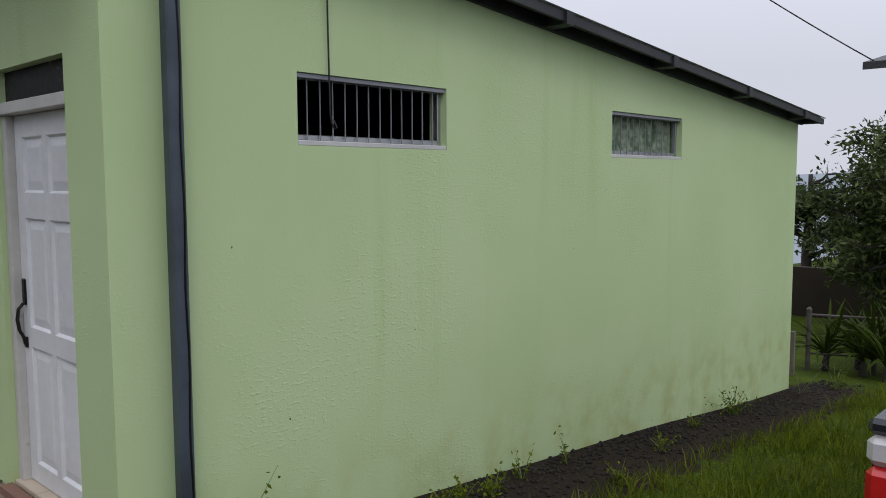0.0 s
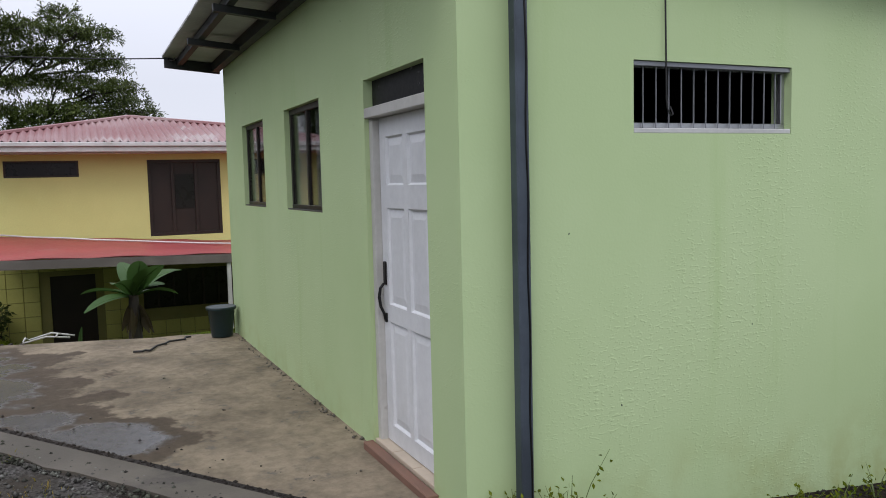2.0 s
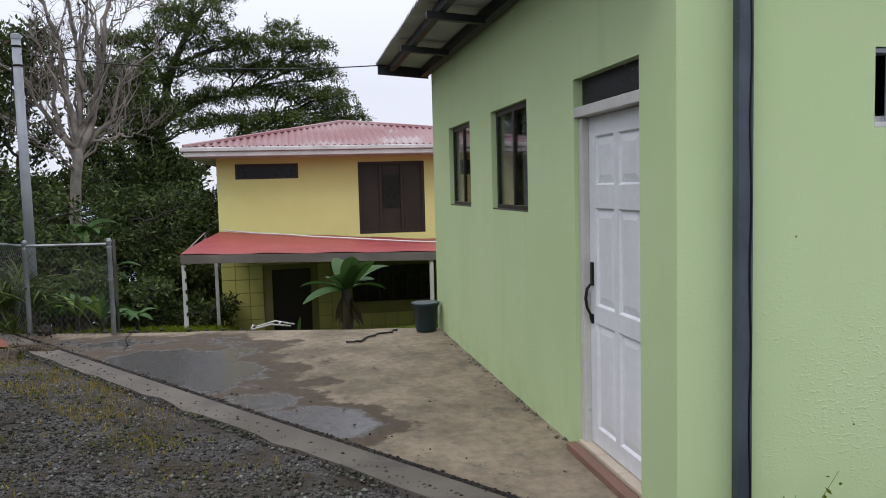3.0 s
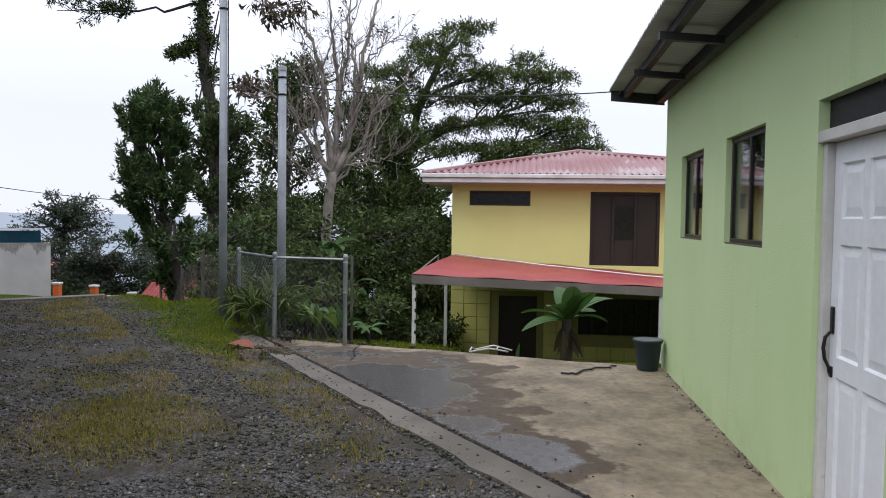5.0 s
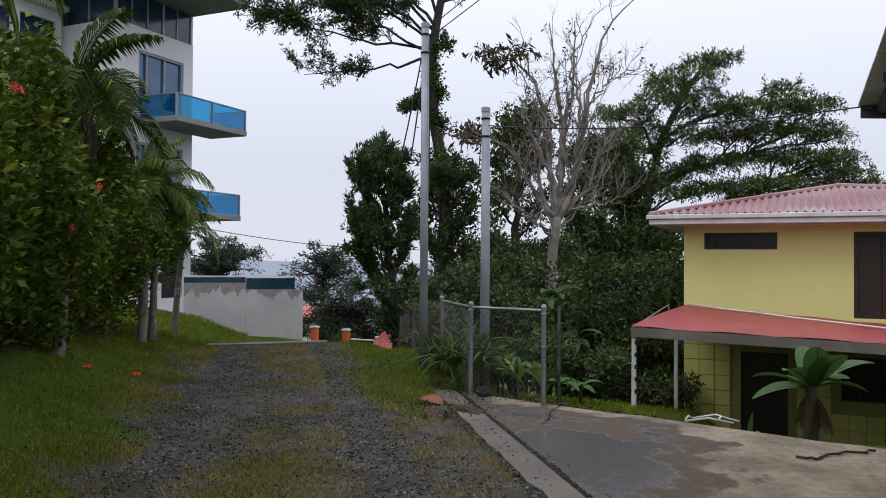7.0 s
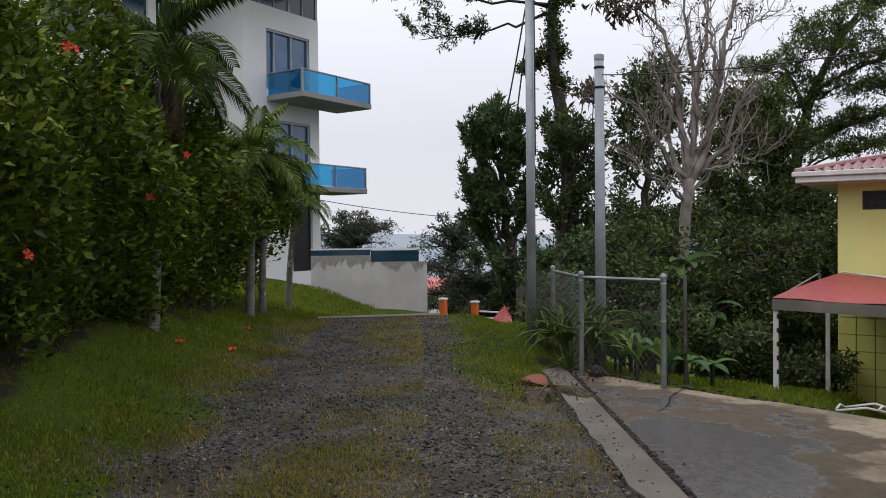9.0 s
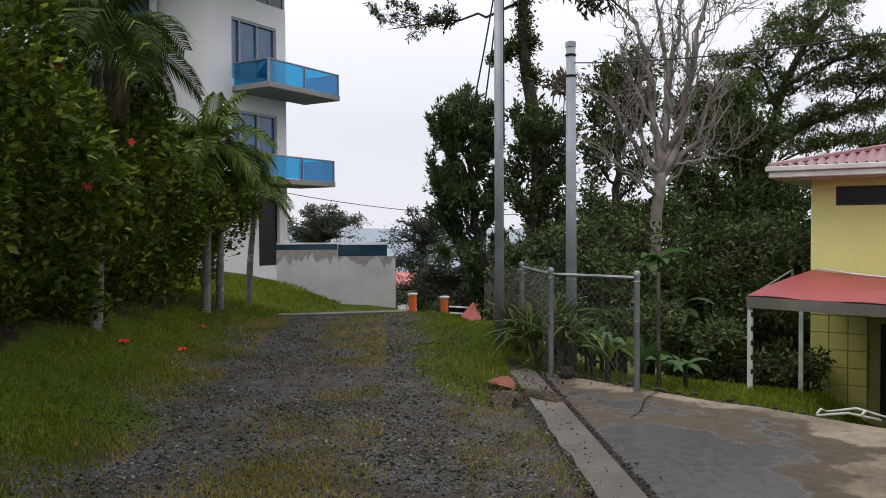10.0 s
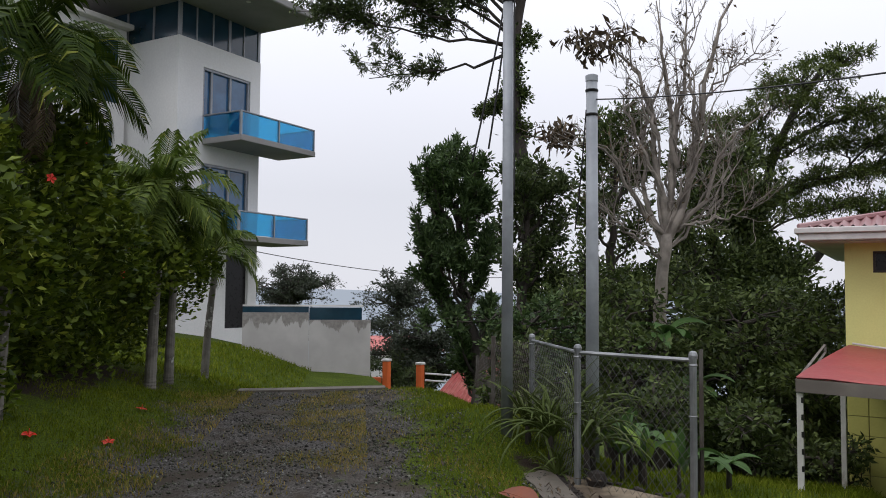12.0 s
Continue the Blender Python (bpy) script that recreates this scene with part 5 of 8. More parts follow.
def grow(name, label, category, base, spine, r0, clumps, per, leaf, leaf_mat, bark, twigs=7, spread=0.85, up=0.35, droop=0.0, limb_r=0.3, group="", sag=0.12, odd=0):
    """A tree: a tapered trunk along spine, a limb to each clump (x, y, z, rx, ry, rz) and twigs with leaves inside it."""
    t = thing(name, label, category, group)
    spine = [np.asarray(p, float) for p in [base, *spine]]
    dense = []
    for a, b in zip(spine, spine[1:]):
        for q in np.linspace(0, 1, 5)[:-1]:
            dense.append(a + (b - a) * q)
    dense.append(spine[-1])
    dense = np.array(dense); dense[1:-1] += rng.normal(size=(len(dense) - 2, 3)) * r0 * 0.18
    radii = np.linspace(1.0, 0.35, len(dense)) * r0; radii[0] *= 1.5
    part("trunk", Mesh().tube(dense, list(radii), 9), bark, t, smooth=True)
    limbs, pos, dirs = Mesh(), [], []
    for c in clumps:
        cx = np.array(c[:3]); rad = np.array(c[3:6])
        dist = np.linalg.norm(dense - cx, axis=1) + 0.5 * np.clip(dense[:, 2] - cx[2] + 0.15 * np.linalg.norm(dense[:, :2] - cx[:2], axis=1), 0, 99)
        k = max(int(np.argmin(dist)), 2)
        path = bend(dense[k], cx, sag * np.linalg.norm(cx - dense[k]) * 0.5, 0.05 * np.linalg.norm(cx - dense[k]), 6)
        limbs.tube(path, list(np.linspace(min(limb_r * r0, radii[k] * 0.8), 0.10 * limb_r * r0 + 0.006, 6)), 5, False)
        for q in range(twigs):
            g = rng.normal(size=3); g /= np.linalg.norm(g); g[2] = g[2] * 0.8 + 0.15
            tip = cx + g * rad * rng.uniform(0.6, 1.05)
            tw = bend(path[rng.integers(3, 6)], tip, 0.04, 0.04 * rad.mean(), 4)
            limbs.tube(tw, list(np.linspace(0.05 * r0 + 0.006, 0.004, 4)), 4, False)
            n = max(int(per / twigs), 1)
            u = rng.uniform(0.25, 1.0, n) ** 0.7
            idx = np.clip(u * 3, 0, 2.999)
            i0 = idx.astype(int); fr = (idx - i0)[:, None]
            pp = tw[i0] * (1 - fr) + tw[i0 + 1] * fr
            pos.append(pp + rng.normal(size=(n, 3)) * rad * 0.22 * spread)
            dd = np.tile((tip - cx) / (np.linalg.norm(tip - cx) + 1e-6), (n, 1)); dirs.append(dd)
    part("branchwork", limbs, bark, t, smooth=True)
    if pos:
        part("crown", leaf_mesh("crown", np.concatenate(pos), *leaf, up, np.concatenate(dirs) * 0.8, droop), leaf_mat, t)
    return t


def pads(center, radii, n, size, flat=0.45, shell=0.55):
    """Clumps spread through an ellipsoid, more of them towards its skin."""
    out = []
    for i in range(n):
        g = rng.normal(size=3); g /= np.linalg.norm(g)
        q = rng.uniform(shell, 1.0)
        p = np.array(center) + g * np.array(radii) * q
        s = size * rng.uniform(0.7, 1.3)
        out.append((*p, s, s, s * flat))
    return out


def curve(ctrl, n, wob=0.0):
    """A path of n places through a few controls, with a little wander."""
    c = np.array(ctrl, float)
    k = np.concatenate([[0], np.cumsum(np.linalg.norm(np.diff(c, axis=0), axis=1))]); k /= k[-1]
    t = np.linspace(0, 1, n)
    p = np.stack([np.interp(t, k, c[:, i]) for i in range(3)], 1)
    for q in range(2):
        p[1:-1] = (p[:-2] + 2 * p[1:-1] + p[2:]) / 4
    p[1:-1] += rng.normal(size=(n - 2, 3)) * wob
    return p


def spray(limbs, pos, dirs, path, r, twigs, tlen, rise, per, jit, start=0.3, keep=0.5):
    """Leafy twigs along the outer part of a limb; rise lifts them, keep holds them to the limb's own direction."""
    n = len(path)
    for k in range(twigs):
        f = start + (1 - start) * rng.uniform() ** 0.8
        i = min(int(f * (n - 1)), n - 2); q = f * (n - 1) - i
        p = path[i] * (1 - q) + path[i + 1] * q
        d = path[i + 1] - path[i]; d = d / np.linalg.norm(d)
        g = d * keep + rng.normal(size=3) * 0.55 + np.array([0, 0, rise]); g /= np.linalg.norm(g)
        ln = tlen * rng.uniform(0.55, 1.2)
        tip = p + g * ln + np.array([0, 0, 0.12 * rise * ln])
        limbs.tube([p, (p + tip) / 2 + rng.normal(size=3) * 0.05 * ln, tip], [r, r * 0.7, r * 0.35], 3, False)
        u = rng.uniform(0.15, 1.03, (per, 1))
        pos.append(p + (tip - p) * u + rng.normal(size=(per, 3)) * jit)
        dirs.append(np.tile(g, (per, 1)))


def leaf_crown(t, limbs, pos, dirs, bark, mat, leaf, up, droop=0.0, hold=0.8):
    part("branchwork", limbs, bark, t, smooth=True)
    part("crown", leaf_mesh("crown", np.concatenate(pos), *leaf, up, np.concatenate(dirs) * hold, droop), mat, t)


# wide umbrella tree behind the yellow house: forked stems under layered flat pads of fine leaves
umb = thing("umbrella_tree", "wide flat-topped tree with layered green crown on forked trunks", "tree")
STEMS = (([(-33.31, -7.18, -1.53), (-32.90, -7.28, 1.29), (-32.63, -7.41, 2.93), (-32.57, -7.21, 4.34), (-32.51, -6.86, 6.46), (-32.66, -6.20, 8.33), (-33.07, -5.15, 9.85)], 0.30),
         ([(-32.56, -7.17, 4.58), (-33.19, -5.84, 5.65), (-34.09, -4.18, 6.13), (-34.96, -2.49, 6.90), (-35.48, -1.43, 7.60)], 0.15),
         ([(-33.24, -6.94, 0.11), (-33.47, -6.02, 2.57), (-34.03, -4.84, 3.51), (-35.01, -2.80, 5.02)], 0.24),
         ([(-32.51, -6.81, 6.69), (-33.01, -5.73, 7.62), (-33.89, -4.05, 8.32)], 0.10),
         ([(-32.51, -6.92, 6.22), (-32.07, -7.37, 7.63), (-31.60, -8.04, 8.34)], 0.08))
stem_pts = []
limbs, pos, dirs = Mesh(), [], []
for ctrl, r in STEMS:
    p = curve(ctrl, 16, 0.05)
    part("trunk" if r > 0.2 else "bough", Mesh().tube(p, list(np.linspace(r, r * 0.35, 16)), 9), M_BARK, umb, smooth=True)
    stem_pts.append(p[5:])
stem_pts = np.concatenate(stem_pts)
PADS = [(-29.1, -5.2, 9.06, 1.4), (-30.0, -4.0, 9.74, 0.7), (-32.4, -4.9, 10.22, 0.8), (-31.2, -6.2, 9.19, 1.0), (-29.0, -6.1, 8.14, 1.3),
         (-30.7, -5.0, 8.57, 1.2), (-31.0, -4.5, 7.89, 1.5), (-29.8, -3.3, 7.87, 1.2), (-32.5, -2.4, 8.19, 1.5), (-29.9, -1.3, 7.84, 1.0),
         (-31.3, -0.6, 7.91, 0.9), (-31.6, -2.2, 7.08, 1.6), (-31.0, -3.3, 7.25, 1.4), (-32.1, -0.9, 7.26, 1.2), (-33.0, -0.1, 6.93, 0.9),
         (-33.2, -4.3, 7.20, 1.5), (-30.0, -5.4, 6.96, 1.2), (-32.0, -3.1, 6.10, 1.7), (-32.5, -1.8, 6.34, 1.4), (-30.9, -0.7, 5.82, 1.3),
         (-29.7, 0.1, 5.71, 0.8), (-34.2, 0.7, 5.54, 0.9), (-31.2, 1.1, 4.79, 0.6), (-30.3, -4.4, 5.85, 1.2), (-32.7, -5.6, 5.79, 1.0),
         (-31.0, -7.5, 8.00, 1.0), (-30.3, -8.4, 7.97, 0.8), (-31.9, -7.2, 7.48, 1.0), (-28.5, -7.5, 6.77, 0.9), (-31.6, -7.2, 6.56, 1.0),
         (-30.8, -3.3, 4.94, 1.3), (-29.8, -2.0, 4.87, 1.5), (-32.5, -0.6, 5.03, 1.3), (-33.9, 0.3, 4.82, 1.0), (-29.6, -5.6, 4.50, 0.8),
         (-31.0, -8.6, 6.50, 0.8), (-30.2, -4.5, 4.71, 1.0), (-33.2, 1.3, 4.50, 0.8), (-32.7, -1.4, 4.48, 1.3), (-30.1, -3.0, 4.28, 1.2),
         (-33.0, -1.9, 8.95, 0.8), (-31.5, -6.3, 5.29, 0.9), (-32.7, -0.2, 5.59, 1.0)]
for x, y, z, R in PADS:
    c = np.array([x, y, z])
    d = np.linalg.norm((stem_pts - c) * np.array([1, 1, 1.3]), axis=1) + 2.0 * np.clip(stem_pts[:, 2] - z + 0.4, 0, 9)
    a = stem_pts[int(np.argmin(d))]
    main = bend(a, c - np.array([0, 0, 0.3]), 0.1, 0.06, 7)
    limbs.tube(main, list(np.linspace(0.055, 0.025, 7)), 5, False)
    for k in range(9):
        ang = 2 * math.pi * (k + rng.uniform(0, 0.8)) / 9
        e = c + np.array([math.cos(ang) * R, math.sin(ang) * R, -0.22 * R + rng.uniform(-0.1, 0.1)]) * rng.uniform(0.6, 1.0)
        sub = bend(main[rng.integers(3, 7)], e, 0.12, 0.05, 6)
        limbs.tube(sub, list(np.linspace(0.022, 0.006, 6)), 4, False)
        spray(limbs, pos, dirs, sub, 0.005, 3, 0.35, 0.15, 22, 0.06, 0.4, 0.6)
    n = int(860 * R * R + 200)
    rad, ang = R * 1.12 * np.sqrt(rng.uniform(0, 1, n)), rng.uniform(0, 2 * math.pi, n)
    q = np.stack([x + rad * np.cos(ang), y + rad * np.sin(ang), z - 0.26 * R * (rad / R) ** 2 + 0.08 * rng.normal(size=n)], 1)
    fine = np.array([noise.noise((a * 2.3, b * 2.3, e * 2.3)) for a, b, e in q])
    q = q[fine > rng.uniform(-0.45, 0.15, n)]
    q[:, 2] += 0.16 * np.array([noise.noise((a * 1.9, b * 1.9, 7.0)) for a, b, e in q])
    pos.append(q); dirs.append((q - c) / (np.linalg.norm(q - c, axis=1)[:, None] + 0.1) + np.array([0, 0, 0.15]))
leaf_crown(umb, limbs, pos, dirs, M_BARK, L_UMB, (0.16, 0.06), 0.7)

# tall windswept tree behind the poles, its trunk wrapped in climbers
tall = thing("tall_tree", "tall slender windswept tree with a climber-wrapped trunk", "tree")
trunk_p = curve([(-20.28, -11.22, 0.72), (-20.13, -11.19, 2.09), (-19.85, -11.21, 4.31), (-19.57, -11.34, 6.02), (-19.36, -11.41, 7.39), (-19.29, -11.26, 8.58), (-19.28, -10.85, 10.63), (-19.27, -10.43, 12.68)], 20, 0.03)
part("trunk", Mesh().tube(trunk_p, list(np.linspace(0.24, 0.07, 20)), 10), M_BARK, tall, smooth=True)
limbs, pos, dirs = Mesh(), [], []
for i, ctrl in enumerate([
    [(-19.32, -11.38, 7.81), (-19.11, -12.45, 7.56), (-18.70, -13.82, 7.55), (-18.27, -15.24, 7.43)],
    [(-19.30, -11.37, 7.98), (-18.52, -12.51, 8.13), (-17.56, -13.92, 8.37), (-16.73, -15.10, 8.77)],
    [(-19.30, -11.33, 8.24), (-18.52, -12.50, 9.10), (-17.59, -13.95, 9.79), (-16.66, -15.38, 10.65)],
    [(-19.29, -11.26, 8.58), (-18.74, -12.22, 10.18), (-17.92, -13.75, 11.29), (-17.21, -15.16, 12.06)],
    [(-19.27, -11.19, 9.09), (-18.46, -11.49, 10.48), (-17.41, -12.24, 11.65), (-16.33, -13.12, 12.45)],
    [(-19.27, -11.05, 9.78), (-18.96, -11.35, 11.34), (-18.63, -11.74, 12.73), (-18.22, -12.30, 13.96)],
    [(-19.28, -10.85, 10.63), (-19.09, -10.38, 11.35), (-18.74, -10.11, 12.38)],
    [(-19.27, -11.15, 9.26), (-19.98, -10.85, 9.96), (-20.46, -10.86, 11.03)],
    [(-19.31, -11.34, 8.07), (-18.14, -12.48, 8.47), (-17.17, -13.27, 8.85), (-16.21, -14.01, 9.38)],
    [(-19.28, -11.25, 8.75), (-18.96, -11.95, 9.67), (-18.59, -12.73, 10.59), (-17.85, -14.32, 10.84)],
    [(-19.26, -11.10, 9.61), (-19.63, -11.09, 11.52), (-19.66, -11.67, 13.52)],
    [(-19.30, -11.29, 8.41), (-18.66, -11.80, 8.85), (-17.81, -12.68, 9.28), (-17.04, -13.58, 8.87)]]):
    p = curve(ctrl, 12, 0.05)
    limbs.tube(p, list(np.linspace(0.05, 0.012, 12)), 6, False)
    for k in range(16 if i else 8):
        a = p[rng.integers(3, 12)]
        g = (p[-1] - p[0]) / np.linalg.norm(p[-1] - p[0]) + rng.normal(size=3) * 0.45 + np.array([0, 0, 0.25])
        sub = bend(a, a + g * rng.uniform(0.35, 0.95), 0.03, 0.05, 5)
        limbs.tube(sub, list(np.linspace(0.02, 0.006, 5)), 4, False)
        spray(limbs, pos, dirs, sub, 0.006, 9 if i else 5, 0.42, 0.35, 34, 0.06, 0.15, 0.7)
    spray(limbs, pos, dirs, p, 0.008, 12 if i else 6, 0.55, 0.4, 26, 0.055, 0.5, 0.7)
leaf_crown(tall, limbs, pos, dirs, M_BARK, L_TALL, (0.14, 0.045), 0.3)
limbs, pos, dirs = Mesh(), [], []
spray(limbs, pos, dirs, trunk_p[2:13], 0.008, 150, 0.3, 0.3, 26, 0.07, 0.0, 0.2)
for c in [(-19.12, -12.07, 6.28), (-19.06, -12.20, 6.11), (-19.72, -11.13, 5.76), (-19.28, -11.72, 6.53), (-19.56, -10.89, 8.15), (-19.55, -11.22, 6.70)]:
    a = trunk_p[int(np.argmin(np.linalg.norm(trunk_p - np.array(c), axis=1)))]
    sub = bend(a, c, 0.1, 0.03, 5)
    limbs.tube(sub, list(np.linspace(0.02, 0.008, 5)), 4, False)
    spray(limbs, pos, dirs, sub, 0.006, 16, 0.32, 0.4, 26, 0.05, 0.35, 0.4)
tagged(part("climber_stems", limbs, M_BARK, tall, smooth=True), kind="stuff")
part("climber", leaf_mesh("climber", np.concatenate(pos), 0.13, 0.06, 0.3, np.concatenate(dirs) * 0.6), L_DARK, tall, "dark leafy climber round the trunk")


def upswept(name, label, trunk_ctrl, r0, tips, mat, leaf, rise, twigs, tlen, per, jit, subs=3, up=0.2, spread=0.28):
    """A leafy tree whose limbs leave a short trunk, swing out and turn upwards."""
    t = thing(name, label, "tree")
    tr = curve(trunk_ctrl, 14, 0.03)
    part("trunk", Mesh().tube(tr, list(np.linspace(r0, r0 * 0.4, 14)), 9), M_BARK, t, smooth=True)
    limbs, pos, dirs = Mesh(), [], []
    for tip in tips:
        tip = np.array(tip)
        d = np.abs(tr[:, 2] - (tip[2] - 0.9 * np.linalg.norm(tr[:, :2] - tip[:2], axis=1) - 0.4))
        a = tr[int(np.argmin(d))]
        mid = a * 0.45 + tip * 0.55; mid[2] = a[2] + (tip[2] - a[2]) * 0.42
        p = curve([a, mid, tip], 9, 0.03)
        limbs.tube(p, list(np.linspace(0.3 * r0, 0.008, 9)), 5, False)
        spray(limbs, pos, dirs, p, 0.006, twigs, tlen, rise, per, jit, 0.3, 0.6)
        for k in range(subs):
            b = p[rng.integers(3, 7)]
            e = b + (tip - b) * rng.uniform(0.5, 0.95) + rng.normal(size=3) * spread
            sub = bend(b, e, 0.0, 0.03, 5)
            limbs.tube(sub, list(np.linspace(0.014, 0.006, 5)), 4, False)
            spray(limbs, pos, dirs, sub, 0.005, twigs // 2, tlen, rise, per, jit, 0.3, 0.7)
    leaf_crown(t, limbs, pos, dirs, M_BARK, mat, leaf, up)
    return t


upswept("evergreen_tree", "dark evergreen with upright leafy plumes beside the track", [(-15.30, -10.15, -0.85), (-15.02, -10.26, 0.91), (-14.80, -10.40, 1.99), (-14.66, -10.39, 3.21)], 0.16, [(-14.92, -10.60, 4.61), (-14.75, -10.91, 4.29), (-13.77, -10.61, 3.98), (-14.44, -11.18, 3.65), (-13.73, -10.84, 3.03), (-14.30, -11.16, 2.54),
    (-14.40, -10.95, 1.99), (-14.45, -9.88, 3.95), (-14.75, -9.74, 3.52), (-15.36, -9.99, 2.82), (-14.30, -10.49, 3.59), (-14.39, -10.01, 3.17),
    (-14.65, -10.94, 2.96), (-14.53, -10.87, 1.45), (-15.36, -10.15, 2.00), (-14.52, -10.48, 0.92), (-14.99, -9.82, 1.18), (-15.66, -9.98, 0.34),
    (-14.98, -10.51, 0.10), (-14.72, -10.18, 3.75), (-14.47, -10.29, 2.25), (-14.06, -10.44, 2.37)], L_CYP, (0.16, 0.046), 1.1, 17, 0.3, 24, 0.03, 3, 0.2, 0.2)
upswept("broadleaf_tree", "dense broad-leaved tree with fresh green tips", [(-18.04, -10.46, -1.02), (-17.78, -10.38, 1.43), (-17.65, -10.21, 3.26)], 0.18, [(-17.89, -10.74, 4.57), (-17.00, -9.97, 4.18), (-18.18, -10.00, 4.47), (-17.80, -9.43, 4.00), (-18.69, -9.64, 3.46), (-17.31, -10.46, 3.56),
    (-18.27, -10.32, 3.46), (-18.09, -9.74, 2.65), (-17.22, -10.44, 2.33), (-18.11, -10.36, 2.04), (-18.41, -9.64, 2.04), (-18.28, -10.10, 1.11),
    (-17.64, -10.66, 0.82), (-17.97, -9.40, 0.82), (-18.09, -10.55, 0.03), (-17.77, -9.57, 0.08), (-18.00, -10.02, 3.90), (-17.58, -10.78, 2.97)], L_TALL, (0.16, 0.065), 0.55, 13, 0.36, 20, 0.06)
upswept("woodland_tree", "dark leafy tree behind the bare one", [(-22.53, -9.80, -1.46), (-22.16, -9.67, 2.10), (-21.98, -9.45, 4.59)], 0.2, [(-21.27, -10.02, 4.91), (-22.32, -10.01, 6.05), (-21.33, -8.72, 6.36), (-21.58, -9.37, 5.79), (-23.01, -8.92, 5.40), (-21.38, -10.08, 3.85),
    (-22.48, -9.73, 4.10), (-22.65, -9.05, 3.54), (-22.78, -10.65, 2.49), (-23.50, -9.76, 1.93), (-22.63, -10.25, 0.66), (-23.57, -9.06, 0.46),
    (-21.96, -8.33, 2.07), (-22.62, -9.28, 5.01), (-22.57, -10.80, 1.38)], L_DARK, (0.18, 0.08), 0.35, 13, 0.55, 22, 0.11, 3)
upswept("woodland_tree", "dark leafy tree between the bare and the umbrella tree", [(-23.91, -7.39, -1.48), (-23.63, -7.11, 2.08), (-23.40, -7.06, 4.22)], 0.2, [(-22.71, -7.56, 5.25), (-23.37, -6.99, 5.93), (-23.59, -6.36, 5.45), (-24.29, -7.62, 4.71), (-23.20, -6.49, 4.34), (-22.68, -7.96, 3.67),
    (-22.28, -6.84, 3.07), (-22.95, -7.91, 2.08), (-24.05, -7.14, 1.55), (-25.17, -6.77, 0.99), (-24.59, -7.85, 0.44), (-22.61, -7.57, 4.35),
    (-25.16, -6.49, 3.59)], L_DARK, (0.18, 0.08), 0.35, 13, 0.55, 22, 0.11, 3)

upswept("woodland_tree", "dark leafy tree filling the gap beside the yellow house", [(-25.56, -6.67, -2.16), (-25.25, -6.47, 1.36), (-25.01, -6.40, 3.58)], 0.18, [(-25.26, -7.01, 4.77), (-24.86, -6.22, 4.30), (-25.92, -6.03, 2.86), (-25.62, -6.86, 3.64), (-23.90, -6.98, 2.44), (-26.30, -5.96, 1.73),
    (-24.99, -6.33, 2.09), (-25.03, -6.84, 0.99), (-24.83, -5.93, 0.64), (-26.27, -5.53, 1.16), (-24.03, -7.66, 1.73), (-25.63, -7.55, 0.21),
    (-25.33, -5.26, 2.08), (-24.20, -8.22, 2.85), (-25.15, -6.54, -0.11)], L_DARK, (0.19, 0.085), 0.3, 20, 0.65, 26, 0.14, 6)

# half-dead tree: pale stems rising from one fork, thin bare twigs, a few withered leaves
dead = thing("bare_tree", "half-dead pale tree with many bare upright branches", "tree")
part("trunk", Mesh().tube(curve([(-17.79, -6.99, -0.81), (-17.47, -7.07, 1.42), (-17.45, -6.94, 2.26), (-17.41, -6.88, 2.82)], 12, 0.02), list(np.linspace(0.16, 0.12, 12)), 9), M_DEADBARK, dead, smooth=True)
dm, tips = Mesh(), []


def twig(p, d, length, r, depth):
    pts = [np.array(p)]
    for i in range(4):
        d = d + rng.normal(size=3) * 0.16 + np.array([0, 0, 0.07])
        d = d / np.linalg.norm(d)
        pts.append(pts[-1] + d * length / 4)
    dm.tube(pts, list(np.linspace(r, r * 0.5, 5)), 4 if depth == 0 else 3, False)
    if depth >= 2:
        tips.append(pts[-1]); return
    for i in range(3):
        g = d + rng.normal(size=3) * 0.5 + np.array([0, 0, 0.15])
        twig(pts[rng.integers(1, 5)], g / np.linalg.norm(g), length * rng.uniform(0.5, 0.8), r * 0.6, depth + 1)


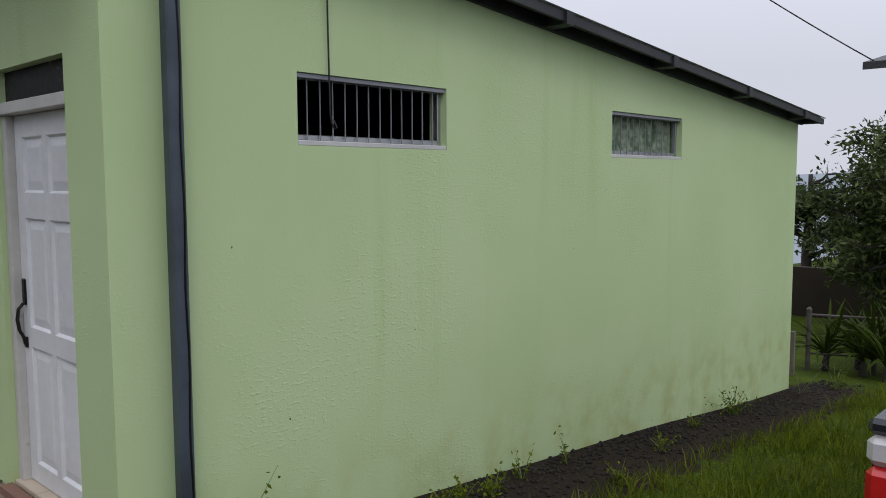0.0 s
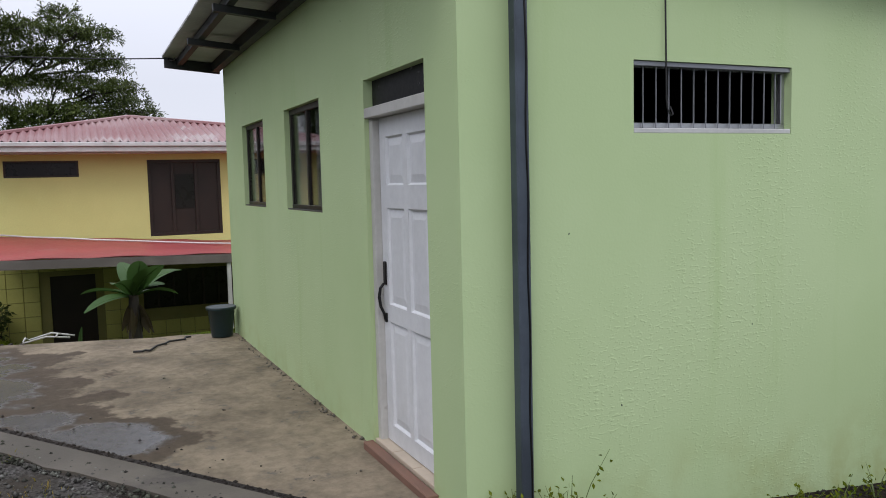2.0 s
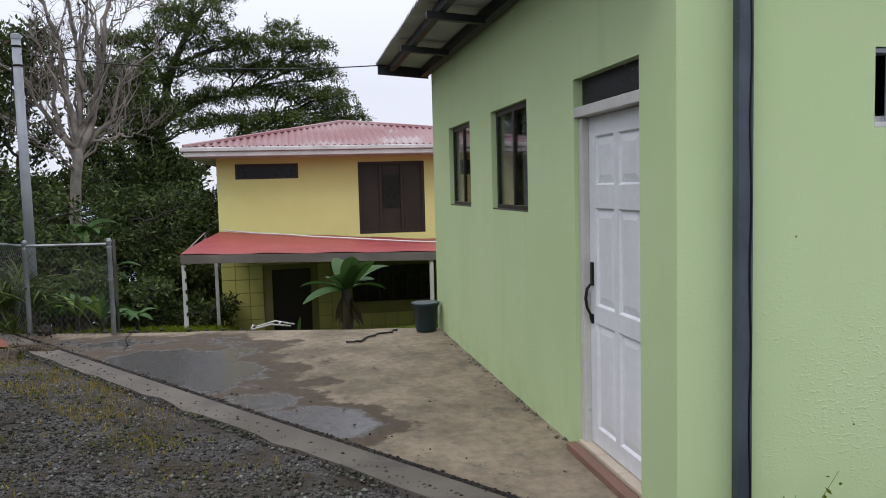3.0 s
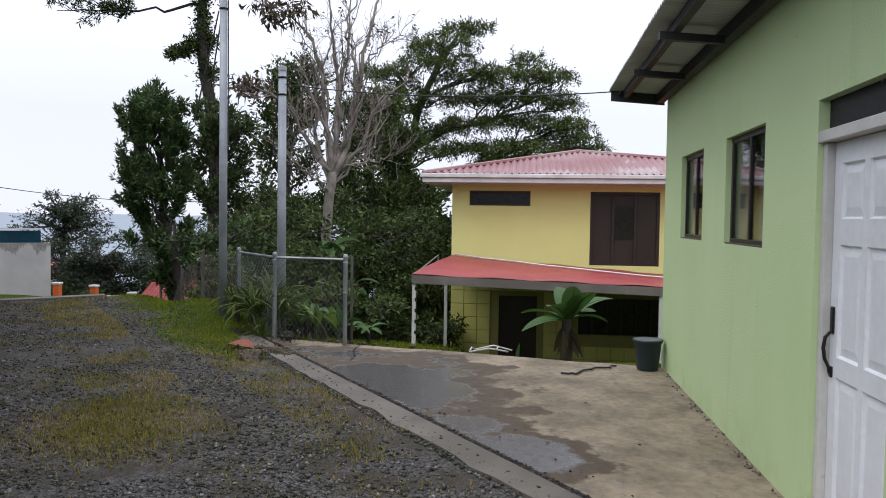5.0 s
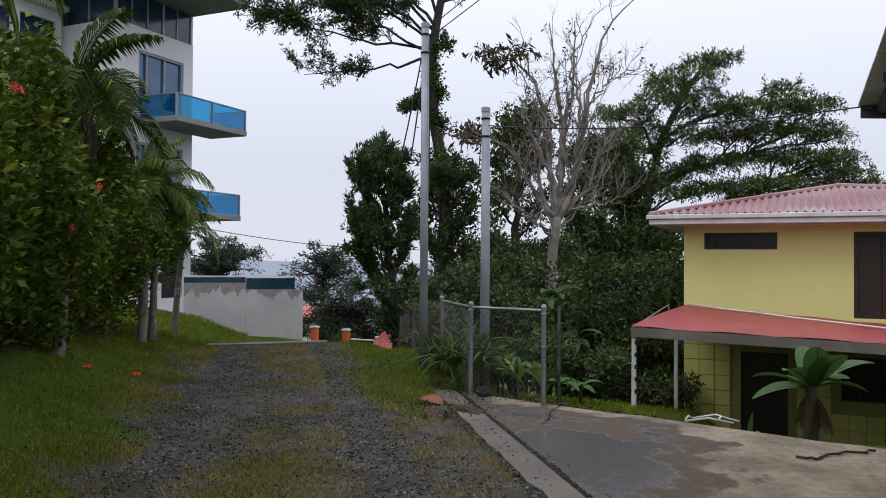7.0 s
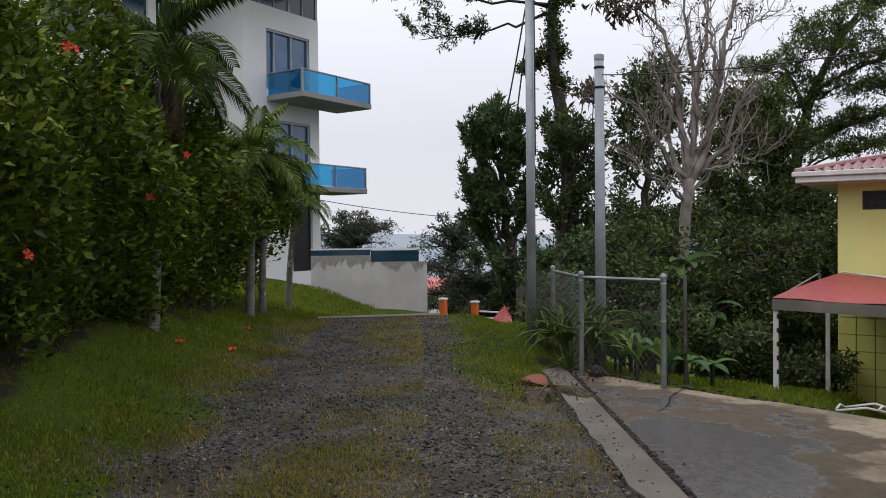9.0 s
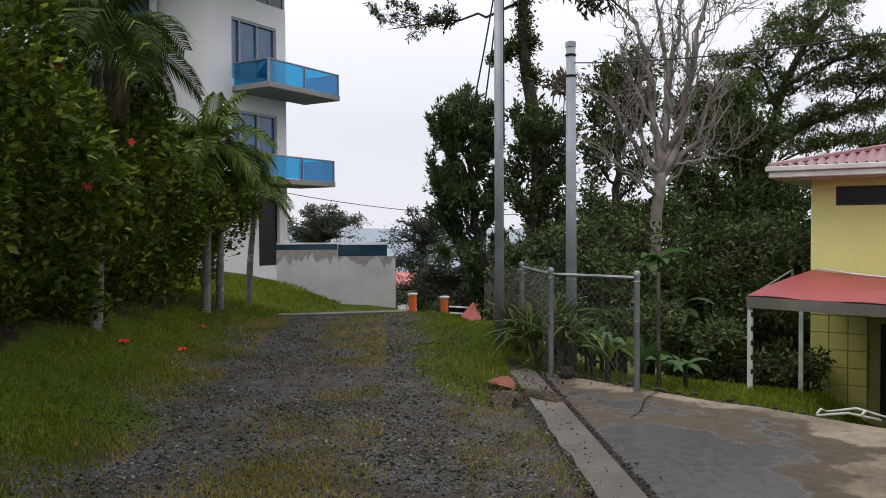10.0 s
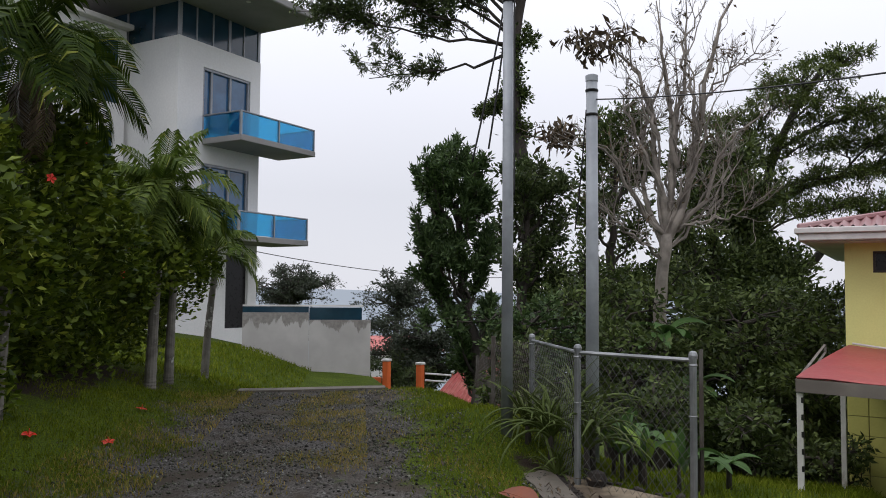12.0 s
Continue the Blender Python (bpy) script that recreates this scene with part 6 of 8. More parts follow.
for ctrl, r in [
    ([(-17.42, -6.90, 2.71), (-17.32, -7.02, 3.95), (-17.30, -7.06, 4.95), (-17.21, -7.22, 5.96), (-16.80, -7.94, 6.96), (-16.57, -8.54, 7.09)], 0.085),
    ([(-17.43, -6.87, 2.75), (-17.50, -6.76, 3.95), (-17.55, -6.68, 5.24), (-17.69, -6.48, 6.40), (-17.65, -6.50, 7.87)], 0.085),
    ([(-17.45, -6.84, 2.75), (-17.58, -6.39, 3.79), (-17.50, -6.25, 5.19), (-17.50, -5.92, 6.72), (-17.61, -5.48, 7.95), (-17.88, -4.94, 8.38)], 0.090),
    ([(-17.45, -6.81, 2.82), (-17.63, -6.16, 3.50), (-17.61, -5.82, 4.32), (-17.62, -5.46, 4.99), (-17.81, -4.86, 5.36)], 0.060),
    ([(-17.38, -6.93, 2.82), (-16.94, -7.21, 3.22), (-16.39, -7.57, 4.14), (-15.96, -7.83, 4.52), (-15.38, -8.39, 4.79)], 0.055),
    ([(-17.27, -6.94, 3.66), (-16.75, -7.36, 4.97), (-16.39, -7.60, 5.78)], 0.050),
    ([(-17.38, -6.63, 4.21), (-16.97, -6.78, 6.15), (-16.64, -6.87, 7.58)], 0.060),
    ([(-17.48, -6.74, 2.96), (-17.43, -5.96, 3.09), (-17.38, -5.19, 3.27)], 0.040),
    ([(-17.43, -6.96, 2.26), (-16.65, -7.41, 2.77), (-15.68, -8.10, 3.58)], 0.040),
    ([(-17.51, -6.26, 4.91), (-17.62, -6.59, 6.70), (-18.21, -6.20, 7.98)], 0.045),
    ([(-17.12, -6.96, 4.77), (-16.86, -7.39, 6.27), (-16.81, -7.57, 7.08)], 0.045),
    ([(-17.52, -6.10, 5.61), (-17.49, -5.52, 6.31), (-17.45, -5.10, 6.32)], 0.030),
    ([(-17.41, -6.95, 2.54), (-17.41, -6.63, 3.65), (-17.53, -6.22, 4.20), (-17.51, -5.89, 5.58)], 0.060),
    ([(-17.40, -6.97, 2.54), (-17.33, -7.39, 3.83), (-17.51, -7.33, 5.30), (-17.86, -6.95, 6.95)], 0.060),
    ([(-17.48, -6.83, 2.54), (-18.30, -5.87, 3.69), (-18.62, -5.84, 4.59)], 0.040)]:
    for k in range(2 if r < 0.055 else 3):
        p = curve(ctrl, 14, 0.045)
        sh = np.linspace(0, 1, 14)[:, None]
        if k:
            p = p + rng.normal(size=3) * np.array([0.22, 0.22, 0.15]) * sh
            p = p[:13 - 2 * k]
        m = len(p)
        dm.tube(p, list(np.linspace(r * (1, 0.5, 0.4)[k], 0.011, m)), 6, False)
        for q in range(7 if k == 0 else 5):
            i = rng.integers(3, m)
            d = p[i] - p[i - 1]; d = d / np.linalg.norm(d)
            g = d + rng.normal(size=3) * 0.55 + np.array([0, 0, 0.2])
            twig(p[i], g / np.linalg.norm(g), rng.uniform(0.3, 0.65), 0.012, 0)
part("branchwork", dm, M_DEADBARK, dead, smooth=True)
tp = np.array(tips)
sel = tp[rng.permutation(len(tp))[:int(len(tp) * 0.1)]]
part("withered_foliage", leaf_mesh("withered_foliage", np.repeat(sel, 4, 0) + rng.normal(size=(len(sel) * 4, 3)) * 0.06, 0.13, 0.045, 0.1, None, 0.8), L_DRY, dead, "brown withered leaves")
for side in [(-16.15, -8.22, 6.85), (-16.28, -8.05, 6.62), (-16.46, -7.67, 6.94), (-16.06, -8.78, 4.99), (-16.12, -8.70, 4.81)]:
    part("withered_foliage", leaf_mesh("withered_foliage", np.array([side]) + rng.normal(size=(90, 3)) * np.array([0.16, 0.24, 0.11]), 0.26, 0.075, 0.1, None, 0.8), L_DRY, dead)

# thicket behind the fence
def thicket(name, label, cx, cy, z0, z1, rx, ry, n, size, mat, leaf=(0.17, 0.075), per=150, group="thicket"):
    cl = []
    for k in range(n):
        px, py = cx + rng.uniform(-rx, rx), cy + rng.uniform(-ry, ry)
        pz = z0 + (z1 - z0) * rng.uniform(0, 1) ** 0.9
        cl.append((px, py, pz, size, size, size * 0.75))
    return grow(name, label, "shrub", (cx, cy, float(land(cx, cy)) - 0.3), [(cx, cy, z0 + (z1 - z0) * 0.4), (cx + 0.1, cy, z0 + (z1 - z0) * 0.75)], 0.12, cl, per, leaf, mat, M_BARK, 6, 1.0, 0.3, limb_r=0.35, group=group)

for cx, cy, z0, z1, rx, ry, n in ((-16.0, -7.6, -1.2, 1.6, 1.2, 1.6, 30), (-18.5, -5.6, -1.6, 1.8, 1.4, 1.5, 32), (-19.5, -7.8, -1.6, 2.2, 1.2, 1.6, 32), (-20.5, -4.4, -1.8, 1.6, 1.2, 1.2, 24), (-18.5, -9.0, -1.5, 2.4, 1.2, 1.4, 30), (-22.5, -5.6, -1.8, 1.8, 1.5, 2.2, 32), (-21.5, -9.5, -2, 2.0, 1.5, 2.0, 30), (-25, -7.5, -2.5, 2.0, 2, 3, 36)):
    thicket("thicket_bush", "dense dark green undergrowth behind the fence", cx, cy, z0, z1, rx, ry, n, 0.62, L_DARK)
for cx, cy, z0, z1, rx, ry, n, mt in ((-12.6, -5.8, -0.7, 0.3, 1.0, 0.5, 22, L_DARK), (-14.0, -6.6, -0.9, 0.9, 1.0, 0.7, 26, L_DARK), (-13.6, -4.7, -1.0, -0.2, 1.4, 0.4, 20, L_DARK), (-13.5, -8.3, -0.4, 1.4, 1.0, 0.9, 26, L_CYP), (-11.5, -7.4, -0.2, 0.8, 0.9, 0.6, 20, L_DARK), (-14.3, -3.6, -1.4, -0.8, 0.3, 0.6, 12, L_DARK)):
    thicket("shrub", "low leafy shrub on the slope behind the fence", cx, cy, z0, z1, rx, ry, n, 0.32, mt, (0.13, 0.06), 80, "slope shrubs")

for cx, cy, z0, z1, rx, ry, n in ((-17.5, -4.2, -2.0, 0.0, 1.2, 0.8, 24), (-19.5, -6.0, -2.4, 0.2, 1.4, 1.2, 30), (-17.0, -6.2, -1.8, 0.6, 0.9, 1.0, 24), (-23.5, -3.6, -2.6, 0.4, 1.4, 1.4, 26), (-22, -8, -2.6, 0.6, 1.6, 1.6, 30)):
    thicket("thicket_bush", "low dark undergrowth on the falling slope", cx, cy, z0, z1, rx, ry, n, 0.55, L_DARK)

# far trees, with the haze painted into their greyed leaf colour
for cx, cy, cz, rx, ry, rz, n, sz, nm in ((-43, -30.5, 1.0, 2.4, 2.8, 2.6, 40, 1.1, "round-crowned tree far down the slope"), (-48, -25.5, -0.5, 2.6, 3.2, 2.4, 40, 1.2, "tree far down the slope in haze-greyed leaf colour"), (-52, -21, 1.0, 3, 3.6, 3.0, 36, 1.3, "tree far down the slope in haze-greyed leaf colour"), (-44, -35.4, -1.3, 2.2, 2.6, 1.7, 36, 1.0, "low tree behind the garden wall in haze-greyed leaf colour"), (-40, -26.5, -1.6, 2.4, 2.8, 2.0, 44, 1.0, "round-crowned tree far down the slope"), (-42, -29, -2.2, 2.6, 3.6, 2.4, 46, 1.0, "round-crowned tree far down the slope"), (-45, -41, 1.7, 2.5, 4.4, 1.7, 60, 1.0, "dark spreading tree beside the white block"), (-40, -23, -2.0, 2.5, 3, 1.8, 30, 1.0, "tree far down the slope in haze-greyed leaf colour"), (-46, -15, -1.5, 3, 4, 2.5, 30, 1.2, "tree far down the slope in haze-greyed leaf colour"), (-48, -6, -1.0, 3, 4, 3.5, 30, 1.3, "tree far down the slope in haze-greyed leaf colour"), (-45, 6, 0.0, 3, 4, 3.5, 26, 1.3, "tree far down the slope in haze-greyed leaf colour")):
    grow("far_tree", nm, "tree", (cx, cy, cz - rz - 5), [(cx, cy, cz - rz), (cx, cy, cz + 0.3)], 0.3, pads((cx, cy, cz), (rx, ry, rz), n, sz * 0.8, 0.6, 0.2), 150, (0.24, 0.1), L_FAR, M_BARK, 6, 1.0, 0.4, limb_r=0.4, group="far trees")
for cx, cy, z in ((-39.5, -28.5, -3.3), (-40.5, -26.5, -3.4), (-41.5, -24.5, -3.4), (-38.5, -30.5, -3.4), (-42, -22.5, -3.6), (-24.0, -14.2, -1.9), (-22.5, -11.5, -1.2), (-37.6, -25.9, -3.9)):
    thicket("garden_bush", "leafy garden bush beyond the orange gateway", cx, cy, z - 0.6, z + 1.1, 1.2, 1.2, 22, 0.5, L_TALL, (0.2, 0.09), 90, "garden bushes")

# hedge along the track, with red hibiscus flowers
def hedge_top(s):
    return 3.3 + 0.28 * math.sin(1.7 * s) + 0.2 * math.sin(3.9 * s + 1) - 0.09 * max(s - 6, 0)

hedge = thing("hedge", "tall unclipped hibiscus hedge with scattered red flowers", "hedge")
hp, hd = [], []
N_H = 98000
# below s = 1.2 the hedge is an unseen addition that shades the lawn
s_ = -0.6 + 14.1 * rng.uniform(0, 1, N_H)
fz = rng.uniform(0, 1, N_H) ** 0.8
face = rng.uniform(0, 1, N_H) ** 2.2
w_ = -2.36 + 0.98 * np.clip((fz - 0.15) * 2.2, 0, 1) - face * 1.2 - 0.22 * np.sin(2.3 * s_ + 2 * fz) * np.cos(4.1 * fz) - 0.55 * fz ** 3 + 0.24 * np.sin(5.3 * s_ + 7 * fz) * np.sin(9 * fz + s_)
hx_, hy_ = road_xy(s_, w_)
tops = np.array([hedge_top(a) for a in s_])
hz_ = 0.55 + (tops - 0.55) * fz + 0.1 * rng.normal(size=N_H)
keepm = rng.uniform(size=N_H) < (0.55 + 0.45 * np.clip(np.sin(3.1 * s_ + 5.0 * hz_) + 0.6, 0, 1))
hpos = np.stack([hx_, hy_, hz_], 1)[keepm]
part("foliage", leaf_mesh("foliage", hpos, 0.105, 0.058, 0.3, np.array([[ROAD_R[0], ROAD_R[1], 0.5]]) * 0.7), L_HEDGE, hedge)
hb = Mesh()
for k in range(150):
    s0 = rng.uniform(1.3, 13.3)
    x0, y0 = road_xy(s0, -3.3 + rng.uniform(-0.3, 0.3)); x1, y1 = road_xy(s0 + rng.uniform(-0.4, 0.4), -2.95 + rng.uniform(-0.4, 0.3))
    hb.tube(bend((x0, y0, 0.3), (x1, y1, rng.uniform(0.8, 1.05) * hedge_top(s0)), 0, 0.06, 5), [0.018, 0.015, 0.012, 0.009, 0.004], 4, False)
part("stemwork", hb, M_BARK, hedge)
# solid dark sheet that stands for the shade deep inside the hedge
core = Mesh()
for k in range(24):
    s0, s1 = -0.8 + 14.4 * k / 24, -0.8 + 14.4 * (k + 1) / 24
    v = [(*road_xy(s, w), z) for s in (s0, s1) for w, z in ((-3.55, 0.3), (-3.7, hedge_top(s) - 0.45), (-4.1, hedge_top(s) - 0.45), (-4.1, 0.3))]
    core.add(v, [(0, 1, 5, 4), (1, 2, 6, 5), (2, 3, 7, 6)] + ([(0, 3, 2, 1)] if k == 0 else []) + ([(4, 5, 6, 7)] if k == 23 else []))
part("dark_core", core, M_BARK, hedge, "solid dark core standing for the hedge's shaded inside")
fl = Mesh()
for k in range(5):
    a = 2 * math.pi * k / 5
    c, s0 = math.cos(a), math.sin(a)
    fl.add([(0, 0, 0), (0.045 * c - 0.025 * s0, 0.045 * s0 + 0.025 * c, 0.018), (0.07 * c, 0.07 * s0, 0.008), (0.045 * c + 0.025 * s0, 0.045 * s0 - 0.025 * c, 0.018)], [(0, 1, 2, 3)])
fl.tube([(0, 0, 0), (0, 0, 0.06)], [0.005, 0.003], 5)
flower_me = fl.data("flower")
for x, y, z in ((-2.99, -7.69, 2.95), (-4.91, -9.06, 2.54), (-5.90, -9.76, 2.36), (-3.73, -8.17, 1.97), (-6.84, -10.44, 2.02), (-6.61, -10.26, 1.74), (-5.63, -9.59, 2.99), (-3.84, -8.25, 1.97), (-3.35, -7.93, 2.98), (-2.48, -7.30, 3.09), (-2.38, -7.25, 3.09), (-1.73, -6.68, 1.45)):
    f = part("flower", flower_me, M_RED, hedge, "red hibiscus flower")
    f.matrix_world = pose(x, y, z, rng.uniform(60, 95), 0, 190 + rng.uniform(-35, 35)) @ Matrix.Scale(0.72, 4)
for s0, w0 in ((7.9, -1.25), (7.2, -1.7), (9.6, -1.4)):
    x, y = road_xy(s0, w0)
    f = tagged(part("fallen_flower", flower_me, M_RED), "red flower fallen on the grass", "flower", "fallen flowers")
    f.matrix_world = pose(x, y, float(land(x, y)) + 0.03, 10, 8, rng.uniform(0, 360))


def frond(length, lift, arch, leaflets=34, width=0.42):
    """A feather palm leaf that rises from the origin along +x and arches down."""
    pts, m = [], Mesh()
    for i in range(11):
        f = i / 10
        ang = lift - arch * f
        pts.append(np.array([0, 0, 0.0]) if i == 0 else pts[-1] + length / 10 * np.array([math.cos(ang), 0, math.sin(ang)]))
    m.tube(pts, list(np.linspace(0.018, 0.003, 11)), 5, False)
    pts = np.array(pts)
    for i in range(leaflets):
        f = 0.12 + 0.88 * i / (leaflets - 1)
        k = min(int(f * 10), 9); q = f * 10 - k
        p = pts[k] * (1 - q) + pts[k + 1] * q
        d = pts[k + 1] - pts[k]; d = d / np.linalg.norm(d)
        ln = width * (0.5 + 0.9 * math.sin(math.pi * min(f * 0.9 + 0.08, 1))) * rng.uniform(0.85, 1.1)
        for sd in (1, -1):
            o = d * 0.75 + np.array([0, sd * 0.85, 0.12])
            o = o / np.linalg.norm(o)
            mid = p + o * ln * 0.55
            tip = p + o * ln * 0.9 + np.array([0, 0, -0.45 * ln])
            wv = d * 0.023
            m.add([p - wv * 0.4, p + wv * 0.4, mid + wv, mid - wv, tip], [(0, 1, 2, 3), (3, 2, 4)])
    return m.data("frond")


FRONDS = [frond(1.75, 1.2, 1.9), frond(1.6, 0.85, 1.9), frond(1.7, 0.5, 1.7), frond(1.5, 1.45, 1.2), frond(1.6, 0.1, 1.3)]

LAWN_FRONDS = [frond(1.5, 1.3, 1.7, 30, 0.4), frond(1.4, 1.0, 1.9, 30, 0.4), frond(1.4, 0.6, 1.8, 30, 0.4), frond(1.2, 1.5, 0.9, 26, 0.36), frond(1.3, 0.2, 1.5, 28, 0.4)]
DRY_FROND = frond(1.4, 0.1, 1.3, 26, 0.34)


def palm(x, y, h, lean, scale, n, seed, label, hang=0, leaf=L_PALM):
    t = thing("palm_tree", label, "palm", "palms along the hedge")
    g = float(land(x, y))
    tp = (x + lean[0], y + lean[1], g + h)
    pts = [(x, y, g - 0.1), (x + lean[0] * 0.1, y + lean[1] * 0.1, g + 0.12), (x + lean[0] * 0.4, y + lean[1] * 0.4, g + h * 0.5), tp]
    ring, rr = [], []
    for i in range(30):
        f = i / 29
        k = min(int(f * 3), 2); q = f * 3 - k
        p = np.array(pts[k]) * (1 - q) + np.array(pts[k + 1]) * q
        ring.append(p); rr.append((0.115 - 0.045 * f + (0.03 if i < 2 else 0)) * scale * (1.05 if i % 2 else 0.97))
    part("trunk", Mesh().tube(ring, rr, 12), M_PALMBARK, t, "grey ringed palm trunk")
    top = np.array(tp)
    part("crownshaft", Mesh().tube([top - [0, 0, 0.05], top + [0, 0, 0.25], top + [0.0, 0, 0.6 * scale]], [0.075 * scale, 0.085 * scale, 0.035], 10), M_STEMGREEN, t, "green crownshaft", True)
    r = random.Random(seed)
    for i in range(n):
        kind = i % 5
        f = part("frond", FRONDS[kind] if leaf is L_PALM else LAWN_FRONDS[kind], leaf, t)
        f.matrix_world = Matrix.Translation(top + [0, 0, 0.5 * scale]) @ pose(0, 0, 0, r.uniform(-14, 14), r.uniform(-12, 12), 360 / n * i * 2.4 + r.uniform(-15, 15)) @ Matrix.Scale(scale * r.uniform(0.85, 1.15), 4)
    part("spear_leaf", Mesh().tube([top + [0, 0, 0.4 * scale], top + [0.03, 0.02, 0.9 * scale], top + [0.08, 0.03, 1.35 * scale]], [0.03 * scale, 0.045 * scale, 0.008], 6), L_BRIGHT, t, "bright yellow-green unopened leaf", True)
    for i in range(hang):
        f = part("dead_frond", DRY_FROND, L_DRY, t, "dry hanging frond")
        f.matrix_world = Matrix.Translation(top + [0, 0, 0.3 * scale]) @ pose(0, 0, 0, r.uniform(-20, 20), r.uniform(45, 70), 360 / hang * i + r.uniform(-25, 25)) @ Matrix.Scale(scale * 0.8, 4)
    return t


palm(-4.75, -9.55, 2.85, (-0.12, 0.15), 0.78, 24, 1, "large dark palm rising through the hedge", 4)
palm(-8.1, -11.56, 2.25, (0.05, 0.2), 0.78, 20, 2, "slender palm with a yellow-green new leaf by the lawn", 0, L_LAWNPALM)
palm(-8.86, -12.07, 2.0, (0.1, 0.2), 0.7, 17, 3, "slender palm on the lawn before the white block", 0, L_LAWNPALM)
palm(-10.55, -13.13, 1.8, (0.0, 0.2), 0.7, 16, 4, "slender palm on the lawn before the white block", 0, L_LAWNPALM)
palm(-0.75, -6.5, 2.75, (0.0, 0.1), 0.82, 13, 5, "palm rising from the hedge with dry hanging fronds", 6, L_LAWNPALM)


def blade_leaf(length, width, lift, arch, fold=0.25, n=9, tear=0.0):
    """A broad strap or banana leaf from the origin along +x."""
    p, v = np.zeros(3), []
    for i in range(n):
        f = i / (n - 1)
        ang = lift - arch * f
        w = width * math.sin(math.pi * (0.06 + 0.92 * f)) ** 0.7 * 0.5
        v += [(p[0], -w, p[2] + fold * w), tuple(p), (p[0], w, p[2] + fold * w)]
        p = p + length / (n - 1) * np.array([math.cos(ang), 0, math.sin(ang)])
    f = [(3 * i + a, 3 * i + a + 1, 3 * i + a + 4, 3 * i + a + 3) for i in range(n - 1) for a in (0, 1)]
    m = Mesh().add(v, f)
    m.tube([v[3 * i + 1] for i in range(n)], list(np.linspace(0.02, 0.004, n) * min(1, length)), 4, False)
    return m.data("leaf", True)


BAN = [blade_leaf(1.2, 0.3, 1.2, 1.9), blade_leaf(1.05, 0.32, 0.75, 1.7), blade_leaf(0.9, 0.27, 0.4, 1.4), blade_leaf(0.8, 0.18, 1.45, 0.3)]
STRAP = [blade_leaf(0.55, 0.04, 1.2, 1.5), blade_leaf(0.5, 0.035, 0.9, 1.5), blade_leaf(0.6, 0.03, 1.35, 0.9)]


def rosette(name, label, category, x, y, stem_h, stem_r, leaves, n, mat, scale, seed, group="", stem_mat=None):
    t = thing(name, label, category, group)
    g = float(land(x, y))
    part("stem", Mesh().tube([(x, y, g - 0.08), (x, y, g + stem_h * 0.5), (x + 0.02, y, g + stem_h)], [stem_r * 1.2, stem_r, stem_r * 0.7], 10), stem_mat or M_BARK, t, smooth=True)
    r = random.Random(seed)
    for i in range(n):
        o = part("leaf", leaves[i % len(leaves)], mat, t)
        o.matrix_world = Matrix.Translation((x, y, g + stem_h - 0.03)) @ pose(0, 0, 0, r.uniform(-25, 25), r.uniform(-20, 20), 137.5 * i + r.uniform(-20, 20)) @ Matrix.Scale(scale * r.uniform(0.8, 1.2), 4)
    return t


rosette("banana_plant", "banana plant with torn broad leaves at the yard's edge", "plant", -7.6, -1.08, 1.0, 0.085, [blade_leaf(0.95, 0.3, 0.95, 0.5), blade_leaf(0.85, 0.28, 0.45, 0.9), blade_leaf(0.8, 0.26, 0.0, 0.9), blade_leaf(0.7, 0.26, 0.7, 0.8)], 9, L_BANANA, 0.85, 3)
BANDRY = blade_leaf(0.55, 0.13, -1.25, 0.35, 0.5)
rosette("dead_leaf_skirt", "brown dead leaves hanging round the banana stem", "leaves", -7.6, -1.08, 0.95, 0.06, [BANDRY], 16, L_DRY, 0.8, 12)
rosette("banana_plant", "young banana sucker with drooping leaves", "plant", -8.2, -1.75, 0.28, 0.05, BAN, 4, L_BANANA, 0.5, 5)
THIN = [blade_leaf(0.5, 0.024, 1.35, 1.5), blade_leaf(0.55, 0.02, 1.1, 2.0), blade_leaf(0.42, 0.026, 1.45, 1.1), blade_leaf(0.6, 0.018, 0.9, 2.2)]
for k, (x, y, n, sc) in enumerate(((-8.55, -5.85, 40, 1.3), (-7.95, -5.6, 42, 1.35), (-8.15, -5.25, 26, 1.2), (-8.3, -6.0, 36, 1.3), (-7.85, -5.2, 26, 1.5), (-8.6, -5.6, 30, 1.5), (-7.75, -5.45, 24, 1.0))):
    rosette("strap_plant", "tangled narrow-leaved plant growing through the chain-link fence", "plant", x, y, 0.2 + 0.12 * (k % 3), 0.03, THIN, n, (L_UMB, L_BRIGHT, L_UMB)[k % 3], sc, k + 1, "strap plants by the fence")
for k, (x, y, sc) in enumerate(((-8.45, -5.05, 0.5), (-8.2, -4.75, 0.55), (-8.65, -5.2, 0.6), (-8.9, -4.6, 0.6))):
    rosette("ginger_plant", "bright yellow-green broad-leaved plant inside the fence", "plant", x, y, 0.3, 0.02, [BAN[3], BAN[0], blade_leaf(0.8, 0.2, 1.3, 1.0)], 9, L_BRIGHT, sc * 0.9, 60 + k, "ginger plants")
for x, y, z, sd in ((-8.6, -4.9, 0.5, 1), (-9.4, -4.5, 0.35, 2), (-9.9, -4.3, 0.3, 3), (-9.2, -5.2, 0.5, 8)):
    rosette("elephant_ear", "broad-leaved plant behind the fence", "plant", x, y, z, 0.03, BAN[1:3], 6, L_BRIGHT if sd != 3 else L_BANANA, 0.42, sd, "broad-leaved plants")
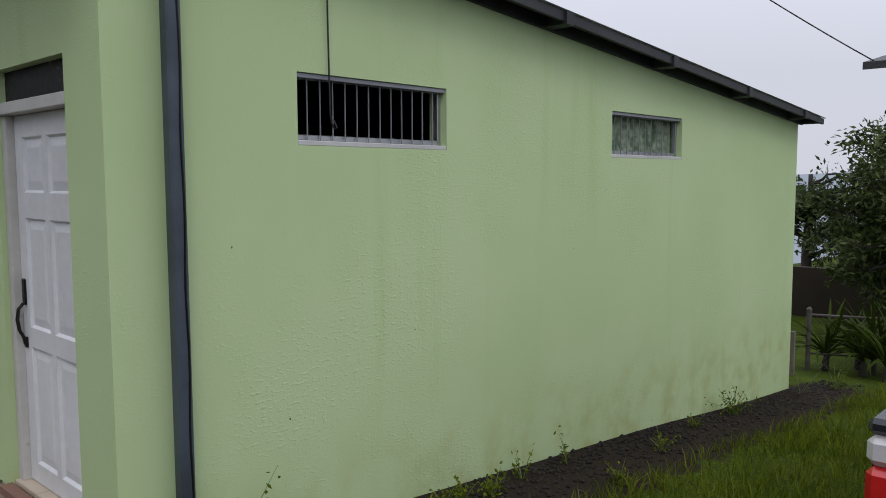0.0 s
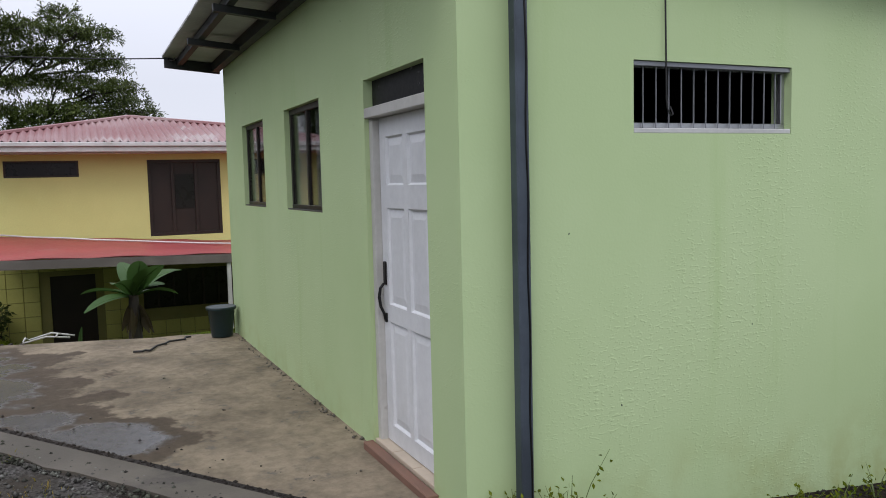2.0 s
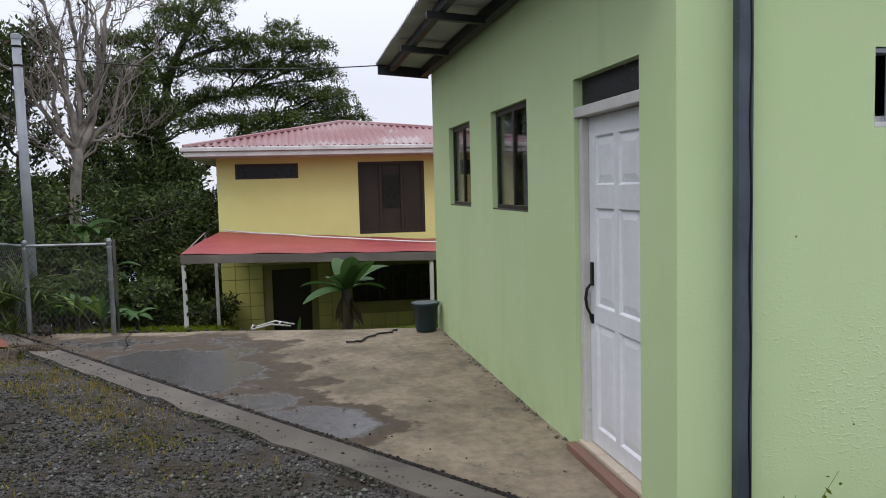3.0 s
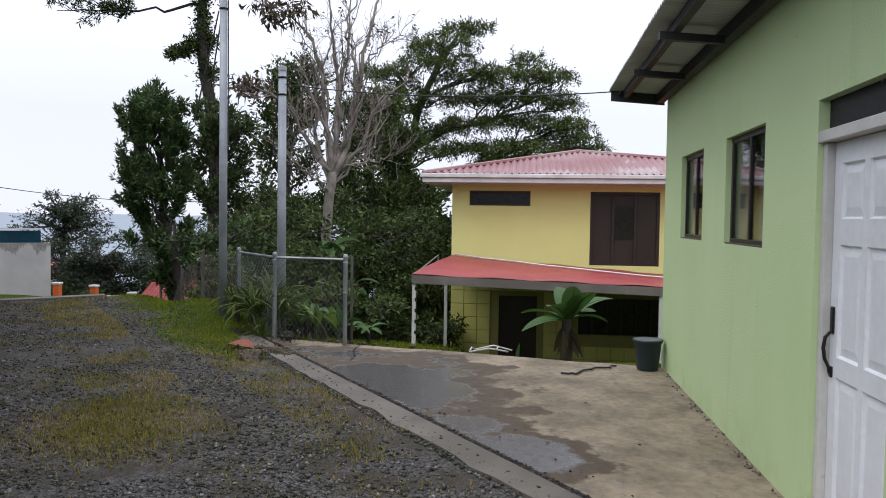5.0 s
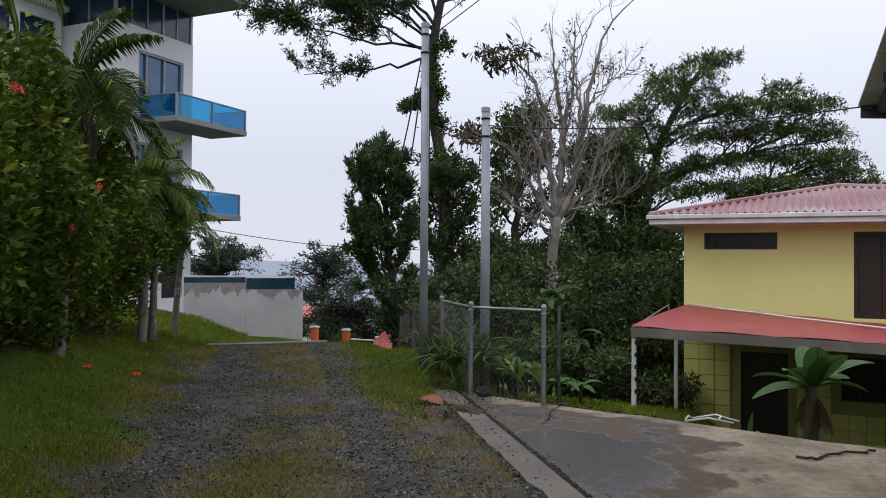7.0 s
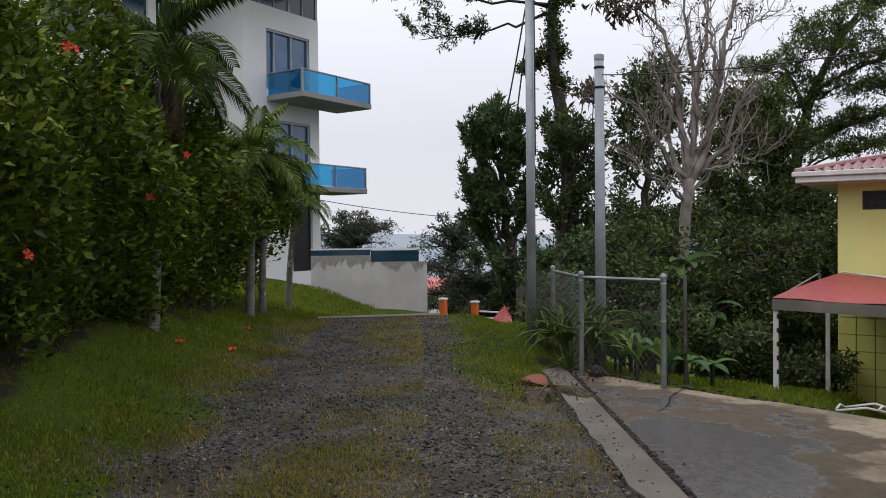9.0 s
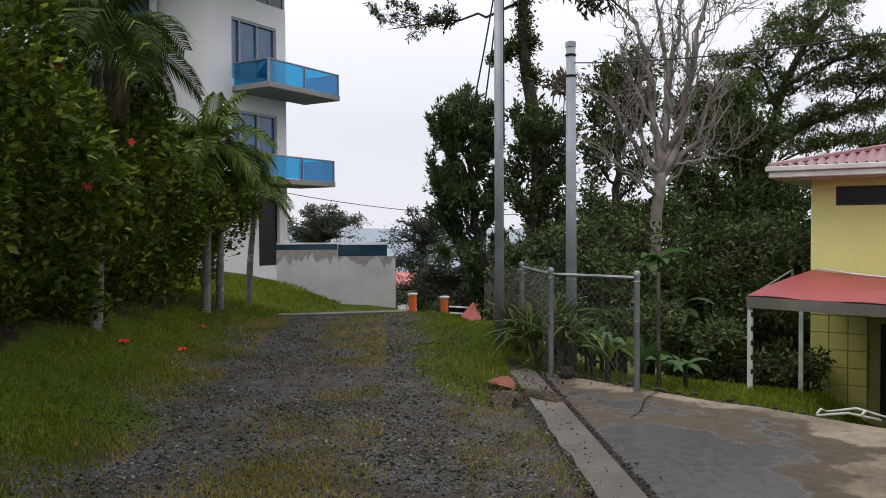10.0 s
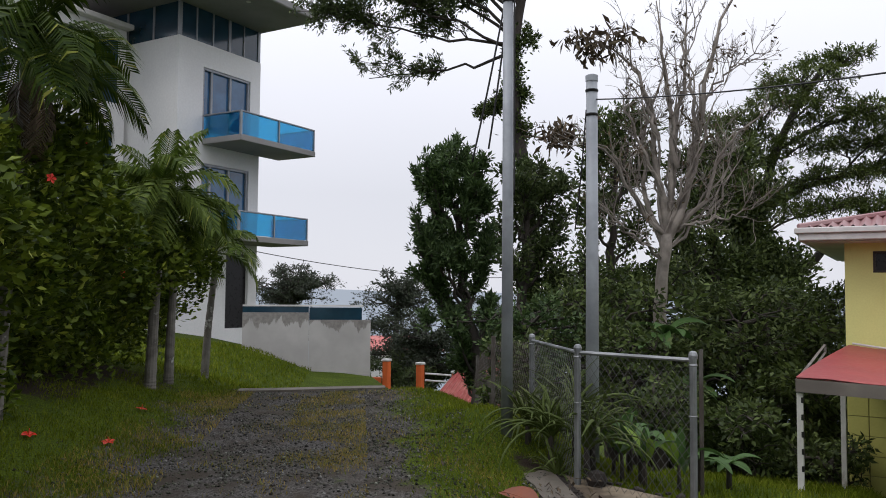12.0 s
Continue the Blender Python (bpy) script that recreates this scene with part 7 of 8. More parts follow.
for x, y, h, sd in ((-14.6, -6.2, 2.4, 4), (-15.2, -5.9, 1.6, 5)):
    rosette("papaya_plant", "thin-stemmed plant with broad yellow-green leaves", "plant", x, y, h, 0.04, BAN[1:3], 9, L_BRIGHT if sd == 4 else L_TALL, 0.75, sd, "papaya plants")


# ---- small ground cover ----
def blades(name, label, pts, h, width, mat, parent=None):
    """Many single grass blades standing on the land."""
    n = len(pts)
    z = land(pts[:, 0], pts[:, 1])
    a = rng.uniform(0, 2 * math.pi, n)
    hh = h * rng.uniform(0.45, 1.25, n)
    lean = hh * rng.uniform(0.15, 0.9, n); b = rng.uniform(0, 2 * math.pi, n)
    base = np.stack([pts[:, 0], pts[:, 1], z - 0.01], 1)
    sd = np.stack([np.cos(a), np.sin(a), np.zeros(n)], 1) * width * rng.uniform(0.7, 1.3, (n, 1))
    ld = np.stack([np.cos(b) * lean, np.sin(b) * lean, hh], 1)
    mid = base + ld * np.array([0.35, 0.35, 0.62])
    v = np.stack([base - sd, base + sd, mid + sd * 0.7, mid - sd * 0.7, base + ld], 1).reshape(-1, 3)
    k = np.arange(n) * 5
    f = np.concatenate([np.stack([k, k + 1, k + 2], 1), np.stack([k, k + 2, k + 3], 1), np.stack([k + 3, k + 2, k + 4], 1)])
    return tagged(part(name, raw_mesh(name, v, f), mat, parent), label, "grass", "", "stuff")


def patchy(n, sample, freq=1.1, keep=0.45, salt=0.0):
    """Points from sample(n), thinned by a soft noise so that they stand in patches."""
    p = sample(n)
    q = np.array([noise.noise((x * freq + salt, y * freq, 1.7)) for x, y in p])
    return p[rng.uniform(-0.5, 0.6, len(p)) < q + keep]


def in_road(s0, s1, w0, w1, bias=1.0):
    def f(n):
        s = s0 + (s1 - s0) * rng.uniform(0, 1, n) ** bias
        w = rng.uniform(w0, w1, n)
        return np.stack(road_xy(s, w), 1)
    return f


def off_slab(p):
    s, w = road_sw(p[:, 0], p[:, 1])
    on = (w > joint_w(s) - 0.36) & (p[:, 1] < 0.1) & (p[:, 0] > far_edge(p[:, 1]) - 0.03) & (p[:, 0] < 0.7)
    return p[~on]


def edge_thin(p, lo, hi, salt, spread=0.3):
    """Points thinned past two wandering edges of the track's width."""
    s, w = road_sw(p[:, 0], p[:, 1])
    wob = np.array([0.38 * noise.noise((a * 0.9, salt, 2.0)) + 0.22 * noise.noise((a * 2.7, salt, 5.0)) for a in s])
    d = np.minimum(w - (lo + wob), (hi + wob) - w)
    return p[d > spread * rng.uniform(-1, 1, len(p)) ** 3]


blades("lawn_grass", "short bright lawn grass sloping up to the hedge", edge_thin(patchy(95000, in_road(0.5, 13.2, -2.7, 0.0), 1.3, 0.3), -2.1, -0.85, 3.0, 0.5), 0.05, 0.0042, L_GRASS)
blades("lawn_grass", "lawn grass before the grey garden wall", in_road(13, 29, -7.5, -0.6)(16000), 0.12, 0.012, L_GRASS)
verge = edge_thin(off_slab(in_road(5.5, 13.5, 1.1, 4.2)(32000)), 1.85, 9.0, 8.0, 0.6)
blades("verge_grass", "ragged grass verge between track and fence", verge[verge[:, 0] < -5.6], 0.06, 0.0045, L_GRASS)
blades("verge_grass", "grass past the end of the gravel", in_road(13.4, 22, 0.2, 4.0)(14000), 0.05, 0.009, L_GRASS)
slope = off_slab(np.stack([rng.uniform(-14.5, -6.3, 26000), rng.uniform(-5.3, 2.0, 26000)], 1))
slope = slope[(slope[:, 1] < -2.2 + 0.4 * rng.normal(size=len(slope))) | (slope[:, 0] < -9.5)]
blades("slope_grass", "grass slope falling to the yellow house", slope, 0.09, 0.006, L_GRASS)
blades("side_grass", "rough long grass beside the green house", patchy(40000, lambda n: np.stack([rng.uniform(0.75, 5.0, n), rng.uniform(1.2, 13.0, n)], 1), 1.6, 0.4), 0.13, 0.0045, L_GRASS)
blades("track_grass", "yellowing grass tufts between the wheel tracks", patchy(34000, in_road(2.0, 12.5, 0.3, 1.2), 1.6, -0.2), 0.04, 0.0045, L_STRAW)
blades("track_grass", "yellow-green grass patches in the gravel", patchy(44000, in_road(0.0, 12.8, -0.9, 2.25), 1.5, -0.5, 9.0), 0.04, 0.0045, L_STRAW)
blades("track_grass", "yellowing grass along the lawn's edge", patchy(20000, in_road(1.5, 13.0, -1.4, -0.5), 1.3, -0.15, 4.0), 0.055, 0.0045, L_STRAW)
blades("track_grass", "dry grass along the gutter strip", patchy(12000, in_road(1.0, 8.5, 1.7, 2.5), 1.9, -0.05, 14.0), 0.042, 0.0045, L_STRAW)

q = np.stack(road_xy(2.6 + rng.normal(size=5200) * 0.42, 0.3 + rng.normal(size=5200) * 0.26), 1)
blades("track_grass", "large straw-yellow grass patch in the gravel", q, 0.038, 0.0045, L_STRAW)
# loose stones on the track
def yard_top(x, y):
    return -0.046 + 0.011 * np.minimum(x, 0)


def stones(name, label, p, size, mat, lift=0.0, floor_z=land):
    n = len(p)
    z = floor_z(p[:, 0], p[:, 1]) + lift
    r = size * (0.5 + 1.7 * rng.uniform(0, 1, n) ** 2.5)
    c = np.stack([p[:, 0], p[:, 1], z + r * 0.25], 1)
    dirs = np.array([(1, 0, 0), (0, 1, 0), (-1, 0, 0), (0, -1, 0), (0, 0, 0.7), (0, 0, -0.6)], float)
    v = c[:, None, :] + dirs[None] * r[:, None, None] * rng.uniform(0.6, 1.2, (n, 6, 1)) + rng.normal(size=(n, 6, 3)) * r[:, None, None] * 0.12
    k = (np.arange(n) * 6)[:, None]
    f = np.concatenate([np.stack([k[:, 0] + a, k[:, 0] + (a + 1) % 4, k[:, 0] + 4], 1) for a in range(4)] + [np.stack([k[:, 0] + (a + 1) % 4, k[:, 0] + a, k[:, 0] + 5], 1) for a in range(4)])
    tagged(part(name, raw_mesh(name, v.reshape(-1, 3), f), mat), label, "gravel", "", "stuff")

stones("gravel", "loose dark grey gravel on the track", edge_thin(patchy(90000, in_road(-2.5, 13.0, -1.6, 2.3, 1.2), 2.3, 0.25, 3.0), -0.95, 2.2, 3.0, 0.7), 0.0105, M_STONE)
stones("gravel", "loose dark gravel before the green house", np.stack([rng.uniform(-1.0, 4.0, 6000), rng.uniform(-3.2, -0.4, 6000)], 1), 0.013, M_STONE)
clod = np.stack([np.abs(rng.normal(size=4000)) * 0.32 + 0.02, rng.uniform(0.6, 9.6, 4000)], 1)
stones("soil_clods", "dark crumbly soil clods along the green wall", clod, 0.013, M_DARKSOIL)
spill = np.concatenate([in_road(-1.0, 7.5, 2.42, 2.55)(240), in_road(-1.0, 7.5, 2.5, 3.1)(110)])
stones("spilt_gravel", "dark pebbles spilt over the gutter strip", spill, 0.009, M_DARKSOIL, 0.0, yard_top)
a_ = rng.uniform(-1.8, 8.0, 3600)
stones("gravel", "loose gravel strewn over the gutter strip", np.stack(road_xy(a_, joint_w(a_) - 0.12 - 0.3 * rng.uniform(0, 1, 3600) ** 0.45), 1), 0.0095, M_STONE, 0.012, yard_top)
a_, b_ = rng.uniform(-1.8, 8.1, 2600), rng.normal(size=2600) * 0.018
fill = np.stack(road_xy(a_, joint_w(a_) + b_), 1)
stones("joint_dirt", "crumbs of black dirt lying along the slab's joint", fill, 0.009, M_DARKSOIL, 0.0, yard_top)
q = rng.uniform(0, 1, 260)[:, None]
crack = np.array([[-6.02, -3.73]]) * (1 - q) + np.array([[-7.26, -3.89]]) * q + np.stack([np.zeros(260), 0.025 * np.sin(q[:, 0] * 7)], 1) + rng.normal(size=(260, 2)) * 0.004
stones("crack_dirt", "dark dirt caught in a crack of the yard slab", crack, 0.0042, M_DARKSOIL, 0.0, yard_top)
sp2 = np.stack([rng.uniform(-5.5, -0.8, 60), rng.uniform(-2.2, -0.1, 60)], 1)
sp2 = sp2[road_sw(sp2[:, 0], sp2[:, 1])[1] > 2.95]
stones("wall_debris", "crumbs of dirt along the wall's foot", np.concatenate([sp2[:16], np.stack([rng.uniform(-6.0, -1.5, 150), -np.abs(rng.normal(size=150)) * 0.04 - 0.01], 1)]), 0.009, M_APRON, 0.0, yard_top)

# weeds along the wall
def weed(x, y, h, n, seed, label, mat=L_GRASS):
    t = thing("weed", label, "weed", "weeds by the green wall")
    g = float(land(x, y)); r = np.random.default_rng(seed)
    m, pos = Mesh(), []
    for i in range(n):
        tip = np.array([x + r.normal() * h * 0.4, y + r.normal() * h * 0.4, g + h * r.uniform(0.4, 1.0)])
        tip[0] = max(tip[0], 0.03)
        pth = np.array([(x, y, g - 0.02), ((x + tip[0]) / 2, (y + tip[1]) / 2, g + (tip[2] - g) * 0.6), tip])
        m.tube(pth, [0.004, 0.003, 0.0015], 3, False)
        for f in r.uniform(0.2, 1, 9):
            pos.append(pth[0] * (1 - f) + pth[2] * f + r.normal(size=3) * 0.02)
    part("stalk", m, M_STEMGREEN, t)
    tagged(part("leafage", leaf_mesh("leafage", np.array(pos), 0.036, 0.02, 0.5), mat, t), kind="stuff")

for i, (x, y, h, n) in enumerate(((0.14, 0.2, 0.22, 14), (0.22, 0.42, 0.26, 20), (0.2, 0.6, 0.24, 16), (0.28, 0.3, 0.2, 18), (0.3, 0.52, 0.2, 16), (0.26, 2.05, 0.14, 14), (0.3, 1.7, 0.1, 12), (0.12, 0.1, 0.42, 4), (0.14, 0.52, 0.55, 3), (0.25, 1.9, 0.12, 10), (0.3, 2.3, 0.16, 10), (0.2, 2.75, 0.22, 5), (0.2, 3.3, 0.3, 3), (0.25, 5.3, 0.14, 7), (0.2, 6.3, 0.3, 16), (0.22, 8.2, 0.3, 3), (0.5, 4.2, 0.2, 8), (0.7, 3.2, 0.2, 8), (0.4, 8.9, 0.3, 12))):
    weed(x, y, h, n, 40 + i, "leafy green weed at the foot of the green wall")

# ---- things in the yard ----
px, py = -6.12, -0.2
pz = yard_z(px, py) + 0.004
pot = tagged(part("plant_pot", Mesh().lathe(px, py, [(0.115, pz), (0.125, pz + 0.02), (0.155, pz + 0.32), (0.172, pz + 0.325), (0.174, pz + 0.36), (0.155, pz + 0.362), (0.148, pz + 0.33), (0.135, pz + 0.28)], 28), M_POT, smooth=True), "empty dark green plastic pot against the wall", "pot")
part("soil_fill", Mesh().lathe(px, py, [(0.135, pz + 0.27), (0.13, pz + 0.285), (0.02, pz + 0.29)], 20), M_DARKSOIL, pot)
part("rim", Mesh().lathe(px, py, [(0.174, pz + 0.345), (0.18, pz + 0.352), (0.174, pz + 0.36)], 28), M_POT, pot)
hs = [(-5.62 + 0.03 * math.sin(i * 1.9) - 0.045 * i * (i > 4), -1.22 + 0.05 * i + 0.04 * math.sin(i * 1.3)) for i in range(15)]
tagged(part("hose", Mesh().tube([(x, y, yard_z(x, y) + 0.02) for x, y in hs], 0.012, 8), M_HOSE, smooth=True), "short black rubber hose lying on the concrete", "hose")
chair = thing("broken_chair", "broken white plastic chair frame lying at the yard's edge", "chair")
for a, b, c in (((-6.95, -2.35, 0.0), (-6.9, -2.1, 0.09), (-6.98, -1.85, 0.02)), ((-7.15, -2.3, 0.0), (-7.1, -2.05, 0.1), (-7.1, -1.8, 0.02)), ((-6.95, -2.35, 0.02), (-7.05, -2.33, 0.06), (-7.15, -2.3, 0.0)), ((-6.9, -2.0, 0.07), (-7.0, -1.98, 0.1), (-7.1, -1.95, 0.07))):
    part("frame_tube", Mesh().tube([(p[0], p[1], p[2] * 0.7 - 0.115) for p in (a, b, c)], 0.011, 8), M_FRAMEWHITE, chair, smooth=True)
pile = thing("dry_frond_pile", "pile of dry grey palm fronds with an orange leaf sheath", "debris")
fx_, fy_ = -6.55, -5.2
fz_ = float(land(fx_, fy_))
part("leaf_sheath", blade_leaf(0.5, 0.22, 0.15, 0.3, 0.35), surface("orange_dry_sheath", (0.21, 0.055, 0.02), (0.16, 0.045, 0.02), 0.6, fine=20, bump=0.2), pile, "curled orange leaf sheath").matrix_world = pose(fx_ - 0.1, fy_ - 0.3, fz_ + 0.05, 12, 0, 60)
dry = frond(0.7, 0.25, 0.5, 16, 0.16); dry.materials.append(L_DRY)
for i, (dx, dy, a) in enumerate(((0.1, 0.1, 20), (0.25, 0.1, 60), (0.45, 0.2, 35), (0.15, 0.3, 75), (0.3, 0.3, 15))):
    part("dry_frond", dry, L_DRY, pile).matrix_world = pose(fx_ + dx, fy_ + dy - 0.1, fz_ + 0.03 + 0.012 * i, 0, 8, a)
lit = np.stack([rng.normal(-6.4, 0.45, 170), rng.normal(-5.1, 0.3, 170)], 1)
lz = land(lit[:, 0], lit[:, 1]); sw_ = road_sw(lit[:, 0], lit[:, 1])[1]
lz = np.where(sw_ > 2.2, -0.07, lz)
tagged(part("leaf_litter", leaf_mesh("leaf_litter", np.stack([lit[:, 0], lit[:, 1], lz + 0.02], 1), 0.07, 0.025, 0.9), L_DRY), "scattered dry brown leaves beside the gutter", "leaves", "", "stuff")
tagged(part("grey_stone", Mesh().lathe(-7.55, -5.0, [(0.08, -0.14), (0.1, -0.08), (0.07, -0.02), (0.02, 0.0)], 9), M_DARKSOIL), "rough grey stone at the fence corner", "stone")
rub = thing("slab_rubble", "broken kerb of rough concrete lumps along the slab's end", "rubble")
lump = Mesh().box(-0.1, 0.1, -0.07, 0.07, -0.04, 0.04, 0.025).data("lump")
for i in range(26):
    y = -5.15 + 0.11 * i + rng.uniform(-0.03, 0.03)
    x = far_edge(y) - 0.06 + rng.uniform(-0.04, 0.04)
    part("lump", lump, M_DARKSOIL, rub).matrix_world = pose(x, y, yard_z(x, y) - 0.01 + rng.uniform(-0.02, 0.02), rng.uniform(-15, 15), rng.uniform(-15, 15), rng.uniform(0, 180)) @ Matrix.Scale(rng.uniform(0.25, 0.55), 4)
for x, y, z, r in ((-16.5, -14.5, 0.5, 0.12), (-15.6, -15.2, 0.4, 0.1)):
    g = float(land(x, y))
    tagged(part("fallen_frond", Mesh().tube([(x, y, g + 0.03), (x + 0.4, y + 0.5, g + 0.12), (x + 0.7, y + 1.0, g + 0.05)], [0.03, 0.05, 0.02], 6), M_BARK), "dark dead frond lying on the lawn", "debris", "fallen fronds")

# ---- beside and behind the green house ----
M_CARPAINT = surface("dark_car_paint", (0.02, 0.022, 0.026), (0.024, 0.026, 0.03), 0.22, 0.3, fine=8, bump=0.0, spec=0.7)
M_LENSRED = surface("red_lamp_lens", (0.55, 0.012, 0.01), (0.48, 0.012, 0.01), 0.15, fine=60, bump=0.1, spec=0.8)
M_LENSCLEAR = surface("clear_lamp_lens", (0.62, 0.6, 0.6), (0.5, 0.48, 0.48), 0.15, fine=60, bump=0.2, spec=0.8)
M_TYRE = surface("tyre_rubber", (0.02, 0.02, 0.02), (0.03, 0.03, 0.03), 0.85, fine=40, bump=0.2)
car = thing("parked_car", "dark parked estate car with red and clear tail lamps", "car")
cx0, cx1, cy0 = 2.58, 4.28, 1.95
gz = float(land(3.4, 3.5)) - 0.02
prof = [(0.0, 0.42), (-0.06, 0.55), (0.0, 0.82), (0.03, 1.02), (0.28, 1.52), (0.5, 1.6), (2.3, 1.58), (3.1, 1.06), (4.1, 0.95), (4.3, 0.75), (4.32, 0.42), (3.9, 0.3), (0.3, 0.3)]
cb = Mesh()
nP = len(prof)
cv = []
for x, ins in ((cx0 + 0.05, 0.05), (cx0, 0.0), (cx1, 0.0), (cx1 - 0.05, 0.05)):
    for a, b in prof:
        tuck = 0.17 * max(b - 1.0, 0) / 0.6
        cv.append((x + (tuck if x < 3.4 else -tuck), cy0 + a + (ins if a < 2 else -ins), gz + b - ins * (b > 0.6) * 0.4))
cb.add(cv, [(q * nP + i, q * nP + (i + 1) % nP, (q + 1) * nP + (i + 1) % nP, (q + 1) * nP + i) for q in range(3) for i in range(nP)] + [tuple(range(nP)), tuple(3 * nP + i for i in range(nP))])
part("body", cb, M_CARPAINT, car)
part("rear_window", Mesh().add([(cx0 + 0.2, cy0 + 0.02, gz + 1.06), (cx1 - 0.2, cy0 + 0.02, gz + 1.06), (cx1 - 0.27, cy0 + 0.24, gz + 1.48), (cx0 + 0.27, cy0 + 0.24, gz + 1.48)], [(0, 1, 2, 3)]), M_NAVY, car)
part("bumper", Mesh().box(cx0 + 0.01, cx1 - 0.01, cy0 - 0.1, cy0 + 0.12, gz + 0.36, gz + 0.56, .04), M_CARPAINT, car)
for xa, xb in ((cx0 - 0.012, cx0 + 0.17), (cx1 - 0.17, cx1 + 0.012)):
    tl = part("tail_lamp", Mesh().box(xa, xb, cy0 - 0.03, cy0 + 0.2, gz + 0.7, gz + 1.0, .03), M_LENSRED, car, "red tail lamp lens")
    part("indicator", Mesh().box(xa, xb, cy0 - 0.025, cy0 + 0.2, gz + 1.002, gz + 1.13, .03), M_LENSCLEAR, tl, "clear lamp segment")
    part("lamp_top", Mesh().box(xa + .003, xb - .003, cy0 - 0.018, cy0 + 0.19, gz + 1.132, gz + 1.2, .02), M_CARPAINT, tl)
for x in (cx0 + 0.1, cx1 - 0.1):
    for y in (cy0 + 0.75, cy0 + 3.4):
        gw2 = float(land(x, y))
        w = part("wheel", Mesh().tube([(x - 0.1, y, gw2 + 0.31), (x - 0.08, y, gw2 + 0.31), (x + 0.08, y, gw2 + 0.31), (x + 0.1, y, gw2 + 0.31)], [0.27, 0.32, 0.32, 0.27], 24), M_TYRE, car)
        part("rim", Mesh().tube([(x - 0.112, y, gw2 + 0.31), (x + 0.112, y, gw2 + 0.31)], 0.19, 20), M_ALU, w)

fb = thing("rear_fence", "old chain-link fence with galvanised posts behind the house", "fence")
RP = [(-0.42, 10.35), (1.9, 12.2), (4.0, 14.2)]
for x, y in RP:
    g = float(land(x, y))
    part("fence_post", Mesh().tube([(x, y, g - 0.2), (x, y, g + 0.86)], 0.035, 10), M_RUSTPOST, fb)
    part("post_cap", Mesh().lathe(x, y, [(0.04, g + 0.86), (0.042, g + 0.9), (0.015, g + 0.93)], 10), M_RUSTPOST, fb)
for (xa, ya), (xb, yb) in zip(RP, RP[1:]):
    ga, gb = float(land(xa, ya)), float(land(xb, yb))
    for h in (0.82, 0.25):
        part("rail", Mesh().tube([(xa, ya, ga + h), (xb, yb, gb + h)], 0.016, 6), M_RUSTPOST, fb)
    wm = Mesh(); L = math.hypot(xb - xa, yb - ya)
    k = 0.0
    while k < L - 0.8:
        for u0, u1 in ((k, k + 0.8), (k + 0.8, k)):
            wm.tube([(xa + (xb - xa) * u / L, ya + (yb - ya) * u / L, ga + (gb - ga) * u / L + h) for u, h in ((u0, 0.03), (u1, 0.82))], 0.002, 3, False)
        k += 0.08
    part("wire_mesh", wm, M_LINK, fb)
g = float(land(-0.4, 9.6))
tagged(part("fence_board", Mesh().box(-0.5, -0.32, 9.5, 9.54, g - 0.2, g + 0.62, .006), M_BEAM), "short weathered timber board beside the corner", "board")
tagged(part("brown_fence", Mesh().box(-9.5, 6.0, 17.0, 17.1, -2.4, -0.3, .01), M_BROWN), "dark brown sheet fence across the back plots", "fence")
grow("garden_tree", "dense dark green tree behind the side fence", "tree", (-0.3, 14.6, float(land(-0.3, 14.6)) - 0.3), [(-0.3, 14.6, 0.0), (-0.2, 14.7, 1.6)], 0.16, pads((-0.15, 14.9, 0.75), (1.6, 1.5, 2.1), 105, 0.5, 0.8, 0.25), 220, (0.15, 0.06), L_DARK, M_BARK, 6, 1.0, 0.3, limb_r=0.4)
grow("garden_tree", "lighter green tree behind the back fence", "tree", (-4.0, 21.0, -1.6), [(-4.0, 21.0, 0.6), (-4.0, 21.0, 1.8)], 0.16, pads((-3.6, 21.0, 0.7), (2.0, 1.6, 1.5), 40, 0.6, 0.8, 0.25), 120, (0.18, 0.07), L_TALL, M_BARK, 6, 1.0, 0.3, limb_r=0.4)
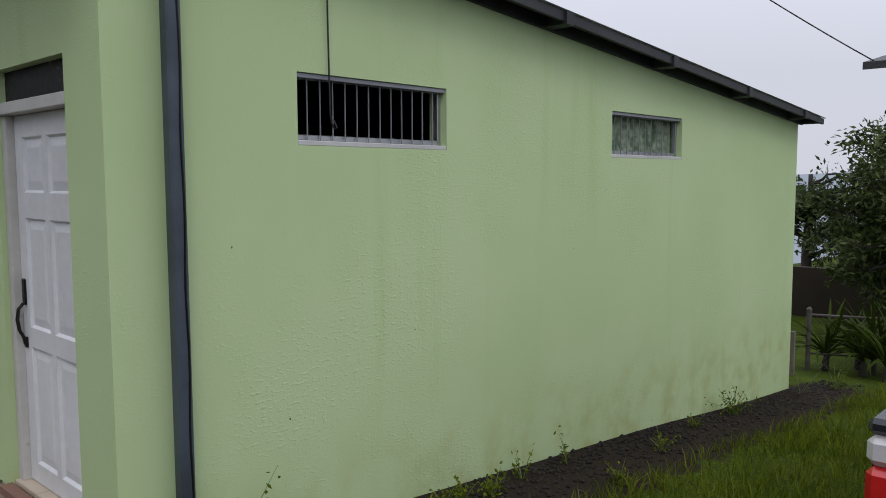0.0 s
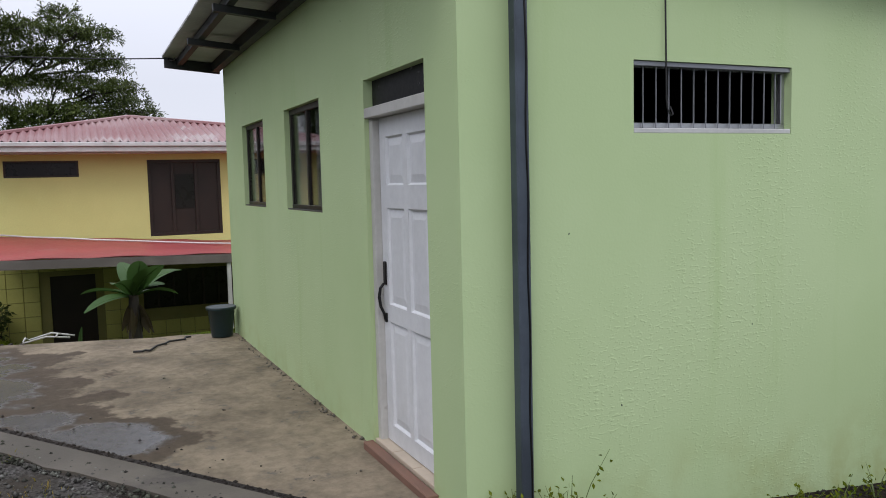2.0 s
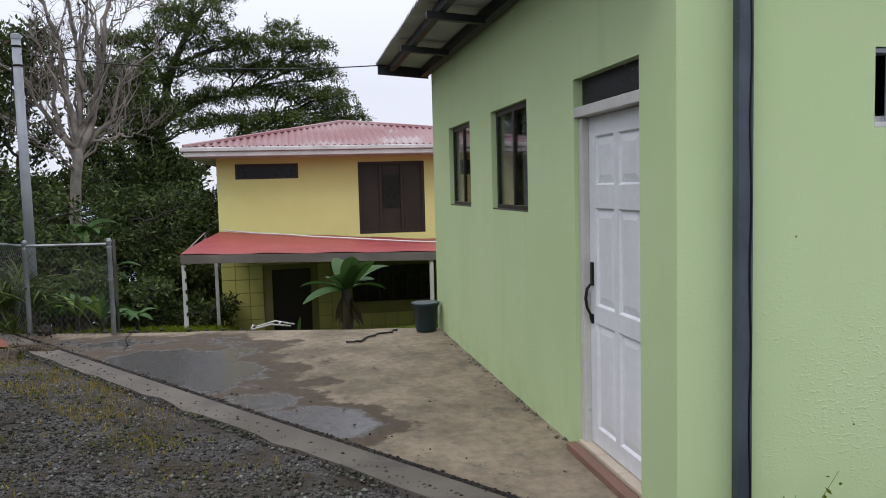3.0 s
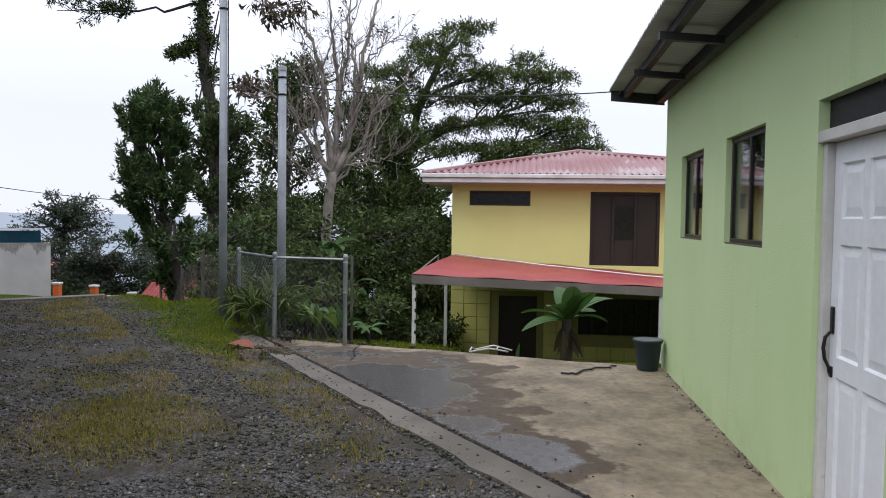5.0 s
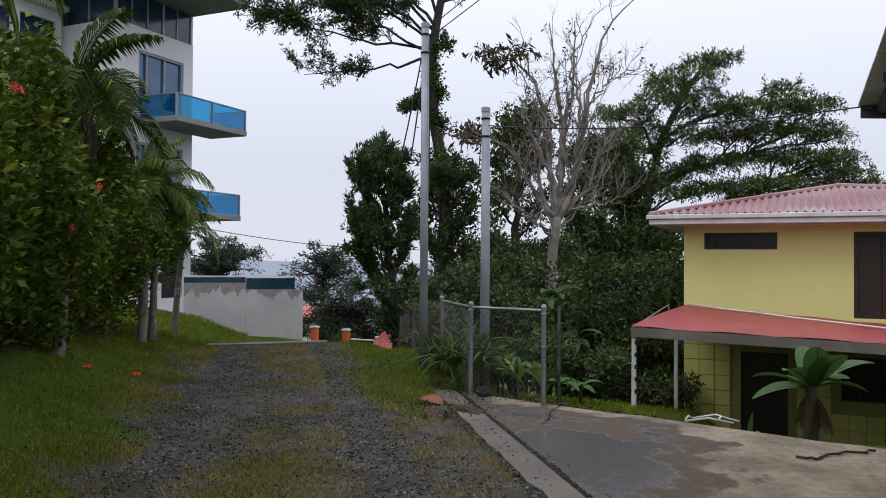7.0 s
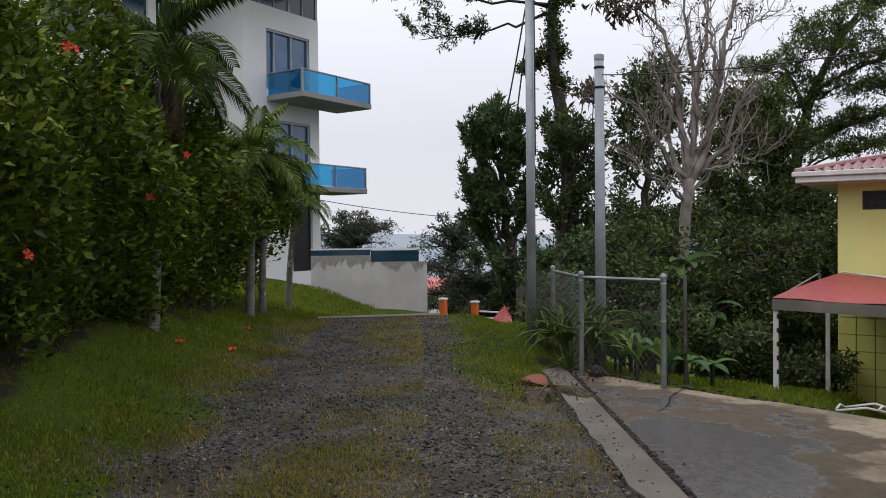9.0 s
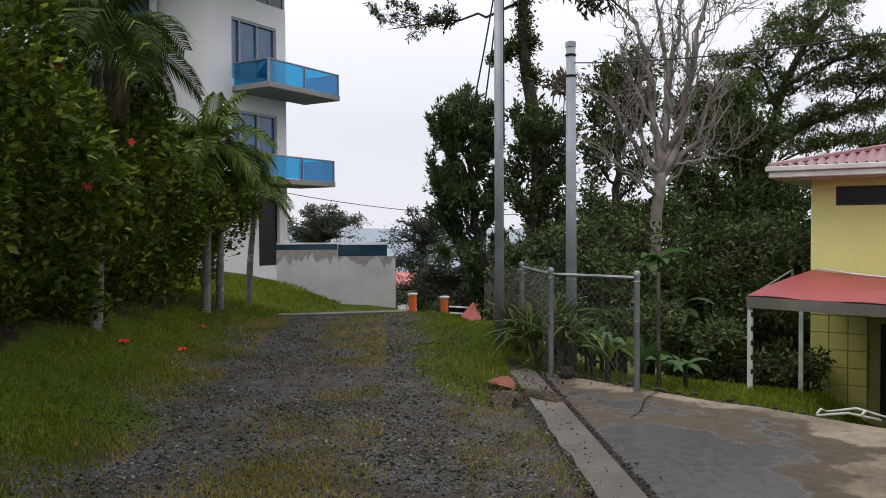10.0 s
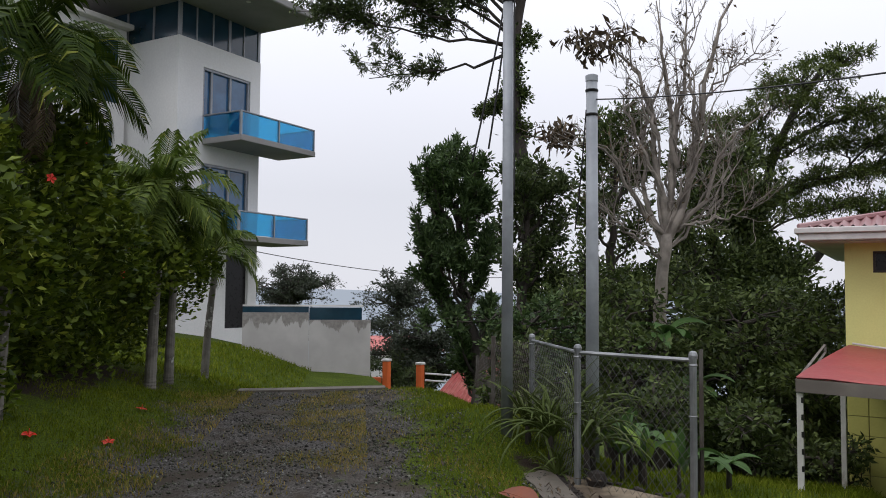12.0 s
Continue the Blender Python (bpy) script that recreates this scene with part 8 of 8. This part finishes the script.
for x, y, sc, sd in ((0.0, 11.3, 1.5, 31), (0.3, 10.9, 1.7, 37), (0.6, 10.4, 1.6, 38), (-0.25, 10.6, 1.4, 39), (0.45, 11.1, 1.5, 32), (-0.1, 12.0, 1.3, 33), (0.9, 11.6, 1.6, 34), (0.25, 10.6, 1.3, 35), (0.7, 12.2, 1.7, 36)):
    rosette("strap_plant", "arching strap-leaved plant by the side fence", "plant", x, y, 0.25, 0.05, STRAP, 26, L_PALM, sc, sd, "plants by the side fence")
nb = thing("neighbour_house", "neighbouring house with a dark sheet roof", "house")
part("wall", pierced("y", 16.9, 0.2, 0.4, 8.0, -2.2, lambda u: 3.7, [(2.0, 3.4, 0.6, 1.9)]), M_WHITEWALL, nb)
part("wall", Mesh().box(0.4, 0.6, 17.102, 23.0, -2.2, 3.7), M_WHITEWALL, nb)
part("window", Mesh().box(2.0, 3.4, 16.98, 17.02, 0.6, 1.9), M_NAVY, nb)
part("roof", Mesh().add([(-1.4, 15.9, 4.0), (9, 15.9, 4.0), (9, 24, 5.6), (-1.4, 24, 5.6), (-1.4, 15.9, 3.85), (9, 15.9, 3.85), (9, 24, 5.45), (-1.4, 24, 5.45)], [(0, 1, 2, 3), (4, 5, 6, 7), (0, 1, 5, 4), (1, 2, 6, 5), (2, 3, 7, 6), (3, 0, 4, 7)]), M_PURLIN, nb, "dark sheet roof")
tagged(part("service_pole", Mesh().tube([(-8.72, 12.92, -2.0), (-8.72, 12.92, 10.7)], [0.12, 0.09], 10), M_POLE), "slim service pole behind the houses", "pole")

# ---- single tiles on the lower wall of the yellow house ----
TS = 0.305
ytile = Mesh().box(-0.02, 0.012, -TS / 2 + 0.006, TS / 2 - 0.006, -TS / 2 + 0.006, TS / 2 - 0.006, 0.004).data("tile")
for i in range(28):
    for j in range(7):
        y, z = -3.4 + TS * (i + 0.5), 0.28 - TS * (j + 0.5)
        if y > 5.1 or any(h[0] - TS * 0.45 < y < h[1] + TS * 0.45 and h[2] - TS * 0.45 < z < h[3] + TS * 0.45 for h in (DW, LW)):
            continue
        part("tile", ytile, M_YTILE, yh).location = (YX, y, z)
